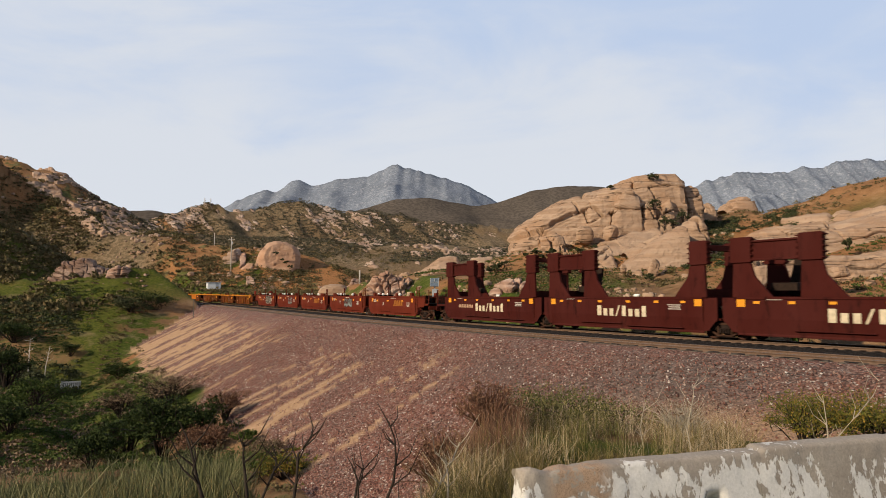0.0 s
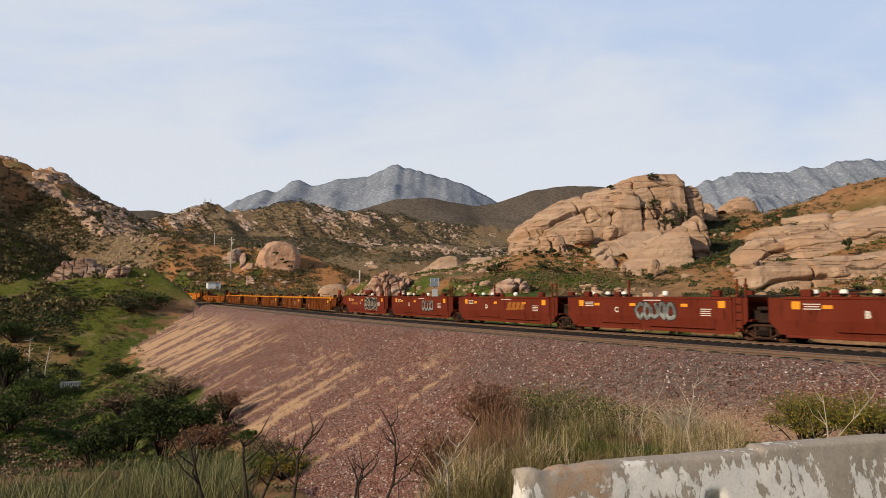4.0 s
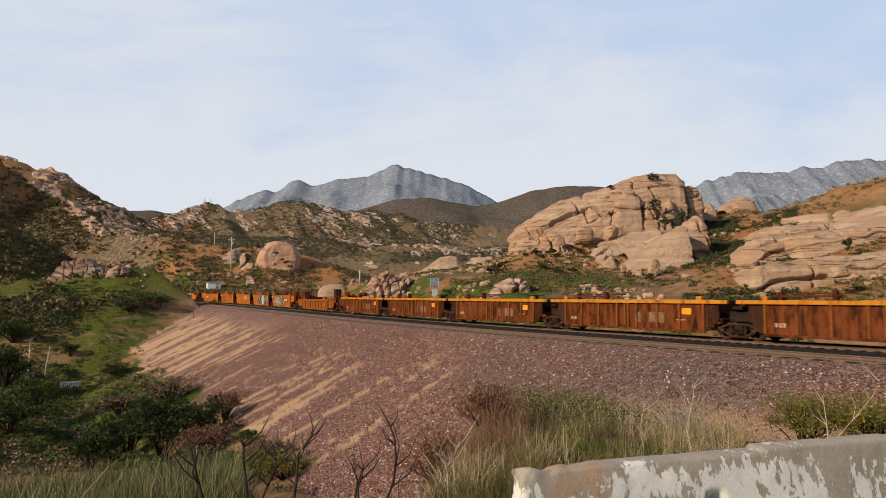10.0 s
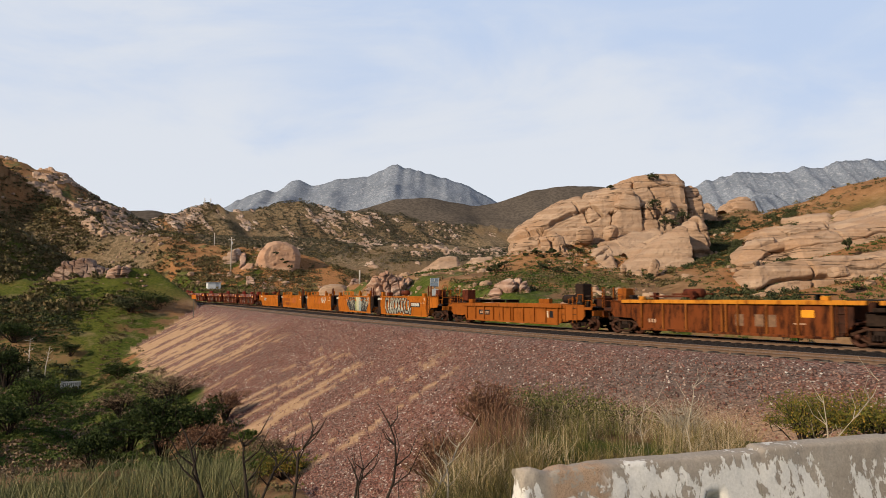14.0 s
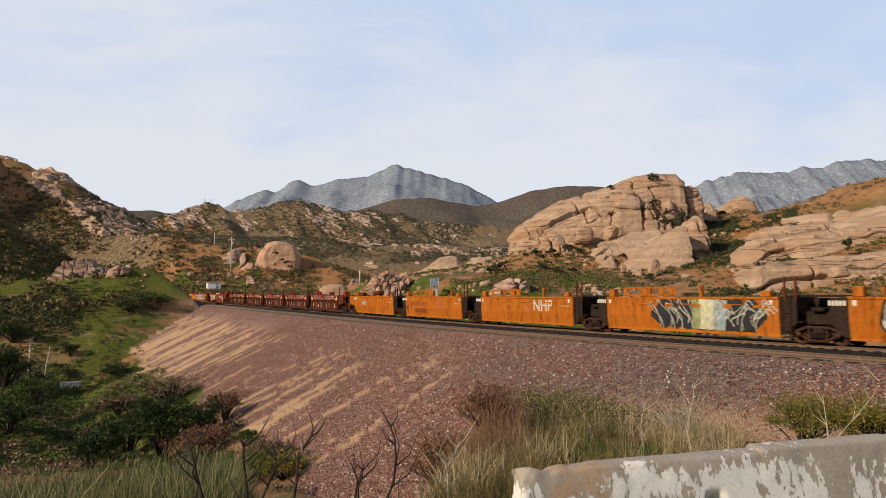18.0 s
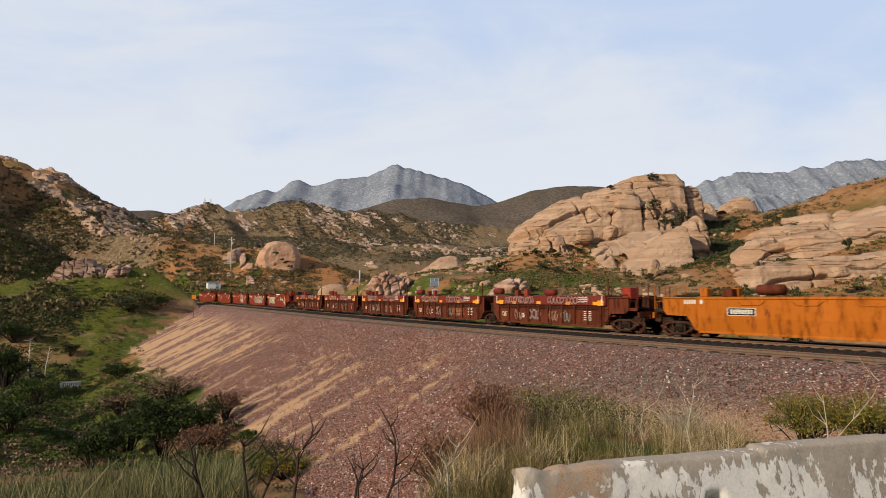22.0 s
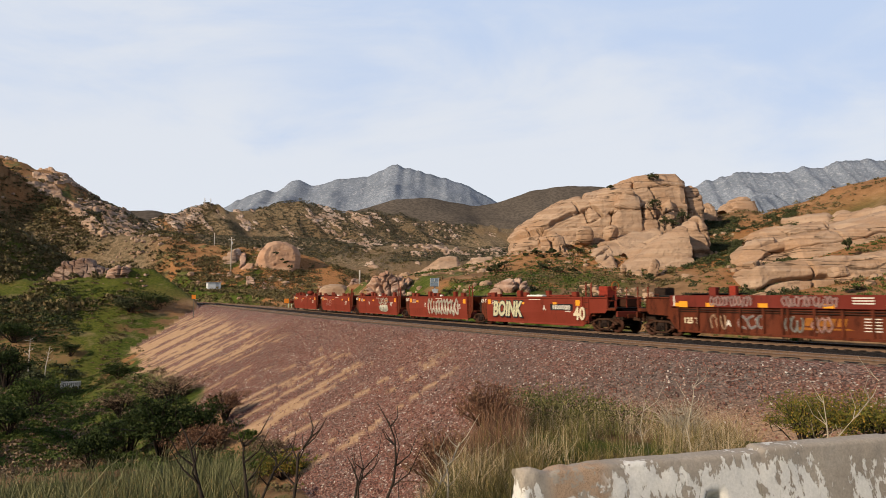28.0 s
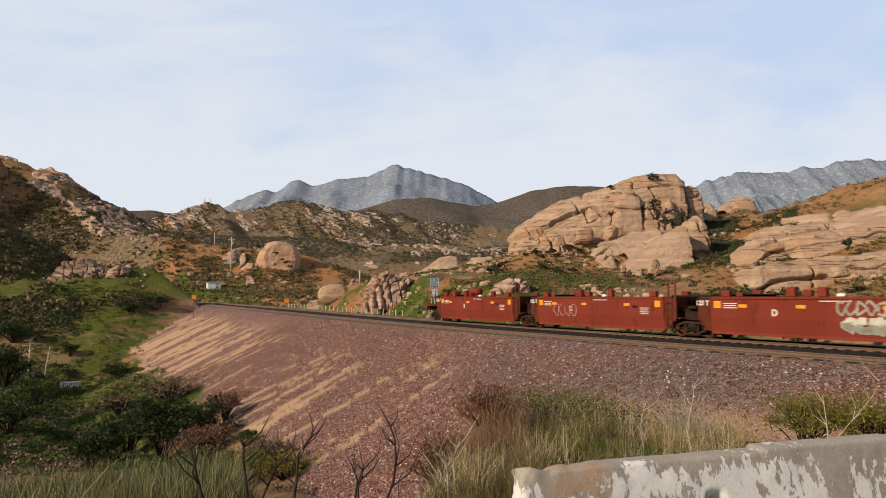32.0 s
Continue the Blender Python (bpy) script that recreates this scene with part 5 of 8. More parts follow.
KINDS = {
    "sealand": ("maroon", 6.3, "maroon well car with tall bulkheads, cream lettering"),
    "bnsf": ("brown_red", 5.9, "brown-red smooth-sided container well car"),
    "ribbed": ("rust_yellow", 5.6, "rusted ribbed well car with bright yellow top rail"),
    "single": ("amber", 6.1, "single orange ribbed well car with low sides"),
    "orange": ("orange", 5.7, "bright orange smooth-sided container well car"),
    "rustribbed": ("rust_red", 5.75, "rusted red ribbed well car with faded graffiti band"),
    "tail": ("red", 5.75, "faded red smooth-sided container well car"),
}


def ends(unit, kind, k, count, half, body, dark, paint):
    """Platforms, end plates, ladders and posts at both ends of a unit."""
    sill = 2.0 if kind in ("ribbed",) else (1.7 if kind == "single" else 2.2)
    for sgn in (-1, 1):
        last = (sgn > 0 and k == 0) or (sgn < 0 and k == count - 1)
        x = sgn * (body + 0.02)
        boxes_part("end_wall", unit, [((x, 0, (0.95 + sill) / 2), (0.06, 2.7, sill - 0.95))], dark)
        reach = half + (1.6 if last else 0.25)
        boxes_part("end_platform", unit, [((sgn * (body + reach) / 2, 0, 1.02), (reach - body, 1.1, 0.26)), ((sgn * (body + 0.5), 0, 1.02), (0.9, 2.5, 0.12))], dark, 0.02)
        if last:
            boxes_part("coupler", unit, [((sgn * (half + 1.85), 0, 0.86), (0.62, 0.22, 0.24)), ((sgn * (half + 2.05), 0.06 * sgn, 0.86), (0.22, 0.34, 0.28))], M_TRUCK, 0.04)
            boxes_part("end_sill", unit, [((sgn * (half + 1.5), 0, 1.15), (0.12, 2.7, 0.34))], paint, 0.015)
            boxes_part("deck", unit, [((sgn * (body + half + 1.4) / 2, 0, 1.52), (half + 1.4 - body, 2.4, 0.06))], M_GRATE)
            boxes_part("handrail", unit, [((sgn * (half + 1.4), y, 2.15), (0.05, 0.05, 1.3)) for y in (-1.3, -0.45, 0.45, 1.3)] + [((sgn * (half + 1.4), 0, 2.1), (0.04, 2.6, 0.04))], paint, 0.005)
            boxes_part("side_sill", unit, [((sgn * (body + half + 1.4) / 2, -1.33, 1.44), (half + 1.4 - body, 0.10, 0.17), 0), ((sgn * (body + half + 1.4) / 2, 1.33, 1.44), (half + 1.4 - body, 0.10, 0.17))], dark, 0.015)
        if last:
            # Sill box made wide and dark to stand for shade under the deck.
            boxes_part("center_sill", unit, [((sgn * (body + half + 1.4) / 2, 0, 1.12), (half + 1.3 - body, 1.5, 0.72))], M_BULK, 0.03)
            boxes_part("equipment_box", unit, [((sgn * (half + 0.75), 0.35, 1.86), (0.6, 1.0, 0.6)), ((sgn * (half + 0.75), 0.35, 2.2), (0.4, 0.7, 0.12))], PAINT["rust_dark"], 0.04)
            boxes_part("brake_bracket", unit, [((sgn * (half - 0.35), -0.55, 1.92), (0.16, 0.5, 0.75)), ((sgn * (half + 0.05), -0.6, 2.22), (0.75, 0.14, 0.14)), ((sgn * (half + 0.3), -0.6, 1.8), (0.12, 0.3, 0.6), 18)], M_BULK, 0.02)
            for dx, zz in ((-0.7, 2.05), (0.2, 2.35), (1.0, 1.95)):
                boxes_part("grab_iron", unit, [((sgn * (half + dx), -1.28, zz), (0.55, 0.035, 0.035)), ((sgn * (half + dx) - 0.27, -1.28, zz - 0.25), (0.035, 0.035, 0.5)), ((sgn * (half + dx) + 0.27, -1.28, zz - 0.25), (0.035, 0.035, 0.5))], paint, 0.0)
            boxes_part("brake_pipe", unit, [((sgn * (half + 0.5), -1.1, 1.30), (2.0, 0.06, 0.06)), ((sgn * (half + 1.2), -1.1, 1.05), (0.06, 0.06, 0.5)), ((sgn * (half - 0.2), -1.1, 1.1), (0.06, 0.06, 0.4), 25)], M_TRUCK, 0.01)
            tank(unit, sgn * (half - 0.1), 1.86, 0.22, 0.9, PAINT["rust_dark"], "brake_cylinder", 0.7)
        elif sgn < 0:
            # Dark drawbar block, added so the gap between units looks shaded.
            boxes_part("articulation", unit, [((-half, 0, 1.22), (1.35, 1.5, 0.62)), ((-half, 0, 1.62), (0.6, 2.1, 0.18))], M_BULK, 0.04)
        if kind != "sealand":
            boxes_part("walkway", unit, [((sgn * (half - 0.55), 0, sill + 0.06), (1.5, 2.2, 0.04)), ((sgn * (half - 0.55), -1.1, sill + 0.03), (1.5, 0.06, 0.08))], M_GRATE)
    # near-side plates beside the trucks
    slant = cached(("slant", kind), lambda: prism("end_plate", ((0, sill - 0.05), (0.85, sill - 0.05), (0.85, 1.0), (0.55, 0.75), (0.30, 0.45), (0, 0.40)), 0.06, dark, "y"))
    reach = half - body + 0.75
    cover = cached(("cover", kind, half), lambda: prism("end_plate", ((0, sill - 0.04), (reach, sill - 0.04), (reach, sill - 0.75), (reach - 0.25, sill - 1.0), (0.75, sill - 1.05), (0.42, 0.75), (0.25, 0.45), (0, 0.40)), 0.06, paint, "y"))
    lip = cached(("lip", kind, half), lambda: boxes_mesh("plate_lip", [((reach / 2, 0, sill - 0.06), (reach, 0.16, 0.08)), ((reach - 0.06, 0, sill - 0.4), (0.08, 0.12, 0.66))], paint, 0.01))
    for side in (-1, 1):
        for sgn in (-1, 1):
            last = kind != "sealand" and ((sgn > 0 and k == 0) or (sgn < 0 and k == count - 1 and kind != "tail"))
            plate = part("end_plate", cover if last else slant, unit, m=Matrix.Translation((sgn * body, side * 1.36, 0)) @ Matrix.Diagonal((sgn, 1, 1, 1)))
            if last:
                part("plate_lip", lip, plate)


def well_unit(kind, k, count, half):
    col, body, label = KINDS[kind]
    rng = random.Random(hash_of(kind, k))
    extra = ""
    unit = new("well_car")
    paint = PAINT[col]
    dark = M_BULK if kind == "orange" else PAINT["rust_red"] if kind == "tail" else paint
    if kind == "single":
        dark = paint
    if kind == "ribbed":
        dark = PAINT["rust_dark"]
    if kind in ("ribbed", "rustribbed", "single"):
        top, chord, cc = {"ribbed": (2.03, 0.20, "yellow"), "rustribbed": (2.27, 0.62, "band_red"), "single": (1.70, 0.26, "amber")}[kind]
        bays = 7 if kind == "ribbed" else 9
        ribs = [-body + 0.06 + i * (2 * body - 0.12) / bays for i in range(bays + 1)] + ([-0.12, 0.12] if kind == "ribbed" else [0.35])
        for sgn in (-1, 1):
            ribbed_side(unit, col, cc, body, top, chord, ribs, sgn, (1.42, 1.53) if kind == "rustribbed" else ())
    else:
        for sgn in (-1, 1):
            part("side", smooth_side(col, body), unit, m=Matrix.Rotation(0 if sgn < 0 else math.pi, 4, "Z"))
    for x in (-body * 0.6, 0.0, body * 0.6):
        part("floor_beam", cached("floor_beam", lambda: boxes_mesh("floor_beam", [((0, 0, 0.36), (0.35, 2.6, 0.10))], M_STEEL, 0.01)), unit, m=Matrix.Translation((x, 0, 0)))
    ends(unit, kind, k, count, half, body, dark, paint)
    truck(unit, -half)
    if k == 0:
        truck(unit, half)
    # marks and fittings by kind
    amber = lambda x, z, w=0.42, h=0.24: decal("reflector", unit, bar(x, z, w, h), M_AMBER, 0.010, "", 1.46 if kind in ("bnsf", "orange", "tail", "sealand") else 1.55)
    lines = lambda x, z, n, w: decal("stencil", unit, [q for i in range(n) for q in bar(x, z - i * 0.11, w * (1 - 0.12 * (i % 2)), 0.045)], M_WHITE, 0.010)
    if kind == "sealand":
        frame_plate = lambda flip: cached(("gusset", flip), lambda: prism("bulkhead_post", ((-0.5, 2.15), (-0.40, 3.9), (-0.40, 5.15), (0.55, 5.15), (0.55, 3.9), (0.75, 3.2), (1.7, 2.15)) if not flip else ((0.5, 2.15), (0.40, 3.9), (0.40, 5.15), (-0.55, 5.15), (-0.55, 3.9), (-0.75, 3.2), (-1.7, 2.15)), 0.16, paint, "y", 0.02))
        head = cached("bulkhead_head", lambda: boxes_mesh("bulkhead_head", [((0.05, 0, 4.5), (1.15, 0.34, 1.25))], paint, 0.02))
        lug = cached("guide_lug", lambda: boxes_mesh("guide_lug", [((0, 0, 0), (0.12, 0.40, 0.06))], paint, 0.01))
        def bulkhead(x, side, flip):
            post = part("bulkhead_post", frame_plate(flip), unit, m=Matrix.Translation((x, side * 1.42, 0)))
            part("bulkhead_head", head, post)
            for i in range(5):
                for sx in (-1, 1):
                    part("guide_lug", lug, post, m=Matrix.Translation((0.05 + sx * 0.61, 0, 3.98 + i * 0.26)))
        for side in (-1, 1):
            for x, flip in ((-6.0, False), (6.1, True)):
                bulkhead(x, side, flip)
            if side < 0:
                bulkhead(-2.45, side, False)
            (side < 0) and boxes_part("bulkhead_beam", unit, [((-4.2, side * 1.40, 4.45), (2.9, 0.14, 0.95)), ((-4.2, side * 1.40, 4.9), (2.9, 0.3, 0.10)), ((-4.2, side * 1.40, 4.0), (2.9, 0.3, 0.10))], paint)
        for x in (-6.0, 6.1):
            boxes_part("cross_beam", unit, [((x, 0, 4.8), (0.3, 2.7, 0.3)), ((x, 0, 2.4), (0.3, 2.7, 0.4))], paint)
        # cream lettering drawn as plain block shapes
        word = []
        for i, (h, w) in enumerate(((0.62, 0.42), (0.44, 0.38), (0.44, 0.38), (0.62, 0.14), (0.62, 0.36), (0.44, 0.38), (0.44, 0.38), (0.62, 0.38))):
            x = -1.55 + i * 0.53
            z = 1.05 + h / 2
            word += bar(x, 1.36, 0.12, 0.66, 0.45) if i == 3 else bar(x, z, w * 0.86, h)
        decal("emblem", unit, word, M_CREAM, 0.010, "worn cream block lettering")
        for x in (-5.2, -3.4, -1.5, 0.9, 3.1, 5.0):
            amber(x, 1.92, 0.34, 0.13)
        amber(-6.05, 1.92, 0.46, 0.44)
        amber(6.0, 1.92, 0.46, 0.44)
        lines(4.4, 1.75, 3, 0.9)
        lines(-4.3, 2.06, 1, 0.8)
        if k == 4:
            decal("stencil", unit, [q for i in range(9) for q in bar(-4.4 + i * 0.27, 1.42, 0.19, 0.26)], M_GHOST, 0.010)
            brake_wheel(unit, -4.0, -0.7, 3.0, paint)
            tank(unit, -3.6, 2.7, 0.24, 1.1, M_BULK)
        else:
            boxes_part("cross_brace", unit, [((-4.6, 1.2, 3.2), (0.7, 0.2, 1.9), 12), ((-4.9, 0.6, 2.7), (1.4, 0.5, 0.4))], M_BULK)
        for x in (1.6, ):
            boxes_part("cap", unit, [((x, -1.43, 2.27), (0.42, 0.2, 0.18))], M_CAP, 0.06)
        boxes_part("edge_step", unit, [((-1.5, -1.46, 0.62), (3.6, 0.1, 0.05)), ((2.9, -1.46, 0.52), (4.2, 0.1, 0.05))], dark)
        extra = {4: ", brake wheel", 0: ", leading unit"}.get(k, "")
    elif kind in ("bnsf", "tail"):
        for x in (-5.35, 5.3):
            amber(x, 1.80, 0.42, 0.36)
        for x in (-3.9, -0.9, 2.9):
            amber(x, 1.74, 0.46, 0.16)
        lines(-4.6, 1.86, 3, 0.8)
        lines(4.3, 1.55, 4, 0.7)
        lines(0.6, 2.0, 1, 1.3)
        letters(unit, ("BCDEA" if kind == "bnsf" else "AEDCB")[k], 1.7 if kind == "tail" and k == 0 else -2.2 if k != 4 else -1.5, 1.42, 0.42, M_WHITE, bold=0.02)
        lad_c = paint
        ladder(unit, body + 0.35, lad_c)
        boxes_part("post", unit, [((body + 0.25, -1.35, 2.6), (0.09, 0.09, 1.0))], paint)
        boxes_part("post", unit, [((body + 0.75, -1.35, 2.6), (0.09, 0.09, 1.0))], paint)
        boxes_part("locator", unit, [((-4.9, -1.3, 2.36), (0.50, 0.3, 0.34)), ((-4.9, 1.3, 2.36), (0.50, 0.3, 0.34))], paint, 0.03)
        boxes_part("locator", unit, [((-4.1, -1.3, 2.30), (0.36, 0.25, 0.22)), ((-4.1, 1.3, 2.30), (0.36, 0.25, 0.22))], paint, 0.03)
        boxes_part("locator", unit, [((4.9, -1.3, 2.36), (0.5, 0.3, 0.32)), ((4.9, 1.3, 2.36), (0.5, 0.3, 0.32))], paint, 0.03)
        if kind == "bnsf":
            for x in (-4.7, -3.4, -2.0, 1.2):
                boxes_part("cap", unit, [((x, -1.0, 2.38), (0.34, 0.24, 0.28))], M_CAP, 0.07)
            boxes_part("walkway", unit, [((-3.6, -0.9, 2.32), (4.0, 0.7, 0.05))] + [((x, -0.6, 2.26), (0.08, 0.5, 0.1)) for x in (-5.2, -3.6, -2.0)], M_GRATE)
            boxes_part("post", unit, [((-1.4, -1.2, 2.7), (0.10, 0.10, 1.0))], paint)
            boxes_part("edge_step", unit, [((-2.0, -1.44, 0.66), (3.0, 0.1, 0.05)), ((2.6, -1.44, 0.56), (4.4, 0.1, 0.05))], dark)
            if k in (0, 2):
                # gold emblem drawn as plain slanted blocks over a wedge
                em = [q for i in range(4) for q in bar(1.05 + i * 0.56, 1.58, 0.44, 0.42, 0.28)]
                em += [[(0.55, 1.20), (3.1, 1.30), (2.9, 1.36), (0.65, 1.36)]]
                decal("emblem", unit, em, M_GOLD, 0.010, "faded gold emblem blocks")
            if k == 1:
                spray(unit, -0.6, 2.2, 0.9, 1.9, M_SPRAY_GREY, M_SPRAY_DARK, 11, 5, 0.2)
                extra = ", dark graffiti"
            if k == 3:
                spray(unit, 0.8, 3.0, 0.85, 1.85, M_SPRAY_GREY, M_SPRAY_DARK, 13, 4, 0.16)
            if k == 4:
                spray(unit, 0.0, 3.8, 0.75, 2.08, M_SPRAY_DARK, M_SPRAY_PALE, 112, 8, 0.17, 0.13)
                decal("stencil", unit, [q for i in range(10) for q in bar(-4.4 + i * 0.22, 1.35, 0.16, 0.28)], M_GOLD, 0.010)
                tank(unit, -2.6, 2.62, 0.27, 1.3, paint)
                brake_wheel(unit, -6.6, -1.1, 2.7, paint)
                extra = ", black and white graffiti"
        else:
            decal("stencil", unit, bar(3.55, 1.62, 0.42, 0.14), M_BLACK, 0.011)
            boxes_part("locator", unit, [((-1.4, -1.3, 2.42), (0.45, 0.3, 0.46)), ((-1.4, 1.3, 2.42), (0.45, 0.3, 0.46))], paint, 0.03)
            boxes_part("locator", unit, [((-0.6, -1.3, 2.36), (0.4, 0.3, 0.3))], paint, 0.03)
            boxes_part("walkway", unit, [((-4.0, -0.9, 2.32), (3.4, 0.7, 0.05)), ((-4.0, -0.9, 2.26), (3.0, 0.1, 0.1))], M_GRATE)
            boxes_part("cap", unit, [((0.9, -1.35, 2.26), (0.34, 0.2, 0.16))], M_CAP, 0.05)
            letters(unit, "125 T", -6.3, 1.86, 0.34, M_WHITE, bold=0.015, y=1.40)
            if k == 0:
                letters(unit, "40", 5.45, 1.08, 1.15, M_CREAM, bold=0.03, y=1.47)
                decal("stencil", unit, bar(3.6, 1.5, 2.4, 0.42), M_BLACK, 0.010)
                decal("stencil", unit, [q for i in range(9) for q in bar(2.75 + i * 0.21, 1.5, 0.13, 0.28)], M_WHITE, 0.018)
                boxes_part("hatch_cover", unit, [((0.4, -1.2, 2.27), (2.0, 0.4, 0.12))], M_CAP, 0.03, "white hatch cover")
                boxes_part("hatch_cover", unit, [((3.3, -1.2, 2.27), (2.2, 0.4, 0.12))], paint, 0.03)
                letters(unit, "BOINK", -2.9, 1.25, 1.5, M_SPRAY_DARK, 0.12, 0.82, 0.14, 0.012, 1.47)
                letters(unit, "BOINK", -2.9, 1.25, 1.5, M_SPRAY_SAND, 0.12, 0.82, 0.06, 0.02, 1.47)
                brake_wheel(unit, 8.2, -0.9, 2.85, paint)
                boxes_part("brake_box", unit, [((7.3, -0.7, 2.5), (0.8, 0.8, 0.7))], M_REDBOX, 0.03)
                extra = ", sand-coloured graffiti"
            if k == 1:
                spray(unit, -1.6, 4.2, 0.62, 2.05, M_SPRAY_PALE, M_SPRAY_PINK, 21, 10, 0.17, 0.06)
                extra = ", washed-out pale graffiti"
            if k == 2:
                spray(unit, 1.1, 3.2, 0.6, 1.3, M_SPRAY_PALE, M_SPRAY_PALE, 22, 4, 0.3, 0.02)
                spray(unit, 0.7, 3.3, 1.35, 2.05, M_SPRAY_PALE, M_SPRAY_PALE, 23, 6, 0.09, 0.02)
                extra = ", pale green-white graffiti"
            if k == 3:
                spray(unit, -3.9, -1.6, 0.9, 1.8, M_SPRAY_PINK, M_RUSTPATCH, 24, 4, 0.06, 0.01)
            if k == 4:
                tank(unit, -2.2, 2.6, 0.30, 1.5, paint)
                boxes_part("brake_box", unit, [((-3.8, -1.0, 2.42), (0.8, 0.6, 0.44))], paint, 0.03)
                extra = ", last unit of the train"
    elif kind == "orange":
        decal("stencil", unit, bar(-5.45, 1.93, 0.16, 0.24), M_WHITE, 0.010)
        decal("stencil", unit, bar(5.3, 1.93, 0.16, 0.24), M_WHITE, 0.010)
        decal("stencil", unit, bar(4.95, 1.58, 0.9, 0.04), M_CREAM, 0.010)
        decal("stencil", unit, [q for i in range(5) for q in bar(-6.55 + i * 0.16, 1.92, 0.11, 0.22)], M_WHITE, 0.010, "", 1.40)
        ladder(unit, body + 0.35, M_BULK)
        boxes_part("post", unit, [((body + 0.25, -1.35, 2.6), (0.10, 0.10, 1.1))], PAINT["rust_red"])
        boxes_part("post", unit, [((body + 0.80, -1.35, 2.6), (0.10, 0.10, 1.1))], PAINT["rust_red"])
        for x in (-2.6, 0.3, 3.2):
            boxes_part("lift_pocket", unit, [((x, -1.475, 1.80), (1.0, 0.05, 0.05)), ((x - 0.66, -1.475, 1.92), (0.40, 0.05, 0.05), 38), ((x + 0.66, -1.475, 1.92), (0.40, 0.05, 0.05), -38)], paint, 0.008)
        boxes_part("locator", unit, [((-5.3, -1.3, 2.42), (0.45, 0.35, 0.46)), ((-5.3, 1.3, 2.42), (0.45, 0.35, 0.46))], paint, 0.03)
        boxes_part("locator", unit, [((5.0, -1.3, 2.34), (0.5, 0.3, 0.28))], paint, 0.03)
        letters(unit, "BCDEA"[k], -1.7, 1.42, 0.42, M_MARK, bold=0.02)
        if k in (1, 2, 3):
            boxes_part("rack_panel", unit, [((-2.6, -1.2, 2.70), (3.8, 0.06, 0.10)), ((-2.6, -1.2, 2.28), (3.8, 0.06, 0.12))] + [((x, -1.2, 2.48), (w, 0.06, 0.5)) for x, w in ((-4.4, 0.3), (-2.75, 0.28), (-1.6, 0.4), (-0.85, 0.5))] + [((-4.55, 1.0, 2.5), (0.2, 0.2, 0.7)), ((-0.7, 1.0, 2.5), (0.2, 0.2, 0.7))], paint)
        else:
            tank(unit, -2.4, 2.55, 0.26, 1.4, PAINT["rust_red"])
            boxes_part("brake_box", unit, [((-4.0, -1.1, 2.4), (0.6, 0.5, 0.4))], PAINT["rust_red"], 0.03)
        if k == 0:
            spray(unit, -4.3, 2.2, 0.42, 2.12, M_SPRAY_PALE, M_SPRAY_DARK, 139, 9, 0.22, 0.22)
            decal("stencil", unit, bar(3.3, 1.4, 2.2, 0.44), M_BLACK, 0.030)
            decal("stencil", unit, [q for i in range(9) for q in bar(2.5 + i * 0.2, 1.4, 0.14, 0.28)], M_WHITE, 0.038)
            brake_wheel(unit, 8.2, -0.8, 2.95, paint)
            boxes_part("brake_box", unit, [((7.4, -0.8, 2.5), (0.7, 0.7, 0.6))], PAINT["rust_red"], 0.03)
            extra = ", bold pale graffiti"
        elif k == 1:
            wild_piece(unit, -1.7, 4.7, 0.42, 2.14, 32, ((0.36, 0.52, M_SPRAY_GREEN), (0.50, 0.70, M_SPRAY_BLUE), (0.44, 0.58, M_SPRAY_SAND)))
            for x in (-0.9, 1.0, 2.9, 4.6):
                decal("stencil", unit, bar(x, 1.72, 0.5, 0.16), PAINT["orange"], 0.034)
            extra = ", dark graffiti with green patches"
        elif k == 2:
            letters(unit, "NHP", 2.4, 1.55, 1.1, M_SPRAY_PALE, bold=0.01)
            decal("rust_stain", unit, bar(0.6, 1.5, 0.9, 0.75), M_RUSTPATCH, 0.009)
            extra = ", white painted initials"
        elif k == 3:
            decal("rust_stain", unit, bar(1.6, 1.42, 1.9, 0.9), M_RUSTPATCH, 0.009, "square repainted patch")
            letters(unit, "CHECKOUT THOES", -2.7, 1.50, 0.48, M_MARK, 0.1, 0.85, 0.012)
            letters(unit, "KNOCKERS", -2.3, 0.88, 0.52, M_MARK, 0.1, 0.9, 0.012, 0.05)
            letters(unit, "40", -5.3, 1.1, 0.7, M_MARK, 0.0, 0.8, 0.02, 0.02)
            extra = ", dark sprayed words"
        else:
            decal("stencil", unit, bar(-3.1, 1.45, 1.6, 0.40), M_WHITE, 0.010)
            decal("stencil", unit, bar(-3.1, 1.45, 1.5, 0.34), M_BLACK, 0.016)
            decal("stencil", unit, [q for i in range(8) for q in bar(-3.65 + i * 0.16, 1.45, 0.11, 0.22)], M_WHITE, 0.022)
            extra = ", last unit of its set"
    elif kind == "ribbed":
        decal("reflector", unit, bar(4.4, 1.42, 0.62, 0.34), M_AMBER, 0.0, "", 1.42)
        if k != 0:
            decal("emblem", unit, bar(0.85, 1.05, 0.48, 0.58) + bar(1.95, 1.05, 0.48, 0.58) + bar(2.6, 1.05, 0.48, 0.58), M_DIM, 0.0, "ghosted block emblem", 1.42)
        decal("stencil", unit, [q for i in range(3) for q in bar(-5.0 + i * 0.2, 0.85, 0.13, 0.2)], M_GHOST, 0.0, "", 1.42)
        decal("stencil", unit, bar(4.0, 0.95, 0.6, 0.06), M_GHOST, 0.0, "", 1.42)
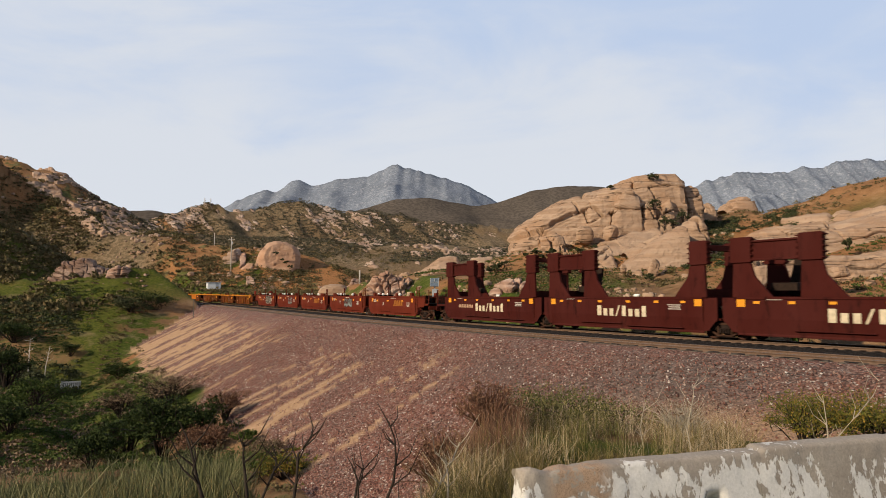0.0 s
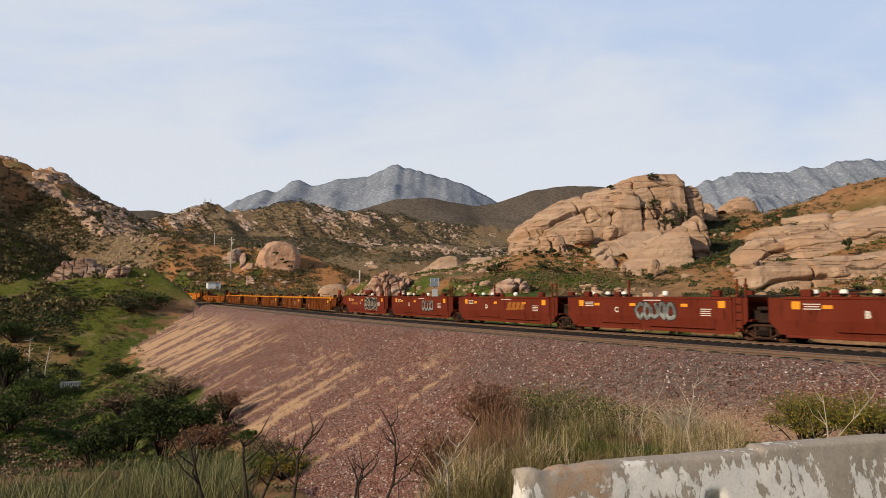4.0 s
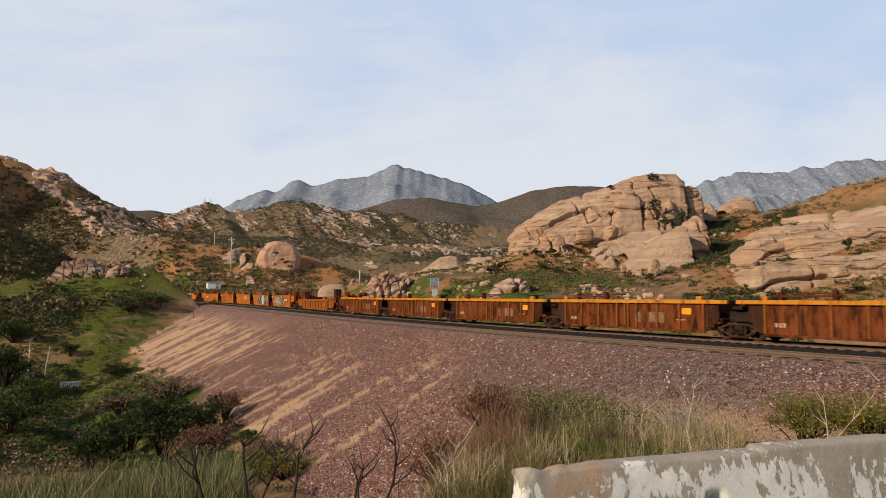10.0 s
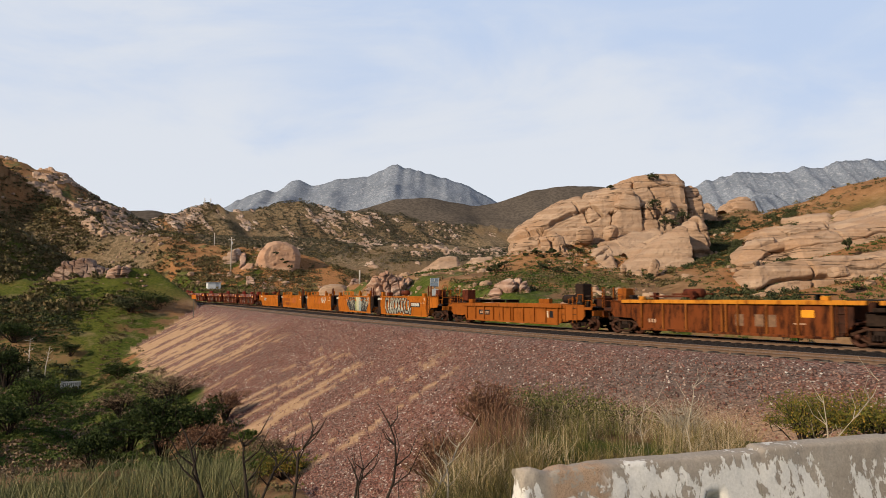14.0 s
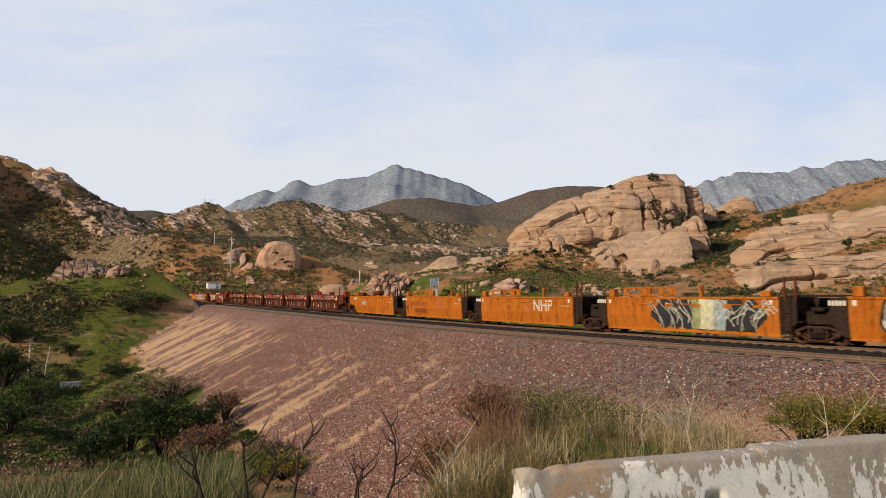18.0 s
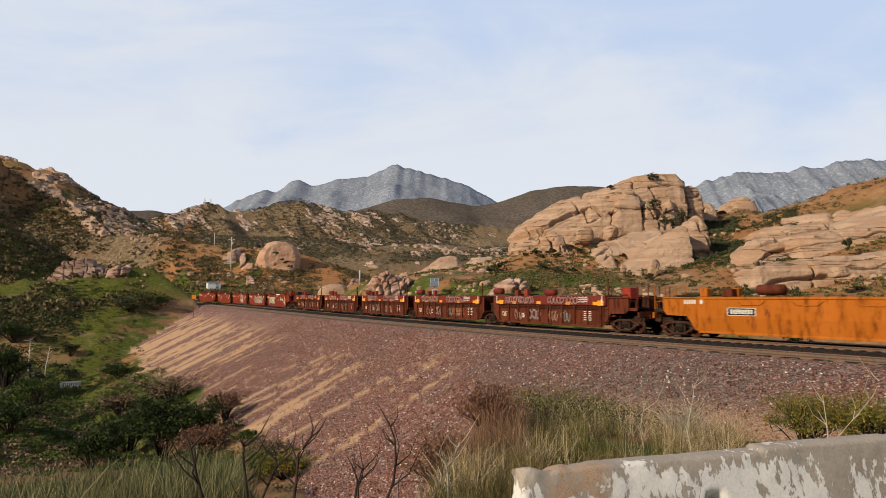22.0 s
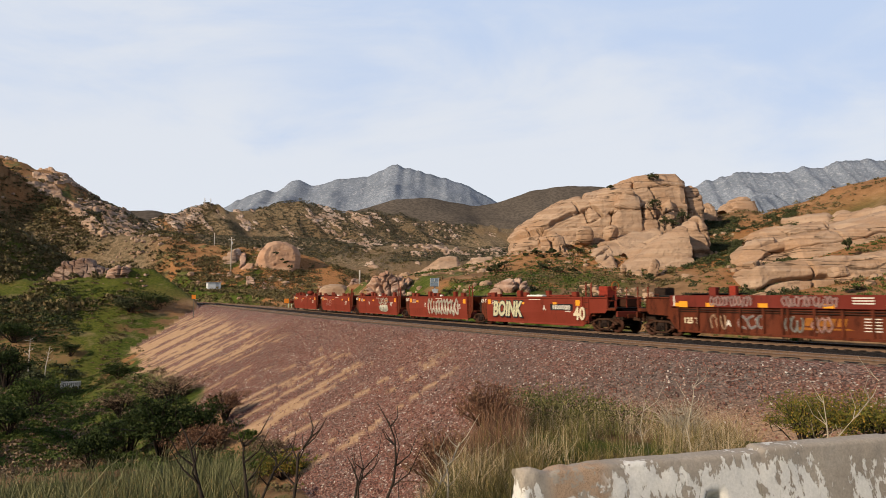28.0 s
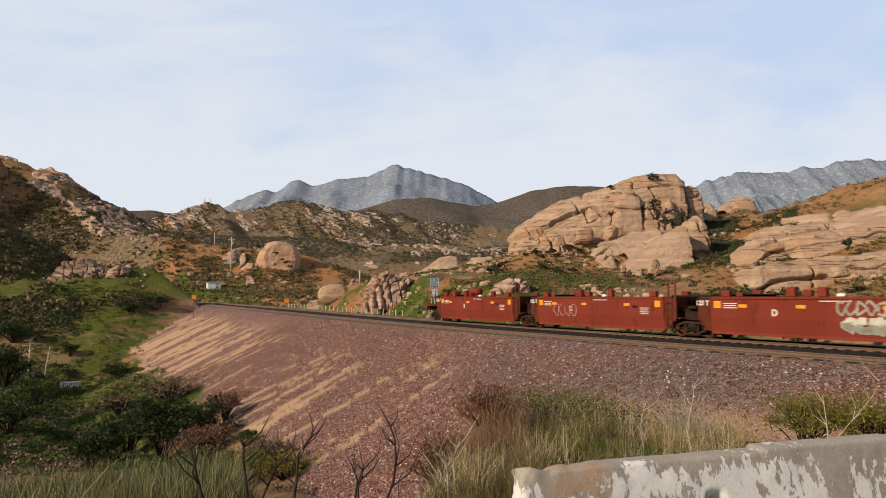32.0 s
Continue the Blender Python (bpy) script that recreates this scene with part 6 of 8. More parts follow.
        ladder(unit, body + 0.35, paint, 1.95)
        boxes_part("rack_panel", unit, [((-4.0, -0.6, 2.22), (3.2, 0.3, 0.10)), ((-5.2, -0.6, 2.2), (0.18, 0.3, 0.45)), ((-2.6, -0.6, 2.25), (0.2, 0.3, 0.5)), ((-3.8, 0.8, 2.35), (2.8, 0.2, 0.08))], PAINT["rust_red"], 0.01)
        boxes_part("locator", unit, [((5.2, -1.3, 2.12), (0.36, 0.25, 0.2))], PAINT["yellow"], 0.02)
        boxes_part("bracket", unit, [((-5.6, -1.3, 2.12), (0.3, 0.25, 0.2))], PAINT["yellow"], 0.02)
        boxes_part("walkway", unit, [((4.3, -0.4, 2.3), (1.6, 0.5, 0.05)), ((4.3, -0.4, 2.16), (0.1, 0.4, 0.3))], M_GRATE)
        if k == 0:
            boxes_part("brake_box", unit, [((7.2, -0.7, 2.62), (0.42, 0.3, 0.62)), ((7.15, -0.7, 2.3), (0.16, 0.2, 0.3)), ((7.5, -0.7, 2.72), (0.12, 0.24, 0.3))], M_REDBOX, 0.03)
            boxes_part("post", unit, [((7.2, -0.7, 1.95), (0.12, 0.12, 0.9))], PAINT["amber"])
            boxes_part("yellow_plate", unit, [((body + 0.35, -1.5, 1.78), (0.5, 0.06, 0.46))], PAINT["yellow"])
        if k == 4:
            tank(unit, -3.0, 2.4, 0.25, 1.2, PAINT["rust_red"])
            boxes_part("brake_box", unit, [((-7.6, -0.6, 2.3), (0.7, 0.7, 0.8))], PAINT["amber"], 0.03)
        extra = {0: ", red brake box"}.get(k, "")
    elif kind == "single":
        decal("stencil", unit, bar(-3.4, 0.98, 1.6, 0.38), M_BLACK, 0.0, "", 1.42)
        decal("stencil", unit, [q for i in range(8) for q in bar(-3.95 + i * 0.16, 0.98, 0.11, 0.2)], M_GHOST, 0.006, "", 1.42)
        decal("stencil", unit, bar(4.9, 1.0, 0.14, 0.44), M_CREAM, 0.0, "", 1.42)
        decal("stencil", unit, bar(5.3, 1.0, 0.4, 0.44), M_BLACK, 0.0, "", 1.42)
        ladder(unit, body + 0.5, paint, 1.7)
        ladder(unit, body + 1.7, paint, 2.2)
        boxes_part("locator", unit, [((4.5, -1.3, 1.9), (1.2, 0.3, 0.3)), ((-5.5, -1.3, 1.85), (0.6, 0.3, 0.3))], paint, 0.02)
        boxes_part("brake_box", unit, [((7.6, -0.5, 2.5), (0.8, 0.8, 1.1))], M_BULK, 0.05)
        tank(unit, 5.6, 2.05, 0.28, 1.1, M_BULK)
        boxes_part("walkway", unit, [((-3.5, 0, 1.95), (4.6, 1.2, 0.05))] + [((x, 0, 1.84), (0.1, 1.2, 0.2)) for x in (-5.5, -3.5, -1.5)], M_GRATE)
        boxes_part("brake_box", unit, [((-7.2, -0.6, 2.3), (0.9, 0.8, 0.9))], PAINT["rust_red"], 0.04)
        brake_wheel(unit, -8.6, -0.9, 2.7, paint)
    elif kind == "rustribbed":
        for x in (-5.6, -3.6, -0.6, 2.6, 5.3):
            decal("reflector", unit, bar(x, 1.78, 0.5, 0.2), M_AMBER, 0.006, "", 1.54)
        for x in (-5.3, 5.75):
            decal("reflector", unit, bar(x, 1.80, 0.55, 0.32), M_AMBER, 0.008, "", 1.54)
        boxes_part("end_stripe", unit, [((-5.9, -1.55, 1.97), (0.09, 0.01, 0.56))], M_WHITE, 0)
        boxes_part("end_stripe", unit, [((5.9, -1.55, 1.97), (0.09, 0.01, 0.56))], M_WHITE, 0)
        spray(unit, -4.8 + 0.3 * k, -1.2, 1.72, 2.24, M_GHOST if k % 2 else M_SPRAY_PINK, M_SPRAY_GREY, 40 + k, 12, 0.05, 0.04, 1.54)
        spray(unit, 0.4, 4.6 - 0.4 * k, 1.72, 2.24, M_SPRAY_PINK, M_SPRAY_GREY, 50 + k, 12, 0.05, 0.04, 1.54)
        decal("stencil", unit, [q for i in range(3) for q in bar(4.1, 2.14 - i * 0.12, 0.9, 0.06)], M_WHITE, 0.004, "", 1.55)
        spray(unit, -2.0, -0.6, 0.6, 1.3, M_SPRAY_GREY, M_SPRAY_PINK, 60 + k, 3, 0.08, 0.05, 1.42)
        for j, x in enumerate((-3.2, 0.9, 2.2)):
            spray(unit, x - 0.45, x + 0.45, 0.55, 1.3, (M_SPRAY_PINK, M_GHOST, M_SPRAY_GREY)[(j + k) % 3], M_DIM, 70 + 5 * k + j, 3, 0.07, 0.05, 1.42)
        decal("stencil", unit, [q for i in range(5) for q in bar(4.4, 1.25 - i * 0.13, 0.7, 0.05)], M_WHITE, 0.0, "", 1.42)
        letters(unit, "125 T", -4.9, 0.92, 0.42, M_CREAM, bold=0.015, y=1.415)
        letters(unit, "BCDEA"[k], -2.6, 0.85, 0.42, M_WHITE, bold=0.02, y=1.415)
        if k in (1, 4):
            decal("emblem", unit, [q for i in range(4) for q in bar(1.6 + i * 0.5, 1.05, 0.38, 0.36, 0.28)] + [[(1.0, 0.66), (3.6, 0.74), (3.4, 0.80), (1.1, 0.80)]], M_GOLD, 0.0, "faded gold emblem blocks", 1.42)
        ladder(unit, body + 0.35, paint, 2.2)
        boxes_part("post", unit, [((body + 0.45, -1.3, 2.75), (0.10, 0.10, 1.1))], paint)
        boxes_part("locator", unit, [((-3.6, -1.2, 2.48), (0.42, 0.3, 0.42))], PAINT["band_red"], 0.02)
        boxes_part("locator", unit, [((-2.4, -1.2, 2.5), (0.36, 0.3, 0.5))], M_REDBOX, 0.02)
        boxes_part("walkway", unit, [((-4.0, -0.6, 2.36), (3.4, 0.8, 0.05)), ((-4.0, -0.6, 2.3), (3.0, 0.1, 0.1))], M_GRATE)
        tank(unit, 6.6 if k else -1.2, 2.62 if k else 2.5, 0.25, 1.0, PAINT["band_red"])
        if k == 0:
            boxes_part("brake_box", unit, [((7.6, -0.8, 2.4), (0.7, 0.7, 0.7))], M_REDBOX, 0.03)
        if k == 4:
            boxes_part("brake_box", unit, [((-7.3, -0.7, 2.35), (0.8, 0.8, 0.7))], M_BULK, 0.03)
        extra = {0: ", leading unit", 4: ", rear unit"}.get(k, "")
    return tagged(unit, label + extra, "railway wagon", "well cars of the train")


M_MARK = plain("dark_stencil", (0.16, 0.04, 0.015), 0.7, 0, 0.2)


def hash_of(kind, k):
    return sum(ord(c) for c in kind) * 31 + k


TRAIN = []
CARS = (("sealand", -36.45, 5), ("bnsf", 41.15, 5), ("ribbed", 118.35, 5), ("single", 195.25, 1), ("orange", 215.35, 5), ("rustribbed", 292.45, 5), ("tail", 370.05, 5))


def build_train():
    for kind, start, count in CARS:
        for k in range(count):
            half = HALF if count > 1 else 8.0
            mid = start + half + k * 2 * half
            TRAIN.append((well_unit(kind, k, count, half), mid, half))


build_train()


def on_line(s):
    x, y, z = line_at(s, -0.7175)
    return Vector((float(x), float(y), float(z) + 0.004))


def motions():
    for unit, mid, half in TRAIN:
        rows = []
        for i in range(0, 65):
            t = i * 0.5
            c = mid - SPEED * t
            if i not in (0, 64) and not (-75 < c < 215) and i % 8:
                continue
            a, b = on_line(c - half), on_line(c + half)
            d = (a - b).normalized()
            y = Vector((0, 0, 1)).cross(d).normalized()
            z = d.cross(y)
            m = Matrix((d, y, z)).transposed().to_4x4()
            m.translation = (a + b) / 2
            rows.append((t, m))
        walk(unit, rows)

# ---- plants ----
RNG = np.random.default_rng(7)


def leaf_cloud(centres, size, leaf, per, flat=0.75, hollow=0.55, aspect=1.0, up=0.25):
    """Triangular leaf clumps spread over the outer part of uneven bush bodies. Returns corners."""
    n = len(centres)
    d = RNG.normal(size=(n, per, 3))
    d /= np.linalg.norm(d, axis=2, keepdims=True)
    d[..., 2] = np.abs(d[..., 2]) * (1 - up) + up * RNG.uniform(-0.4, 1, (n, per))
    lob = 1 + 0.38 * np.sin(3 * np.arctan2(d[..., 1], d[..., 0]) + RNG.uniform(0, 6.3, (n, 1))) * RNG.uniform(0.2, 1, (n, 1)) + 0.25 * np.sin(5 * d[..., 2] + RNG.uniform(0, 6.3, (n, 1)))
    rad = (hollow + (1 - hollow) * RNG.uniform(0, 1, (n, per)) ** 0.6) * lob
    s = np.asarray(size).reshape(-1, 1)
    c = d * rad[..., None] * s[..., None] * np.array([aspect, aspect, flat])
    c = c + np.asarray(centres)[:, None, :]
    ls = np.asarray(leaf).reshape(-1, 1, 1) * RNG.uniform(0.6, 1.4, (n, per, 1))
    a = RNG.normal(size=(n, per, 3))
    a /= np.linalg.norm(a, axis=2, keepdims=True)
    b = np.cross(a, RNG.normal(size=(n, per, 3)))
    b /= np.linalg.norm(b, axis=2, keepdims=True) + 1e-6
    return np.stack([c + a * ls, c - a * 0.5 * ls + b * 0.8 * ls, c - a * 0.5 * ls - b * 0.8 * ls], 2).reshape(-1, 3)


def tri_mesh(name, corners, material):
    return mesh_of(name, corners, np.arange(len(corners)).reshape(-1, 3), material)


def scatter(n, box, keep, seed):
    """Random plan points in a sector (bearing in degrees, range in metres) where keep(x, y, s, p) allows."""
    rng = np.random.default_rng(seed)
    a = np.radians(rng.uniform(box[0], box[1], n))
    r = np.sqrt(rng.uniform(box[2] ** 2, box[3] ** 2, n))
    x, y = r * np.sin(a), r * np.cos(a)
    s, p, _ = line_sp(x, y)
    k = keep(x, y, s, p, rng)
    return x[k], y[k]


def chaparral(name, label, n, box, keep, size, per, material, seed, flat=0.7, leaf=0.42):
    x, y = scatter(n, box, keep, seed)
    rng = np.random.default_rng(seed + 1)
    sz = rng.uniform(size[0], size[1], len(x)) * rng.uniform(0.6, 1.25, len(x))
    z = ground_z(x, y)
    me = tri_mesh(name, leaf_cloud(np.stack([x, y, z + sz * 0.15], -1), sz, sz * leaf, per, flat), material)
    return tagged(new(name, me), label, "brush", kind="stuff")


def off_line(x, y, s, p, rng):
    return (p < -7) | (p > 24 - 9 * smooth(s, 105, 160))


def clumped(thr, scale, seed):
    def keep(x, y, s, p, rng):
        return off_line(x, y, s, p, rng) & (fbm(x / scale, y / scale, octaves=3, seed=seed) + rng.uniform(-0.3, 0.3, len(x)) > thr)
    return keep


def left_cover(x, y, s, p, rng):
    """Brush all over the lee of the near ridge, in patches on the rocky hill."""
    lee = smooth(-x - 0.45 * y, 0, 12) * (1 - smooth(y, 240, 270))
    return off_line(x, y, s, p, rng) & (fbm(x / 18, y / 18, octaves=3, seed=54) + rng.uniform(-0.3, 0.3, len(x)) > 0.08 - 0.75 * lee)


chaparral("hill_brush", "low olive chaparral over the middle ridge", 60000, (-28, 14, 300, 500), clumped(-0.12, 34, 51), (0.35, 1.0), 9, M_HILLBRUSH, 61, 0.6)
chaparral("bench_brush", "scattered dark shrubs on the bench below the ridge", 9000, (-28, 14, 190, 340), clumped(0.12, 26, 49), (0.3, 1.0), 16, M_LEFTBRUSH, 48, 0.7, 0.3)
chaparral("slope_brush", "grey-green chaparral shrubs on the slopes behind the line", 12000, (-26, 36, 45, 175), clumped(-0.05, 14, 52), (0.15, 0.55), 26, M_LEFTBRUSH, 62, 0.75, 0.26)
chaparral("slope_grass_tufts", "green grass tufts on the slopes behind the line", 9000, (-10, 34, 45, 112), clumped(-0.02, 9, 53), (0.12, 0.38), 16, M_BUSH_GREEN, 63, 0.5, 0.3)
chaparral("left_brush", "olive chaparral shrubs on the rocky hill", 19000, (-37, -18, 165, 480), left_cover, (0.3, 1.3), 18, M_LEFTBRUSH, 64, 0.7, 0.34)
chaparral("lee_brush", "dark olive brush on the shaded flank of the near ridge", 8000, (-37, -23, 150, 310), lambda x, y, s, p, rng: (x < -0.42 * y - 4) & (fbm(x / 12, y / 12, octaves=3, seed=44) + rng.uniform(-0.3, 0.3, len(x)) > -0.1), (0.5, 1.4), 24, M_LEFTBRUSH, 43, 0.7, 0.3)
chaparral("saddle_brush", "dense dark brush in the draw beside the great rock", 4600, (19.0, 27.0, 66, 132), clumped(-0.05, 6, 58), (0.2, 0.6), 60, M_BUSH, 68, 0.7, 0.2)
chaparral("spur_brush", "low green brush on the spur and gully side", 13000, (-36, -17, 60, 165), clumped(-0.12, 10, 57), (0.18, 0.5), 26, M_BUSH_GREEN, 67, 0.55, 0.24)
chaparral("gully_brush", "mixed green brush in the gully", 4600, (-36, -8, 26, 110), lambda x, y, s, p, rng: (p > 22.5) & (fbm(x / 9, y / 9, octaves=3, seed=55) + rng.uniform(-0.4, 0.4, len(x)) > -0.05), (0.25, 0.6), 40, M_BUSH_GREEN, 65, 0.6, 0.2)
chaparral("gully_dry_brush", "dry brown brush in the gully", 1800, (-36, -8, 26, 95), lambda x, y, s, p, rng: (p > 20.5) & (fbm(x / 9, y / 9, octaves=3, seed=56) > 0.05), (0.25, 0.7), 40, M_DRY, 66, 0.6, 0.2)


chaparral("gully_thicket", "dark green thicket on the shaded side of the gully", 2600, (-36, -24, 60, 165), lambda x, y, s, p, rng: (p > 30) & (fbm(x / 14, y / 14, octaves=3, seed=59) + rng.uniform(-0.3, 0.3, len(x)) - 0.03 * (x + 70) > 0.35), (0.4, 1.1), 34, M_BUSH, 69, 0.65, 0.24)
chaparral("spur_dry_brush", "brown dry brush between green patches on the spur", 3200, (-36, -17, 70, 165), clumped(0.1, 12, 60), (0.2, 0.5), 30, M_DRY, 70, 0.5, 0.22)

chaparral("dome_brush", "low brown and olive scrub round the great dome", 12000, (-23, -2, 128, 240), clumped(-0.08, 14, 45), (0.25, 0.85), 18, M_LEFTBRUSH, 46, 0.7, 0.3)
chaparral("toe_weeds", "dry weeds and scrub along the foot of the bank", 2600, (-36, -6, 24, 150), lambda x, y, s, p, rng: (p > 20.5 - 9 * smooth(s, 105, 160)) & (p < 27) & (rng.uniform(0, 1, len(x)) < 0.8), (0.15, 0.45), 26, M_LEFTBRUSH, 47, 0.6, 0.24)

# ---- stems, blades and near plants ----
def tube(points, r0, r1, sides=5):
    """A tapered stem through points; returns verts and quads."""
    p = np.array(points, float)
    n = len(p)
    t = np.gradient(p, axis=0)
    t /= np.linalg.norm(t, axis=1, keepdims=True) + 1e-9
    ref = np.where(np.abs(t[:, 2:3]) > 0.9, np.array([[1.0, 0, 0]]), np.array([[0, 0, 1.0]]))
    u = np.cross(t, ref)
    u /= np.linalg.norm(u, axis=1, keepdims=True) + 1e-9
    w = np.cross(t, u)
    k = np.arange(sides) * 2 * np.pi / sides
    r = np.linspace(r0, r1, n)[:, None, None]
    v = p[:, None, :] + r * (np.cos(k)[None, :, None] * u[:, None, :] + np.sin(k)[None, :, None] * w[:, None, :])
    i = np.arange(n * sides).reshape(n, sides)
    j = np.roll(i, -1, 1)
    return v.reshape(-1, 3), np.stack([i[:-1], j[:-1], j[1:], i[1:]], -1).reshape(-1, 4)


def stems_mesh(name, stems, material, sides=5):
    vs, fs, k = [], [], 0
    for pts, r0, r1 in stems:
        v, f = tube(pts, r0, r1, sides)
        vs.append(v)
        fs.append(f + k)
        k += len(v)
    return mesh_of(name, np.vstack(vs), np.vstack(fs), material)


def blades(base, height, lean, width, rng):
    """Grass blades or stalks: bent tapered strips of triangles."""
    n = len(base)
    a = rng.uniform(0, 2 * np.pi, n)
    d = np.stack([np.cos(a), np.sin(a), np.zeros(n)], -1)
    side = np.stack([-np.sin(a * 3.1), np.cos(a * 3.1), np.zeros(n)], -1) * (np.asarray(width).reshape(-1, 1) / 2)
    h = np.asarray(height).reshape(-1, 1)
    ln = (np.asarray(lean).reshape(-1, 1)) * h
    up = np.array([[0, 0, 1.0]])
    p0 = base
    p1 = base + up * h * 0.45 + d * ln * 0.25
    p2 = base + up * h * 0.8 + d * ln * 0.65
    p3 = base + up * h * 0.98 + d * ln
    v = np.stack([p0 - side, p0 + side, p1 - side * 0.85, p1 + side * 0.85, p2 - side * 0.55, p2 + side * 0.55, p3], 1)
    f = np.array([[0, 1, 3], [0, 3, 2], [2, 3, 5], [2, 5, 4], [4, 5, 6]])
    f = (np.arange(n)[:, None, None] * 7 + f).reshape(-1, 3)
    return v.reshape(-1, 3), f


def grass_field(name, label, n, place, height, lean, width, material, seed, kind="stuff"):
    rng = np.random.default_rng(seed)
    x, y = place(rng, n)
    z = ground_z(x, y)
    h = rng.uniform(height[0], height[1], len(x)) * rng.uniform(0.6, 1.2, len(x))
    v, f = blades(np.stack([x, y, z - 0.02], -1), h, rng.uniform(0, lean, len(x)), rng.uniform(0.5, 1.2, len(x)) * width, rng)
    return tagged(new(name, mesh_of(name, v, f, material)), label, "grass", kind=kind)


def sector(b0, b1, r0, r1, clump=0.0, scale=1.2, seed=0):
    def place(rng, n):
        a = np.radians(rng.uniform(b0, b1, n))
        r = np.sqrt(rng.uniform(r0 ** 2, r1 ** 2, n))
        x, y = r * np.sin(a), r * np.cos(a)
        k = fbm(x / scale, y / scale, octaves=3, seed=seed) > clump
        return x[k], y[k]
    return place


def shrub(name, x, y, width, height, leaves, leaf, material, stem_mat, label, seed, stems=14, category="bush", sink=0.0, at_z=None):
    """A shrub: stems that fork from the base, and a crown of small leaves round the stem ends."""
    rng = np.random.default_rng(seed)
    z = float(ground_z(x, y)[0]) - sink if at_z is None else at_z
    thing = tagged(new(name), label, category, "bushes")
    thing.location = (x, y, z)
    st, tips = [], []
    for i in range(stems):
        a = rng.uniform(0, 6.28)
        r = width / 2 * math.sqrt(rng.uniform(0.02, 0.9))
        tip = np.array([r * math.cos(a), r * math.sin(a), height * (1 - 0.45 * (2 * r / width) ** 2) * rng.uniform(0.7, 1.0)])
        mid = tip * np.array([0.4, 0.4, 0.55]) + rng.normal(0, 0.05 * width, 3)
        st.append(([(0.1 * tip[0], 0.1 * tip[1], -0.05), mid, tip], 0.02 * height, 0.004 * height))
        tips.append(tip)
        for j in range(2):
            t2 = tip + rng.normal(0, 0.16 * width, 3) * np.array([1, 1, 0.6])
            t2[2] = min(max(t2[2], 0.1 * height), height)
            st.append(([mid, (mid + t2) / 2 + rng.normal(0, 0.03 * width, 3), t2], 0.010 * height, 0.003 * height))
            tips.append(t2)
    tagged(part("branch_mass", stems_mesh("branch_mass", st, stem_mat), thing), kind="stuff")
    tips = np.array(tips)
    if leaves:
        pick = rng.integers(0, len(tips), leaves // 30)
        cen = tips[pick] * rng.uniform(0.75, 1.0, (len(pick), 1))
        cen[:, 2] = np.maximum(cen[:, 2], 0.05)
        sz = rng.uniform(0.10, 0.2, len(pick)) * width
        part("crown", tri_mesh("crown", leaf_cloud(cen, sz, np.full(len(pick), leaf), 30, 0.8, 0.15, 1.0, 0.6), material), thing)
    return thing


M_TWIG = plain("dead_twig_bark", (0.035, 0.026, 0.02), 0.9, 0, 0.4, 30)
M_REDTWIG = plain("reddish_twig", (0.15, 0.075, 0.045), 0.9, 0, 0.4, 20)
M_PALE_TWIG = plain("weathered_pale_twig", (0.34, 0.29, 0.22), 0.9, 0, 0.3, 20)
M_STALK = foliage("grey_green_stalks", (0.044, 0.050, 0.018), (0.095, 0.100, 0.040), (0.26, 0.235, 0.12))
M_MIXED = foliage("mixed_grass", (0.030, 0.032, 0.007), (0.105, 0.082, 0.022), (0.36, 0.25, 0.11))
M_FLOWER = foliage("yellow_green_brush", (0.040, 0.052, 0.009), (0.105, 0.105, 0.018), (0.30, 0.17, 0.025))
M_STRAW = foliage("pale_straw", (0.16, 0.11, 0.06), (0.36, 0.27, 0.16), (0.58, 0.48, 0.33))
M_FEATHER = foliage("feathery_shrub", (0.038, 0.045, 0.012), (0.092, 0.095, 0.027), (0.23, 0.185, 0.07))
M_DARKBUSH = foliage("dark_green_bush", (0.010, 0.018, 0.004), (0.023, 0.036, 0.007), (0.052, 0.066, 0.015))
M_REDDRY = foliage("reddish_dry_brush", (0.075, 0.035, 0.02), (0.15, 0.075, 0.042), (0.26, 0.16, 0.10))

# near bank, behind the barrier
grass_field("tall_grass", "tall mixed green and straw grass behind the barrier", 9000, sector(2, 24, 6.2, 11.5, -0.1, 0.8, 71), (0.14, 0.44), 1.3, 0.005, M_MIXED, 81)
grass_field("green_grass", "fresh green grass along the edge of the bank", 7000, sector(3, 20, 8.0, 11.0, 0.0, 0.9, 72), (0.14, 0.42), 1.0, 0.006, foliage("fresh_grass", (0.050, 0.052, 0.013), (0.115, 0.108, 0.032), (0.28, 0.22, 0.10)), 82)
grass_field("straw_stalks", "thin dry straw stalks standing in the grass", 8000, sector(-2, 23, 6.4, 11.0, -0.2, 1.0, 73), (0.18, 0.54), 1.4, 0.004, M_STRAW, 83)
grass_field("edge_grass", "short green and orange tinted grass on the verge", 14000, sector(-18, 8, 5.2, 8.2, -0.3, 1.0, 74), (0.08, 0.28), 1.2, 0.006, M_GRASS, 84)
grass_field("gully_stalks", "grey-green stalks on the shelf above the gully", 15000, sector(-36, -13, 8.5, 18.0, -0.15, 1.1, 75), (0.25, 0.85), 0.8, 0.010, M_STALK, 85)
grass_field("gully_grass", "low green grass on the shelf above the gully", 20000, sector(-36, -13, 8.0, 18.5, -0.6, 1.6, 76), (0.12, 0.40), 0.9, 0.012, M_MIXED, 86)
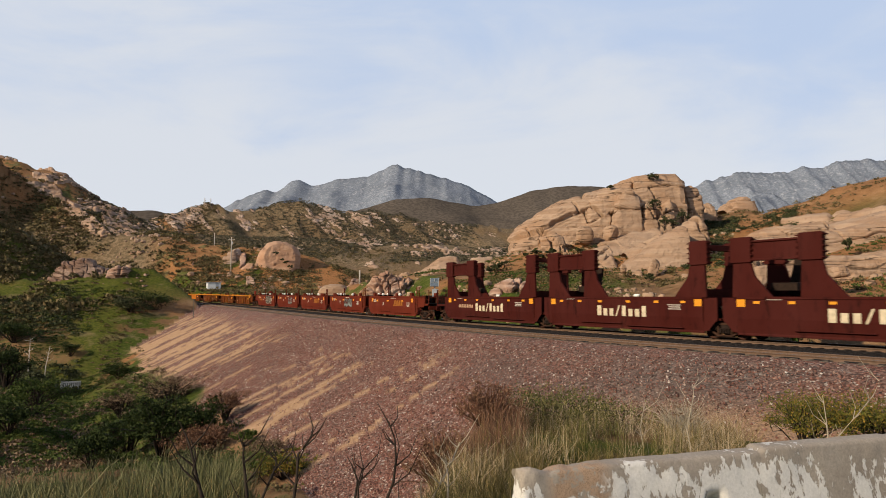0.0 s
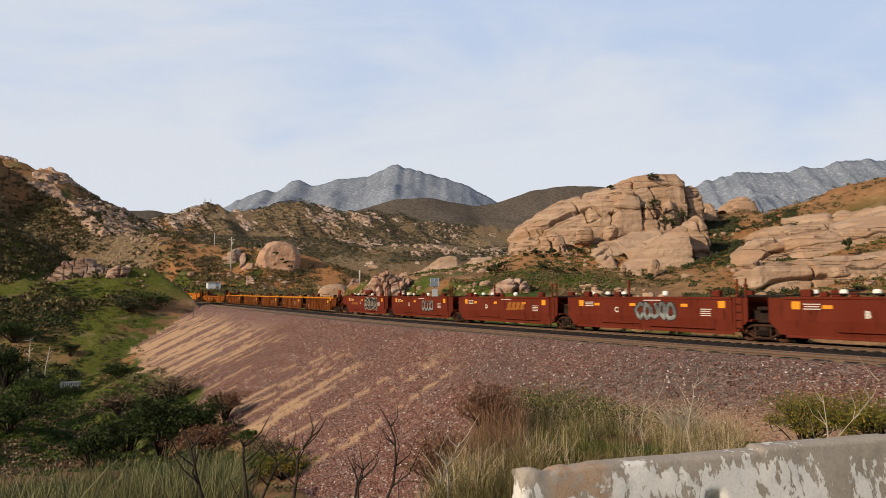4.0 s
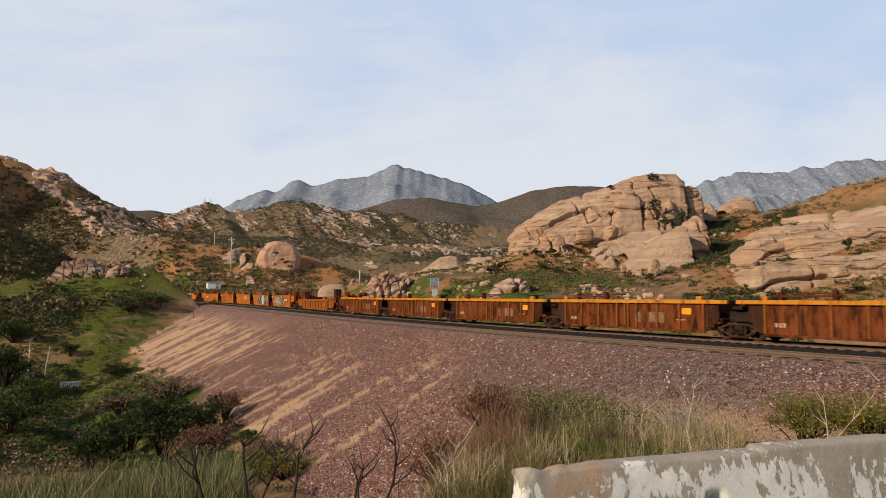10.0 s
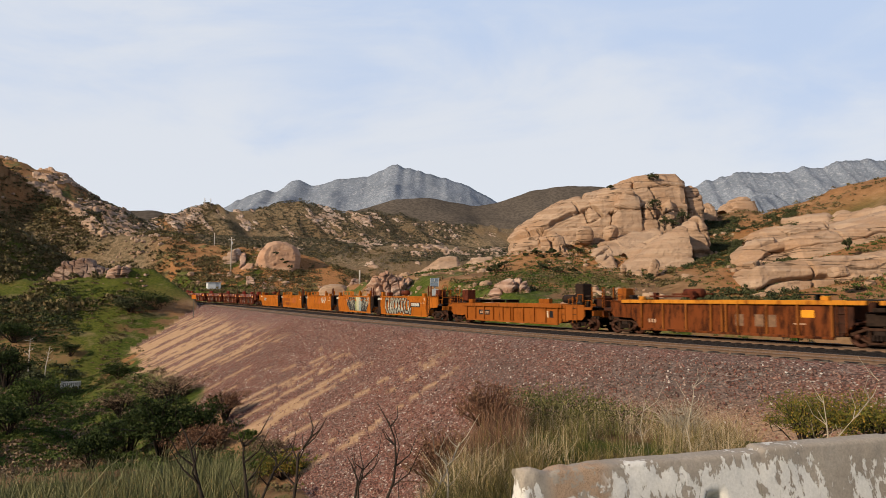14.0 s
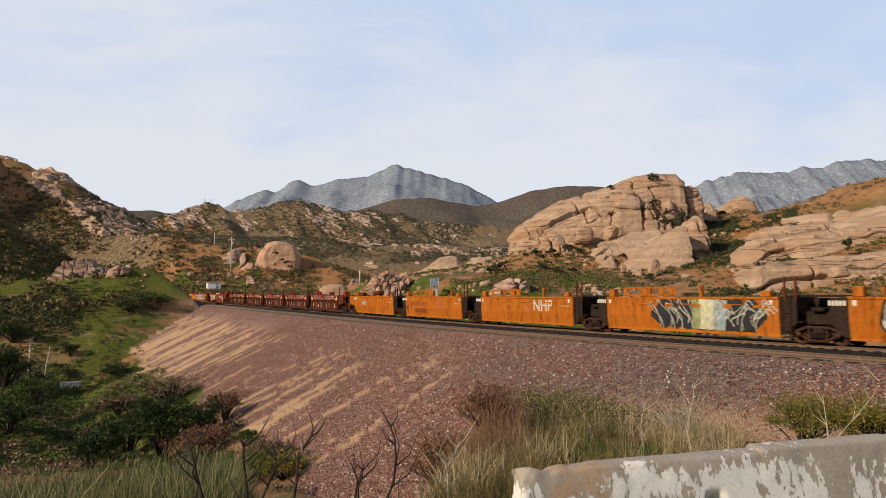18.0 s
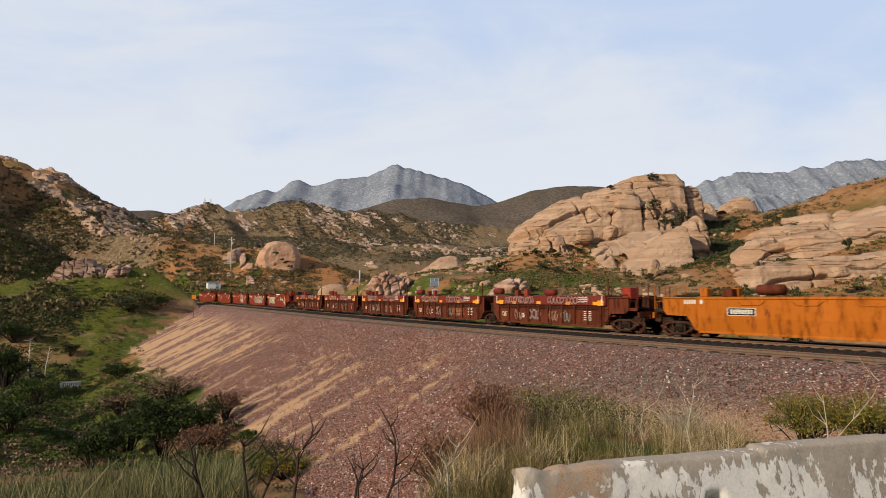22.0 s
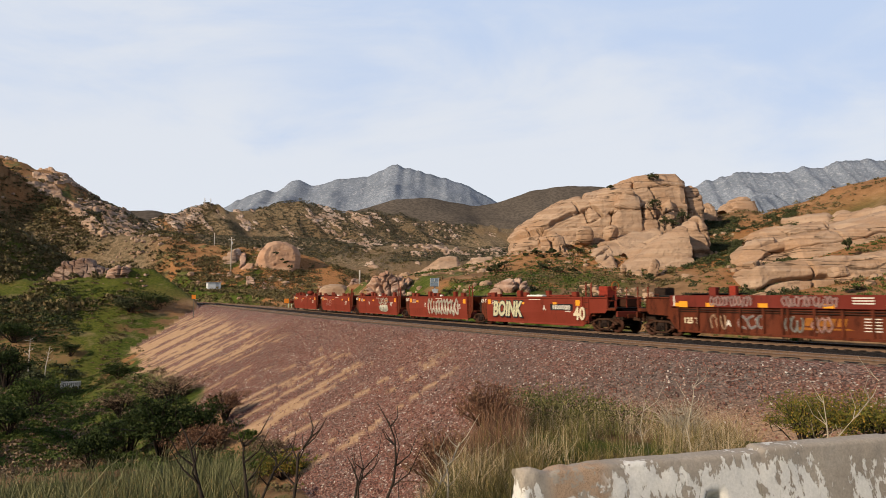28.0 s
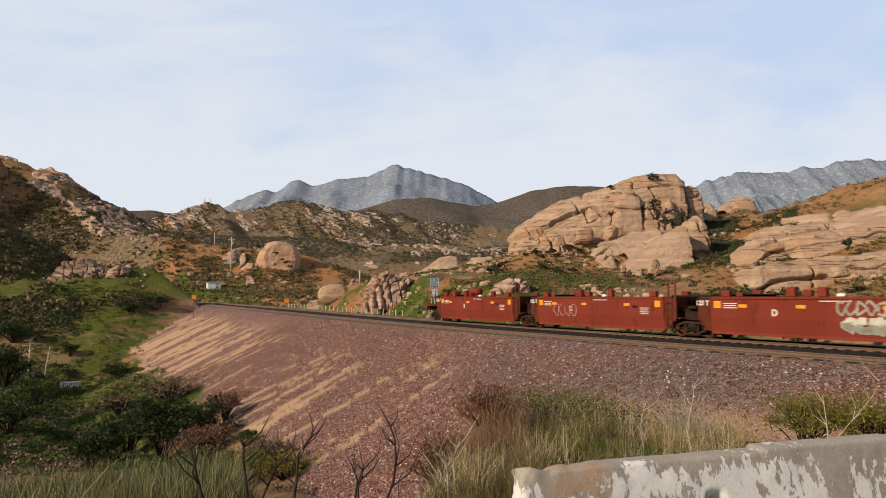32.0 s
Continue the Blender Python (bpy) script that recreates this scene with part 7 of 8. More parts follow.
grass_field("verge_grass", "sparse weeds along the front of the barrier", 420, sector(15, 34, 3.05, 3.6, -0.1, 0.4, 77), (0.62, 0.98), 0.3, 0.007, M_FLOWER, 87)

grass_field("reddish_weeds", "dense dry reddish-brown weed stems above the bank", 4200, sector(-4, 6.5, 7.6, 10.2, -0.25, 0.8, 78), (0.22, 0.56), 0.7, 0.007, M_REDDRY, 88)
shrub("dry_shrub", 0.05, 9.0, 1.15, 1.0, 2600, 0.018, M_REDDRY, M_REDTWIG, "dead reddish-brown shrub above the ballast bank", 91, 60)
shrub("dry_shrub", 0.62, 9.4, 0.9, 0.85, 2400, 0.016, M_REDDRY, M_REDTWIG, "dry grey-brown shrub beside tall grass", 92, 50)
shrub("grey_shrub", 3.1, 9.2, 0.7, 0.6, 300, 0.014, M_DRY, M_PALE_TWIG, "bare grey twiggy shrub among the grass", 93, 44)
shrub("green_shrub", 1.6, 10.2, 1.5, 0.52, 3600, 0.016, M_FEATHER, M_TWIG, "leafy green shrub behind tall grass", 94, 30)
shrub("green_shrub", 2.5, 10.4, 1.5, 0.48, 3200, 0.016, M_FEATHER, M_TWIG, "leafy green shrub behind tall grass", 95, 30)
shrub("flowering_shrub", 4.5, 8.8, 1.2, 0.62, 7560, 0.012, M_FLOWER, M_TWIG, "yellow-green flowering shrub behind the barrier", 96, 30)
shrub("flowering_shrub", 5.5, 8.9, 1.4, 0.80, 9360, 0.012, M_FLOWER, M_TWIG, "yellow-green flowering shrub behind the barrier", 97, 30)
shrub("flowering_shrub", 6.5, 9.0, 1.3, 0.85, 7560, 0.012, M_FLOWER, M_TWIG, "yellow-green flowering shrub behind the barrier", 98, 30)


def stalk(x, y, pts, r, label, material, seed):
    """A bare bent stalk, with side twigs, that stands in the ground at (x, y)."""
    rng = np.random.default_rng(seed)
    z = float(ground_z(x, y)[0])
    thing = tagged(new("dead_stalk"), label, "dead plant", "dead stalks")
    thing.location = (x, y, z - 0.05)
    pts = [np.array(p, float) for p in pts]
    st = [(pts, r, r * 0.35)]
    side = []
    for i in range(1, len(pts)):
        for j in range(2):
            a = rng.uniform(0, 6.28)
            t = rng.uniform(0.1, 0.32)
            o = pts[i] * 0.7 + pts[i - 1] * 0.3
            side.append(([o, o + np.array([0.5 * t * math.cos(a), 0.5 * t * math.sin(a), 0.4 * t]), o + np.array([0.8 * t * math.cos(a + 0.3), 0.8 * t * math.sin(a + 0.3), t])], r * 0.5, r * 0.15))
    part("stem", stems_mesh("stem", st, material, 7), thing)
    for one in side:
        part("side_twig", stems_mesh("side_twig", [one], material, 5), thing)
    return thing


stalk(-1.75, 5.2, ((0, 0, 0), (0.0, 0, 0.54), (-0.05, 0, 0.7), (-0.07, 0, 0.8), (-0.11, 0, 0.95)), 0.018, "dark dead plant stalk with short broken twigs", M_TWIG, 300)
stalk(-1.48, 5.4, ((0, 0, 0), (0.0, 0, 0.56), (-0.02, 0, 0.75), (-0.04, 0, 0.88), (-0.03, 0, 1.0)), 0.016, "dark dead plant stalk with short broken twigs", M_TWIG, 301)
stalk(-1.42, 5.6, ((0, 0, 0), (0.0, 0, 0.69), (0.06, 0, 0.84), (0.1, 0, 0.93), (0.11, 0, 1.01)), 0.013, "dark dead plant stalk with short broken twigs", M_TWIG, 302)
stalk(-1.11, 5.3, ((0, 0, 0), (0.0, 0, 0.86), (0.02, 0, 1.0), (0.03, 0, 1.19), (0.08, 0, 1.25), (0.14, 0, 1.34)), 0.015, "dark dead plant stalk with short broken twigs", M_TWIG, 303)
stalk(-0.68, 5.5, ((0, 0, 0), (0.0, 0, 0.86), (0.02, 0, 1.01), (-0.01, 0, 1.09)), 0.013, "dark dead plant stalk with short broken twigs", M_TWIG, 304)
stalk(-0.66, 5.55, ((0, 0, 0), (0.0, 0, 0.97), (0.03, 0, 1.04), (0.04, 0, 1.12)), 0.01, "dark dead plant stalk with short broken twigs", M_TWIG, 305)
stalk(-0.44, 5.6, ((0, 0, 0), (0.0, 0, 0.7), (0.05, 0, 0.83), (0.07, 0, 1.0), (0.06, 0, 1.16), (0.01, 0, 1.3)), 0.014, "dark dead plant stalk with short broken twigs", M_TWIG, 306)
stalk(-0.10, 6.0, ((0, 0, 0), (0.0, 0, 0.16), (0.11, 0, 0.35), (0.18, 0, 0.49), (0.24, 0, 0.64)), 0.012, "pale dry plant stalk leaning over the bank", M_PALE_TWIG, 307)
stalk(0.04, 6.0, ((0, 0, 0), (0.0, 0, 0.38), (-0.02, 0, 0.46), (-0.1, 0, 0.56)), 0.01, "pale dry plant stalk leaning over the bank", M_PALE_TWIG, 308)
stalk(2.79, 8.0, ((0, 0, 0), (0.0, 0, 0.21), (-0.04, 0, 0.4), (0.05, 0, 0.77), (0.04, 0, 0.9)), 0.01, "pale dry plant stalk leaning over the bank", M_PALE_TWIG, 309)
stalk(4.07, 7.5, ((0, 0, 0), (0.0, 0, 0.45), (-0.01, 0, 0.6), (-0.04, 0, 0.87)), 0.01, "pale dry plant stalk leaning over the bank", M_PALE_TWIG, 310)
stalk(4.19, 7.5, ((0, 0, 0), (0.0, 0, 0.45), (0.22, 0, 0.69), (0.38, 0, 0.87), (0.48, 0, 1.08)), 0.01, "pale dry plant stalk leaning over the bank", M_PALE_TWIG, 311)
stalk(2.44, 8.6, ((0, 0, 0), (0.0, 0, 0.01), (-0.05, 0, 0.28), (0.01, 0, 0.58)), 0.01, "pale dry plant stalk leaning over the bank", M_PALE_TWIG, 312)
shrub("gully_bush", -22.1, 49.8, 4.0, 3.4, 5200, 0.08, M_DARKBUSH, M_TWIG, "dense dark green shrub in the gully", 413, 22)
shrub("gully_bush", -18.3, 46.1, 4.4, 4.2, 7000, 0.08, M_DARKBUSH, M_TWIG, "dense dark green shrub in the gully", 414, 22)
shrub("gully_bush", -16.0, 46.3, 3.6, 3.0, 5600, 0.08, M_DARKBUSH, M_TWIG, "dense dark green shrub in the gully", 415, 22)
shrub("gully_bush", -21.9, 44.2, 3.0, 2.2, 4200, 0.08, M_DARKBUSH, M_TWIG, "dense dark green shrub in the gully", 416, 22)
shrub("gully_bush", -41.6, 71.9, 5.2, 3.9, 4200, 0.1, M_BUSH_GREEN, M_TWIG, "leafy green shrub in the gully", 417, 22)
shrub("gully_bush", -37.9, 61.9, 3.4, 2.6, 4200, 0.1, M_DARKBUSH, M_TWIG, "dense dark green shrub in the gully", 418, 22)
shrub("gully_bush", -43.3, 94.2, 3.4, 2.3, 2200, 0.1, M_DARKBUSH, M_TWIG, "round dark shrub on the grassy slope", 419, 22)
shrub("gully_bush", -62.6, 118.3, 3.4, 2.3, 1600, 0.1, M_DARKBUSH, M_TWIG, "round dark shrub on the grassy slope", 420, 22)
shrub("gully_bush", -74.5, 122.0, 7.0, 3.6, 3600, 0.14, M_DARKBUSH, M_TWIG, "dark shrub thicket below the hill", 421, 22)
shrub("gully_bush", -57.2, 92.3, 6.0, 6.0, 3600, 0.14, M_DARKBUSH, M_TWIG, "dark shrub thicket below the hill", 422, 22)
shrub("gully_bush", -60.8, 136.1, 6.6, 2.8, 2200, 0.14, M_BUSH, M_TWIG, "grey-green shrub on the spur", 423, 22)
shrub("gully_bush", -57.1, 139.0, 10.1, 3.0, 2600, 0.14, M_DARKBUSH, M_TWIG, "dark shrub beside the tan bank", 424, 22)
shrub("dry_brush_mound", -14.7, 44.0, 3.7, 1.8, 5200, 0.06, M_REDDRY, M_TWIG, "domed reddish-brown dry shrub in the gully", 425, 40)
shrub("dry_brush_mound", -15.2, 49.5, 2.8, 2.2, 2600, 0.06, M_REDDRY, M_TWIG, "reddish-brown dry shrub below the bank", 426, 30)
shrub("dry_brush_mound", -24.7, 63.9, 5.7, 2.8, 2600, 0.07, M_DRY, M_TWIG, "thin brown shrub on the gully side", 427, 40)
shrub("dry_brush_mound", -30.4, 66.9, 3.8, 2.7, 1600, 0.07, M_DRY, M_TWIG, "thin brown shrub on the gully side", 428, 40)
shrub("green_shrub", -11.6, 42.2, 1.5, 0.9, 1600, 0.06, M_BUSH_GREEN, M_TWIG, "small bright green shrub at the bank foot", 429, 22)
shrub("dry_brush_mound", -9.5, 38.0, 2.2, 1.3, 2600, 0.05, M_DRY, M_TWIG, "low brown shrub at the bank foot", 430, 30)
shrub("green_shrub", -7.8, 34.8, 2.5, 1.2, 3600, 0.05, M_FLOWER, M_TWIG, "low yellow-green shrub at the bank foot", 431, 26)
shrub("green_shrub", -10.3, 35.7, 3.2, 1.4, 3600, 0.05, M_BUSH_GREEN, M_TWIG, "low green shrub at the bank foot", 432, 26)
shrub("green_shrub", -12.3, 35.0, 2.8, 1.4, 3000, 0.05, M_BUSH, M_TWIG, "grey-green shrub on the shelf", 433, 26)

shrub("slope_shrub", 14.0, 103, 1.7, 1.0, 900, 0.09, M_BUSH, M_TWIG, "small round dark shrub in orange soil", 500, 10)
shrub("slope_shrub", 16.0, 103, 1.6, 0.9, 900, 0.09, M_BUSH, M_TWIG, "small round dark shrub in orange soil", 501, 10)
shrub("slope_shrub", 16.6, 102, 1.0, 0.7, 900, 0.09, M_BUSH, M_TWIG, "small round dark shrub in orange soil", 502, 10)
shrub("slope_shrub", 14.4, 102, 0.8, 0.5, 900, 0.09, M_BUSH, M_TWIG, "small round dark shrub in orange soil", 503, 10)
shrub("slope_shrub", 18.1, 108, 1.3, 1.0, 900, 0.09, M_BUSH, M_TWIG, "small round dark shrub in orange soil", 504, 10)
shrub("slope_shrub", 20.6, 104, 1.3, 1.1, 900, 0.09, M_BUSH, M_TWIG, "small round dark shrub in orange soil", 505, 10)
shrub("slope_shrub", 23.1, 106, 1.0, 0.9, 900, 0.09, M_BUSH, M_TWIG, "small round dark shrub in orange soil", 506, 10)
shrub("slope_shrub", 12.3, 104, 0.8, 0.5, 900, 0.09, M_BUSH, M_TWIG, "small round dark shrub in orange soil", 507, 10)
shrub("slope_shrub", 8.7, 99, 1.2, 0.8, 900, 0.09, M_BUSH, M_TWIG, "small round dark shrub in orange soil", 508, 10)
shrub("slope_shrub", 6.4, 94, 1.3, 1.0, 900, 0.09, M_BUSH, M_TWIG, "small round dark shrub in orange soil", 509, 10)
shrub("slope_shrub", 7.6, 96, 1.4, 1.0, 900, 0.09, M_BUSH, M_TWIG, "small round dark shrub in orange soil", 510, 10)
shrub("slope_shrub", 7.1, 97, 1.0, 0.8, 900, 0.09, M_BUSH, M_TWIG, "small round dark shrub in orange soil", 511, 10)
shrub("slope_shrub", 24.9, 84, 1.3, 1.0, 900, 0.09, M_BUSH, M_TWIG, "small round dark shrub in orange soil", 512, 10)
shrub("slope_shrub", 13.7, 95, 2.0, 0.8, 900, 0.09, M_BUSH, M_TWIG, "small round dark shrub in orange soil", 513, 10)
shrub("slope_shrub", 15.0, 92, 2.2, 0.8, 900, 0.09, M_BUSH, M_TWIG, "small round dark shrub in orange soil", 514, 10)
shrub("slope_shrub", 17.3, 93, 1.2, 0.7, 900, 0.09, M_BUSH, M_TWIG, "small round dark shrub in orange soil", 515, 10)
shrub("ledge_shrub", 34.0, 112, 2.0, 1.1, 1100, 0.08, M_BUSH, M_TWIG, "grey-green shrub rooted in a rock ledge", 516, 12, at_z=21.0)
shrub("ledge_shrub", 27.3, 113, 1.0, 0.6, 1100, 0.08, M_BUSH, M_TWIG, "grey-green shrub rooted in a rock ledge", 517, 12, at_z=19.8)
shrub("ledge_shrub", 33.1, 109, 2.2, 1.6, 1100, 0.08, M_BUSH, M_TWIG, "grey-green shrub rooted in a rock ledge", 518, 12, at_z=15.8)
shrub("ledge_shrub", 34.1, 107, 1.8, 2.2, 1100, 0.08, M_BUSH, M_TWIG, "grey-green shrub rooted in a rock ledge", 519, 12, at_z=12.4)
shrub("ledge_shrub", 35.3, 106.5, 1.8, 2.0, 1100, 0.08, M_BUSH, M_TWIG, "grey-green shrub rooted in a rock ledge", 520, 12, at_z=12.4)
shrub("ledge_shrub", 37.4, 108, 2.4, 2.2, 1100, 0.08, M_BUSH, M_TWIG, "grey-green shrub rooted in a rock ledge", 521, 12, at_z=13.6)
shrub("ledge_shrub", 44.2, 76, 1.1, 1.2, 1100, 0.08, M_BUSH, M_TWIG, "grey-green shrub rooted in a rock ledge", 522, 12, at_z=7.4)

shrub("ledge_shrub", -50.6, 211.5, 1.6, 1.2, 500, 0.14, M_BUSH, M_TWIG, "dark shrub in a hollow of the dome", 560, 8, at_z=14.8)
shrub("ledge_shrub", -47.5, 211, 1.8, 1.2, 500, 0.14, M_BUSH, M_TWIG, "dark shrub in a hollow of the dome", 561, 8, at_z=12.0)
shrub("ledge_shrub", -46.2, 210.5, 1.6, 1.2, 500, 0.14, M_BUSH, M_TWIG, "dark shrub in a hollow of the dome", 562, 8, at_z=10.6)
shrub("ledge_shrub", -48.7, 211.5, 0.9, 0.7, 500, 0.14, M_BUSH, M_TWIG, "dark shrub in a hollow of the dome", 563, 8, at_z=13.1)
shrub("ledge_shrub", -56.3, 214, 1.4, 1.2, 500, 0.14, M_BUSH, M_TWIG, "dark shrub in a hollow of the dome", 564, 8, at_z=17.0)

# ---- concrete barrier ----
def barrier_material():
    m, n, l, b = nodes_of("weathered_barrier", 0.9)
    b.inputs["Specular IOR Level"].default_value = 0.2
    vec = coords(n)
    mp = n.new("ShaderNodeMapping")
    mp.inputs["Scale"].default_value = (1.0, 1.0, 0.45)
    l.new(vec, mp.inputs["Vector"])
    big = noise_node(n, l, 1.3, 4, 0.6, vec)
    peel = noise_node(n, l, 13.0, 9, 0.70, mp.outputs[0])
    fine = noise_node(n, l, 60, 5, 0.7, vec)
    grit = noise_node(n, l, 160, vec=vec, kind="ShaderNodeTexVoronoi")
    conc = ramp(n, l, fine.outputs["Fac"], [(0.3, (0.25, 0.215, 0.18)), (0.7, (0.38, 0.335, 0.28))])
    conc = mix(n, l, span(n, l, big.outputs["Fac"], 0.35, 0.7, 0, 0.5), conc, (0.20, 0.16, 0.125))
    white = ramp(n, l, fine.outputs["Fac"], [(0.3, (0.53, 0.51, 0.475)), (0.7, (0.68, 0.655, 0.615))])
    s = n.new("ShaderNodeMath")
    s.operation = "ADD"
    l.new(peel.outputs["Fac"], s.inputs[0])
    l.new(span(n, l, big.outputs["Fac"], 0.3, 0.7, -0.12, 0.12), s.inputs[1])
    sep = n.new("ShaderNodeSeparateXYZ")
    l.new(vec, sep.inputs[0])
    topz = span(n, l, sep.outputs["Z"], 0.66, 0.80, 0.0, -0.14)
    s2 = n.new("ShaderNodeMath")
    s2.operation = "ADD"
    l.new(s.outputs[0], s2.inputs[0])
    l.new(topz, s2.inputs[1])
    worn = n.new("ShaderNodeMath")
    worn.operation = "ADD"
    l.new(span(n, l, sep.outputs["X"], 0.30, 0.62, -0.10, 0.035), worn.inputs[0])
    l.new(span(n, l, sep.outputs["X"], 1.75, 2.1, 0.0, -0.13), worn.inputs[1])
    s3 = n.new("ShaderNodeMath")
    s3.operation = "ADD"
    l.new(s2.outputs[0], s3.inputs[0])
    l.new(worn.outputs[0], s3.inputs[1])
    tip = n.new("ShaderNodeMath")
    tip.operation = "ADD"
    l.new(s3.outputs[0], tip.inputs[0])
    l.new(span(n, l, sep.outputs["X"], 0.03, 0.12, 0.10, 0.0), tip.inputs[1])
    f = span(n, l, tip.outputs[0], 0.455, 0.475)
    c = mix(n, l, f, conc, white)
    chip = noise_node(n, l, 5.0, 6, 0.7, vec)
    spot = times(n, l, span(n, l, sep.outputs["X"], 0.10, 0.20), span(n, l, sep.outputs["X"], 0.42, 0.55, 1.0, 0.0))
    cf = times(n, l, span(n, l, chip.outputs["Fac"], 0.44, 0.48), times(n, l, spot, span(n, l, sep.outputs["Z"], 0.55, 0.64)))
    chipc = ramp(n, l, grit.outputs["Distance"], [(0.1, (0.14, 0.09, 0.055)), (0.5, (0.36, 0.25, 0.17))])
    c = mix(n, l, cf, c, chipc)
    l.new(c, b.inputs["Base Color"])
    h = mix(n, l, 0.5, fine.outputs["Color"], f)
    bump(n, l, b, h, 0.01, 0.7)
    return m


def build_barrier():
    """Sloped-face highway barrier with a chipped end, worn top edge and a lifting slot."""
    L0 = 5.6
    prof = [(0.30, 0.0), (0.30, 0.08), (0.16, 0.33), (0.085, 0.74), (0.07, 0.80), (0.05, 0.81), (-0.05, 0.81), (-0.07, 0.80), (-0.085, 0.74), (-0.16, 0.33), (-0.30, 0.08), (-0.30, 0.0)]
    dense = []
    for (a, b), (c, d) in zip(prof[:-1], prof[1:]):
        k = max(1, int(math.hypot(c - a, d - b) / 0.02))
        dense += [(a + (c - a) * i / k, b + (d - b) * i / k) for i in range(k)]
    dense.append(prof[-1])
    q = np.array(dense)
    xs = np.arange(0, L0, 0.02)
    X, I = np.meshgrid(xs, np.arange(len(q)), indexing="ij")
    Y, Z = -q[I, 0], q[I, 1].copy()
    wear = fbm(X * 6, Z * 6, Y * 6, 4, 0.55, 5)
    edge = smooth(Z, 0.66, 0.80)
    endw = np.exp(-X / 0.12)
    Y = Y * (1 - 0.04 * np.clip(wear, 0, 1) * edge) + 0.004 * wear
    Z = Z - 0.012 * np.clip(wear - 0.35, 0, 1) * edge - 0.05 * endw * edge * (0.5 + wear) - 0.022 * (X < 1.55) * edge
    Xo = X + 0.03 * endw * fbm(Y * 9, Z * 9, 0.0, 3, 0.5, 8)
    slot = np.exp(-(((X - 1.17) / 0.055) ** 4 + ((Z - 0.45) / 0.12) ** 4)) * (Y < 0)
    Y = Y + 0.16 * slot
    v = np.stack([Xo, Y, Z], -1).reshape(-1, 3)
    f = grid_faces(len(xs), len(q))
    n = len(q)
    me = mesh_of("road_barrier", v, f, barrier_material())
    bm = bmesh.new()
    bm.from_mesh(me)
    bm.verts.ensure_lookup_table()
    bm.faces.new([bm.verts[i] for i in range(n)])
    bm.faces.new([bm.verts[len(bm.verts) - n + i] for i in range(n)][::-1])
    bmesh.ops.recalc_face_normals(bm, faces=bm.faces)
    bm.to_mesh(me)
    bm.free()
    ob = new("road_barrier", me)
    ob.matrix_basis = pose(0.40, 3.78, 0.50, 0, 0, 18.2)
    return tagged(ob, "grey concrete road barrier with peeling white paint", "barrier")


build_barrier()

# ---- loose rocks on the slopes ----
def rock_scatter(name, label, n, box, keep, size, material, seed):
    x, y = scatter(n, box, keep, seed)
    rng = np.random.default_rng(seed + 3)
    d, f = cube_sphere(3)
    m = len(x)
    z = ground_z(x, y)
    s = rng.uniform(size[0], size[1], m) * rng.uniform(0.35, 1.0, m)
    sc = np.stack([s * rng.uniform(0.7, 1.6, m), s * rng.uniform(0.7, 1.4, m), s * rng.uniform(0.6, 1.25, m)], -1)
    a = rng.uniform(0, 6.28, m)
    q = np.sign(d) * np.abs(d) ** 0.75
    v = q[None] * (1 + rng.normal(0, 0.13, (m, len(d), 1))) * sc[:, None, :]
    c, sn = np.cos(a)[:, None], np.sin(a)[:, None]
    v = np.stack([v[..., 0] * c - v[..., 1] * sn + x[:, None], v[..., 0] * sn + v[..., 1] * c + y[:, None], v[..., 2] + z[:, None]], -1)
    fs = (f[None] + (np.arange(m) * len(d))[:, None, None]).reshape(-1, 4)
    ob = new(name, mesh_of(name, v.reshape(-1, 3), fs, material))
    return tagged(ob, label, "rocks", kind="stuff")


rock_scatter("ridge_rocks", "pale and pink broken rocks over the middle ridge", 3600, (-28, 9, 300, 470), clumped(0.30, 42, 151), (0.3, 1.3), M_RIB, 161)
rock_scatter("slope_rocks", "scattered pale stones on the slopes behind the line", 4200, (-14, 34, 50, 130), clumped(0.18, 9, 152), (0.1, 0.5), M_SAND, 162)
rock_scatter("left_hill_rocks", "broken pink and tan rocks on the brushy hill", 1100, (-36, -19, 200, 380), clumped(0.30, 26, 153), (0.25, 0.9), M_FACE, 163)
rock_scatter("orange_slope_rocks", "small pale rocks on the orange earth slope", 1500, (-26, -6, 160, 260), clumped(0.25, 20, 154), (0.2, 0.9), M_FACE, 164)


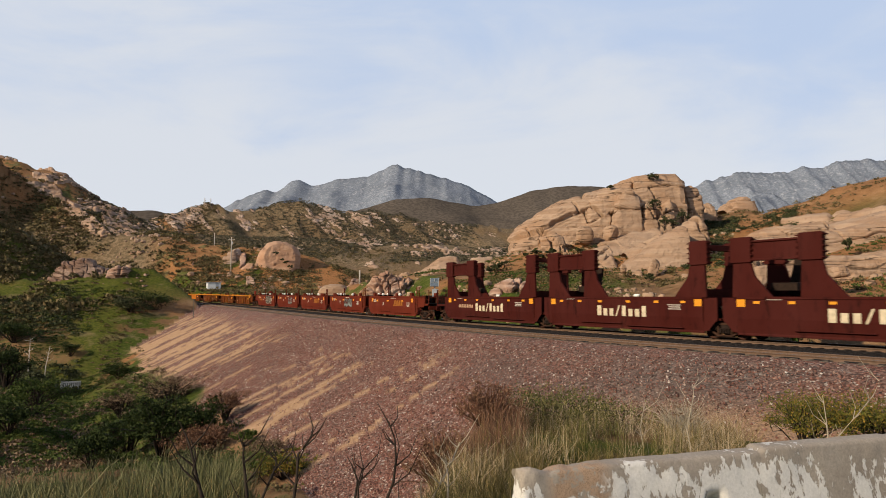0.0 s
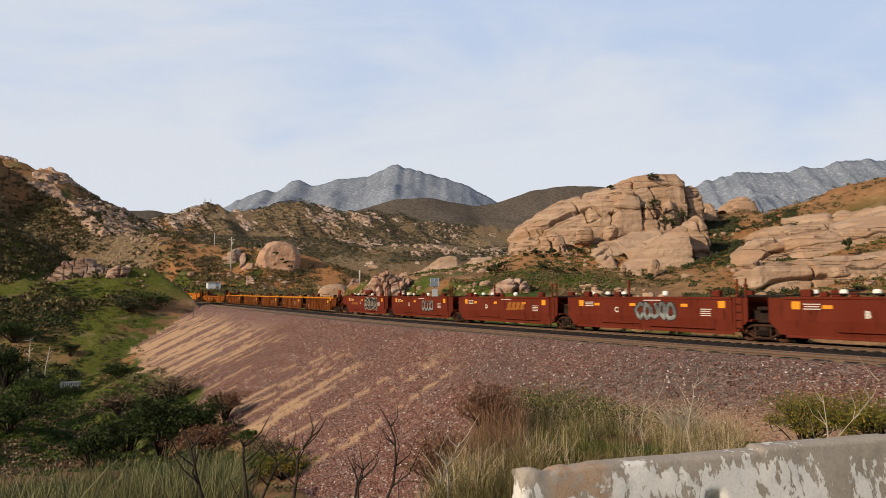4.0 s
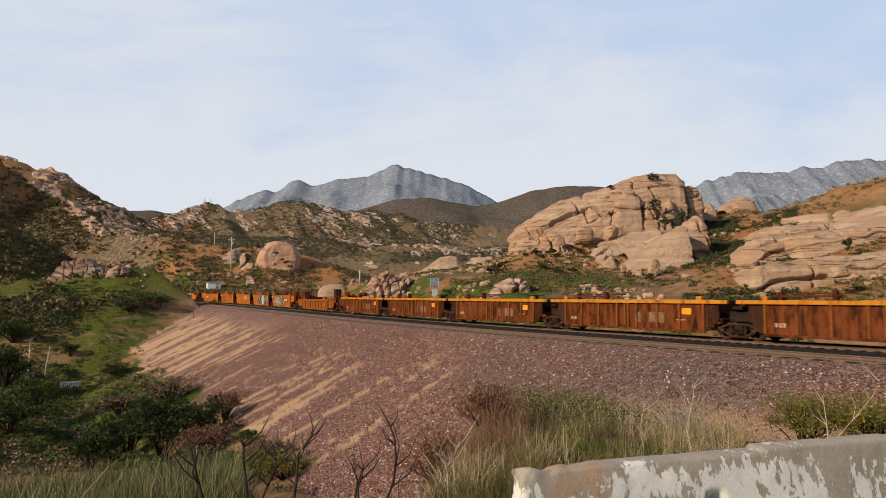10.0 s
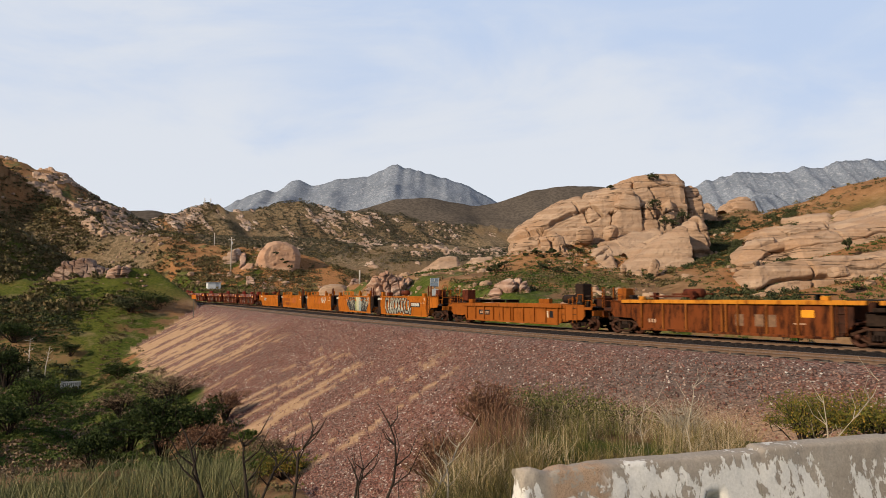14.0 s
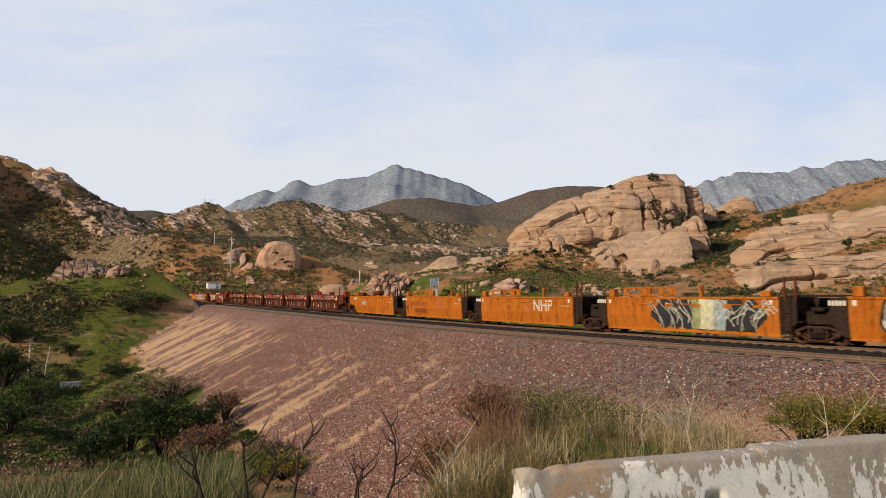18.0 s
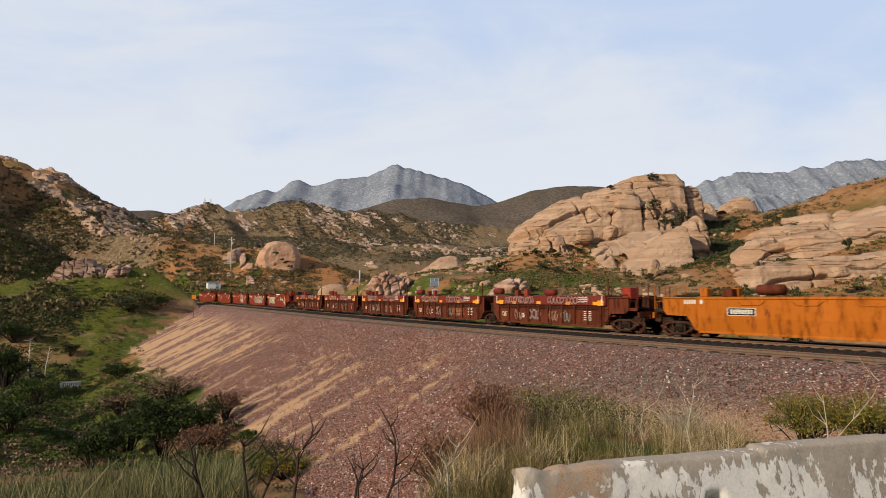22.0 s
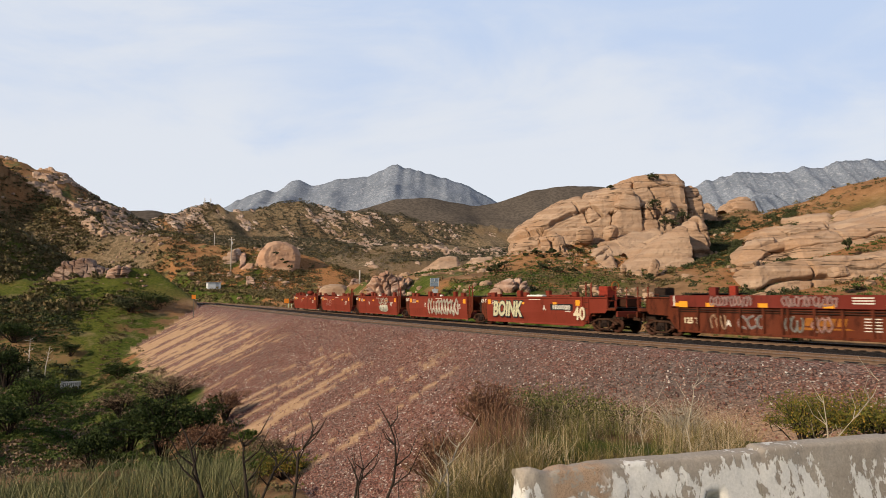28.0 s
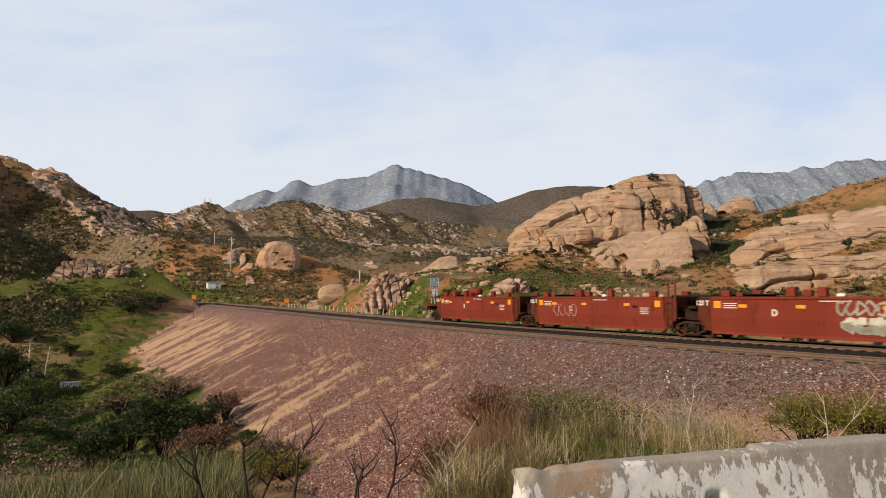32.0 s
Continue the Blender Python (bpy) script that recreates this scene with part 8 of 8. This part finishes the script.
# ---- ballast stones that lie proud on the near bank ----
def ballast_stones():
    rng = np.random.default_rng(77)
    n = 36000
    s = rng.uniform(-8, 62, n)
    p = rng.uniform(7.4, 21.5, n)
    x, y, _ = line_at(s, p)
    k = np.abs(np.arctan2(x, y)) < 0.62
    x, y = x[k], y[k]
    z, zb, zg, zt, zc = land(x, y)[:5]
    k = (zb > 0.5) & (rng.uniform(0, 1, len(x)) > zt * 0.9)
    x, y, z = x[k], y[k], z[k]
    m = len(x)
    base = np.array([[1, 0, 0], [-1, 0, 0], [0, 1, 0], [0, -1, 0], [0, 0, 1], [0, 0, -1]], float)
    tri = np.array([[0, 2, 4], [2, 1, 4], [1, 3, 4], [3, 0, 4], [2, 0, 5], [1, 2, 5], [3, 1, 5], [0, 3, 5]])
    r = rng.uniform(0.022, 0.062, (m, 1, 1))
    v = base[None] * r * rng.uniform(0.6, 1.3, (m, 6, 1)) + rng.normal(0, 0.012, (m, 6, 3))
    a = rng.uniform(0, 6.28, m)[:, None]
    v = np.stack([v[..., 0] * np.cos(a) - v[..., 1] * np.sin(a) + x[:, None], v[..., 0] * np.sin(a) + v[..., 1] * np.cos(a) + y[:, None], v[..., 2] + z[:, None] + 0.02], -1)
    fs = (tri[None] + (np.arange(m) * 6)[:, None, None]).reshape(-1, 3)
    mt, nn, ll, b = nodes_of("ballast_stone", 0.9)
    g = nn.new("ShaderNodeNewGeometry")
    ll.new(ramp(nn, ll, g.outputs["Random Per Island"], [(0.0, (0.05, 0.03, 0.026)), (0.3, (0.16, 0.07, 0.052)), (0.55, (0.24, 0.115, 0.088)), (0.78, (0.24, 0.15, 0.12)), (0.95, (0.34, 0.23, 0.18)), (0.985, (0.55, 0.49, 0.43))]), b.inputs["Base Color"])
    return tagged(new("ballast_stones", mesh_of("ballast_stones", v.reshape(-1, 3), fs, mt)), "crushed red, grey and white ballast stones", "ballast", kind="stuff")


ballast_stones()

# ---- lineside things ----
M_SIGN = plain("orange_sign_face", (0.55, 0.17, 0.02), 0.5, 0, 0.08)
M_POST = plain("weathered_post", (0.10, 0.085, 0.07), 0.85)
M_GALV = plain("galvanised_steel", (0.36, 0.38, 0.40), 0.45, 0.5, 0.15)
M_PANEL = plain("blue_grey_panel", (0.10, 0.125, 0.155), 0.35, 0, 0.2)
M_WALLW = plain("white_shed_wall", (0.66, 0.66, 0.64), 0.7, 0, 0.08)
M_PALEPOST = plain("pale_green_post", (0.36, 0.40, 0.30), 0.8, 0, 0.2)
M_BLEACH = plain("bleached_wood", (0.42, 0.38, 0.33), 0.9, 0, 0.2)


def set_at(thing, x, y, rz=0.0, dz=0.0):
    thing.matrix_basis = pose(x, y, float(ground_z(x, y)[0]) + dz, 0, 0, rz)
    return thing


def line_sign(x, y, height, size, label):
    t = new("track_sign")
    boxes_part("post", t, [((0, 0, height / 2 - 0.3), (0.10, 0.06, height + 0.6))], M_POST)
    boxes_part("sign_face", t, [((0, -0.06, height - size / 2), (size, 0.03, size))], M_SIGN, 0.01)
    return set_at(tagged(t, label, "sign"), x, y, 6)


line_sign(-46.4, 130.3, 4.3, 0.78, "square orange sign on a dark post beside the bank")
line_sign(-27.6, 123.5, 1.7, 0.8, "square orange sign beside the curve of the line")


def solar_mast(x, y):
    t = new("signal_mast")
    h = 2.2 + 35 * y / 1235 - float(ground_z(x, y)[0])
    boxes_part("mast", t, [((0, 0, h / 2 - 0.2), (0.14, 0.14, h))], M_GALV, 0.01)
    boxes_part("cabinet", t, [((0.05, 0.1, h - 1.9), (0.7, 0.5, 0.9))], M_GALV, 0.02)
    boxes_part("panel", t, [((0, -0.1, h - 0.65), (0.95, 0.06, 1.15), 0, -30)], M_PANEL, 0.01)
    boxes_part("panel_frame", t, [((s * 0.50, -0.12, h - 0.65), (0.06, 0.08, 1.2), 0, -30) for s in (-1, 1)] + [((0, -0.14, h - 0.65), (1.0, 0.08, 0.05), 0, -30)], M_GALV, 0.008)
    for dx in (-0.4, 0.4):
        boxes_part("leg", t, [((dx, 0.1, (h - 2.6) / 2), (0.08, 0.08, h - 2.4))], M_GALV, 0.008)
    return set_at(tagged(t, "grey lineside mast with tilted panel and cabinet", "signal mast"), x, y, -8)


solar_mast(-1.0, 84.0)


def lineside_posts():
    post = cached("lineside_post", lambda: boxes_mesh("lineside_post", [((0, 0, 0.30), (0.15, 0.12, 1.15)), ((0, 0, 0.90), (0.13, 0.10, 0.08))], M_PALEPOST, 0.03))
    for i in range(27):
        x, y, z = line_at(57.5 + i * 2.05, -4.4)
        x, y = float(x), float(y)
        ob = new("lineside_post", post)
        tagged(ob, "short pale weathered post beside the track", "post", "row of lineside posts")
        set_at(ob, x, y, 20)
    x, y, z = line_at(46.0, -3.9)
    ob = set_at(new("lineside_post", post), float(x), float(y), 20)
    tagged(ob, "white lineside post beside the line", "post", "row of lineside posts")


lineside_posts()


def power_pole(x, y, h, arm, label):
    t = new("power_pole")
    part("pole", lathe("pole", ((0, -0.5), (0.16, -0.5), (0.11, h), (0, h)), M_BLEACH, 8, "z"), t)
    if arm:
        boxes_part("crossarm", t, [((0, 0, h - 0.6), (arm, 0.12, 0.12))], M_BLEACH)
        boxes_part("transformer", t, [((0.3, -0.15, h - 1.7), (0.45, 0.4, 0.8))], M_GALV, 0.05)
    return set_at(tagged(t, label, "pole"), x, y, 10)


power_pole(-64.6, 212.5, 10.5, 2.0, "tall pale power pole with a crossarm")
power_pole(-78.5, 239.0, 7.0, 0.0, "plain pale pole on the hillside")
power_pole(-14.2, 119.0, 2.3, 0.0, "short pale pole beside pink rocks")
power_pole(-153.0, 445.0, 4.5, 1.2, "small utility pole on the ridge top")
power_pole(-149.5, 446.0, 4.0, 1.2, "small utility pole on the ridge top")


def shed(x, y):
    t = new("lineside_shed")
    boxes_part("wall", t, [((0, 0, 0.75), (3.6, 2.6, 1.9))], M_WALLW, 0.03)
    boxes_part("roof", t, [((0, 0, 1.78), (3.9, 2.9, 0.14))], M_GALV, 0.02)
    boxes_part("door", t, [((0.8, -1.32, 0.75), (0.8, 0.05, 1.6))], M_GALV, 0.01)
    return set_at(tagged(t, "small white lineside shed with flat grey roof", "shed"), x, y, 25)


shed(-65.3, 198.9)


def culvert_box(x, y):
    """Slatted grey culvert head on the grassy slope."""
    t = new("culvert_grate")
    boxes_part("frame", t, [((0, 0.2, 0.35), (1.75, 0.5, 0.12)), ((0, 0.2, 1.0), (1.75, 0.5, 0.10)), ((-0.85, 0.2, 0.5), (0.1, 0.5, 1.2)), ((0.85, 0.2, 0.5), (0.1, 0.5, 1.2))], M_GALV, 0.02)
    slat = cached("grate_slat", lambda: boxes_mesh("slat", [((0, 0, 0.6), (0.09, 0.06, 0.95))], M_GALV, 0.01))
    for i in range(9):
        part("slat", slat, t, m=Matrix.Translation((-0.68 + i * 0.17, -0.05, 0)))
    boxes_part("back_plate", t, [((0, 0.4, 0.5), (1.7, 0.06, 1.1))], M_PANEL)
    return set_at(tagged(t, "grey slatted culvert grate on the grassy slope", "culvert"), x, y, 20)


culvert_box(-54.0, 102.3).matrix_basis @= Matrix.Diagonal((1.45, 1.2, 1.3, 1))


def dead_tree(x, y, h, lean, seed):
    rng = np.random.default_rng(seed)
    t = tagged(new("dead_tree"), "thin bleached dead tree with bare limbs", "tree", "dead trees")
    trunk = [(0, 0, -0.3), (lean * 0.2, 0, h * 0.4), (lean * 0.6, 0.1, h * 0.75), (lean, 0, h)]
    part("trunk", stems_mesh("trunk", [(trunk, 0.09, 0.03)], M_BLEACH, 7), t)
    for i in range(7):
        z = h * rng.uniform(0.5, 0.98)
        o = np.array([lean * z / h, 0, z])
        e = o + np.array([rng.uniform(-1, 1) * h * 0.2, rng.uniform(-0.5, 0.5), h * rng.uniform(0.02, 0.16)])
        part("limb", stems_mesh("limb", [([o, (o + e) / 2 + rng.normal(0, 0.06, 3), e], 0.035, 0.01)], M_BLEACH, 5), t)
    return set_at(t, x, y)


dead_tree(-61.1, 103.8, 5.6, 0.1, 5)
dead_tree(-59.7, 105.6, 5.2, 0.7, 6)


def edging():
    """Black strips that stand for the shadow gaps under the near rail."""
    e = tagged(new("rail_shadow_strips"), "black strips standing for shadow gaps under the near rail", "edging", kind="structure")
    board = cached("gap_shadow_strip", lambda: boxes_mesh("gap_shadow_strip", [((0, 0, 0.0), (0.05, 0.62, 0.05))], M_BLACK, 0.01))
    for i in range(95):
        s = -11 + i * 1.12
        x, y, z = line_at(s, 6.16)
        a = float(np.interp(s, LINE_S, LINE_A))
        part("board", board, e, m=Matrix.Translation((float(x), float(y), float(ground_z(x, y)[0]) + 0.03)) @ Matrix.Rotation(a, 4, "Z"))


edging()


motions()
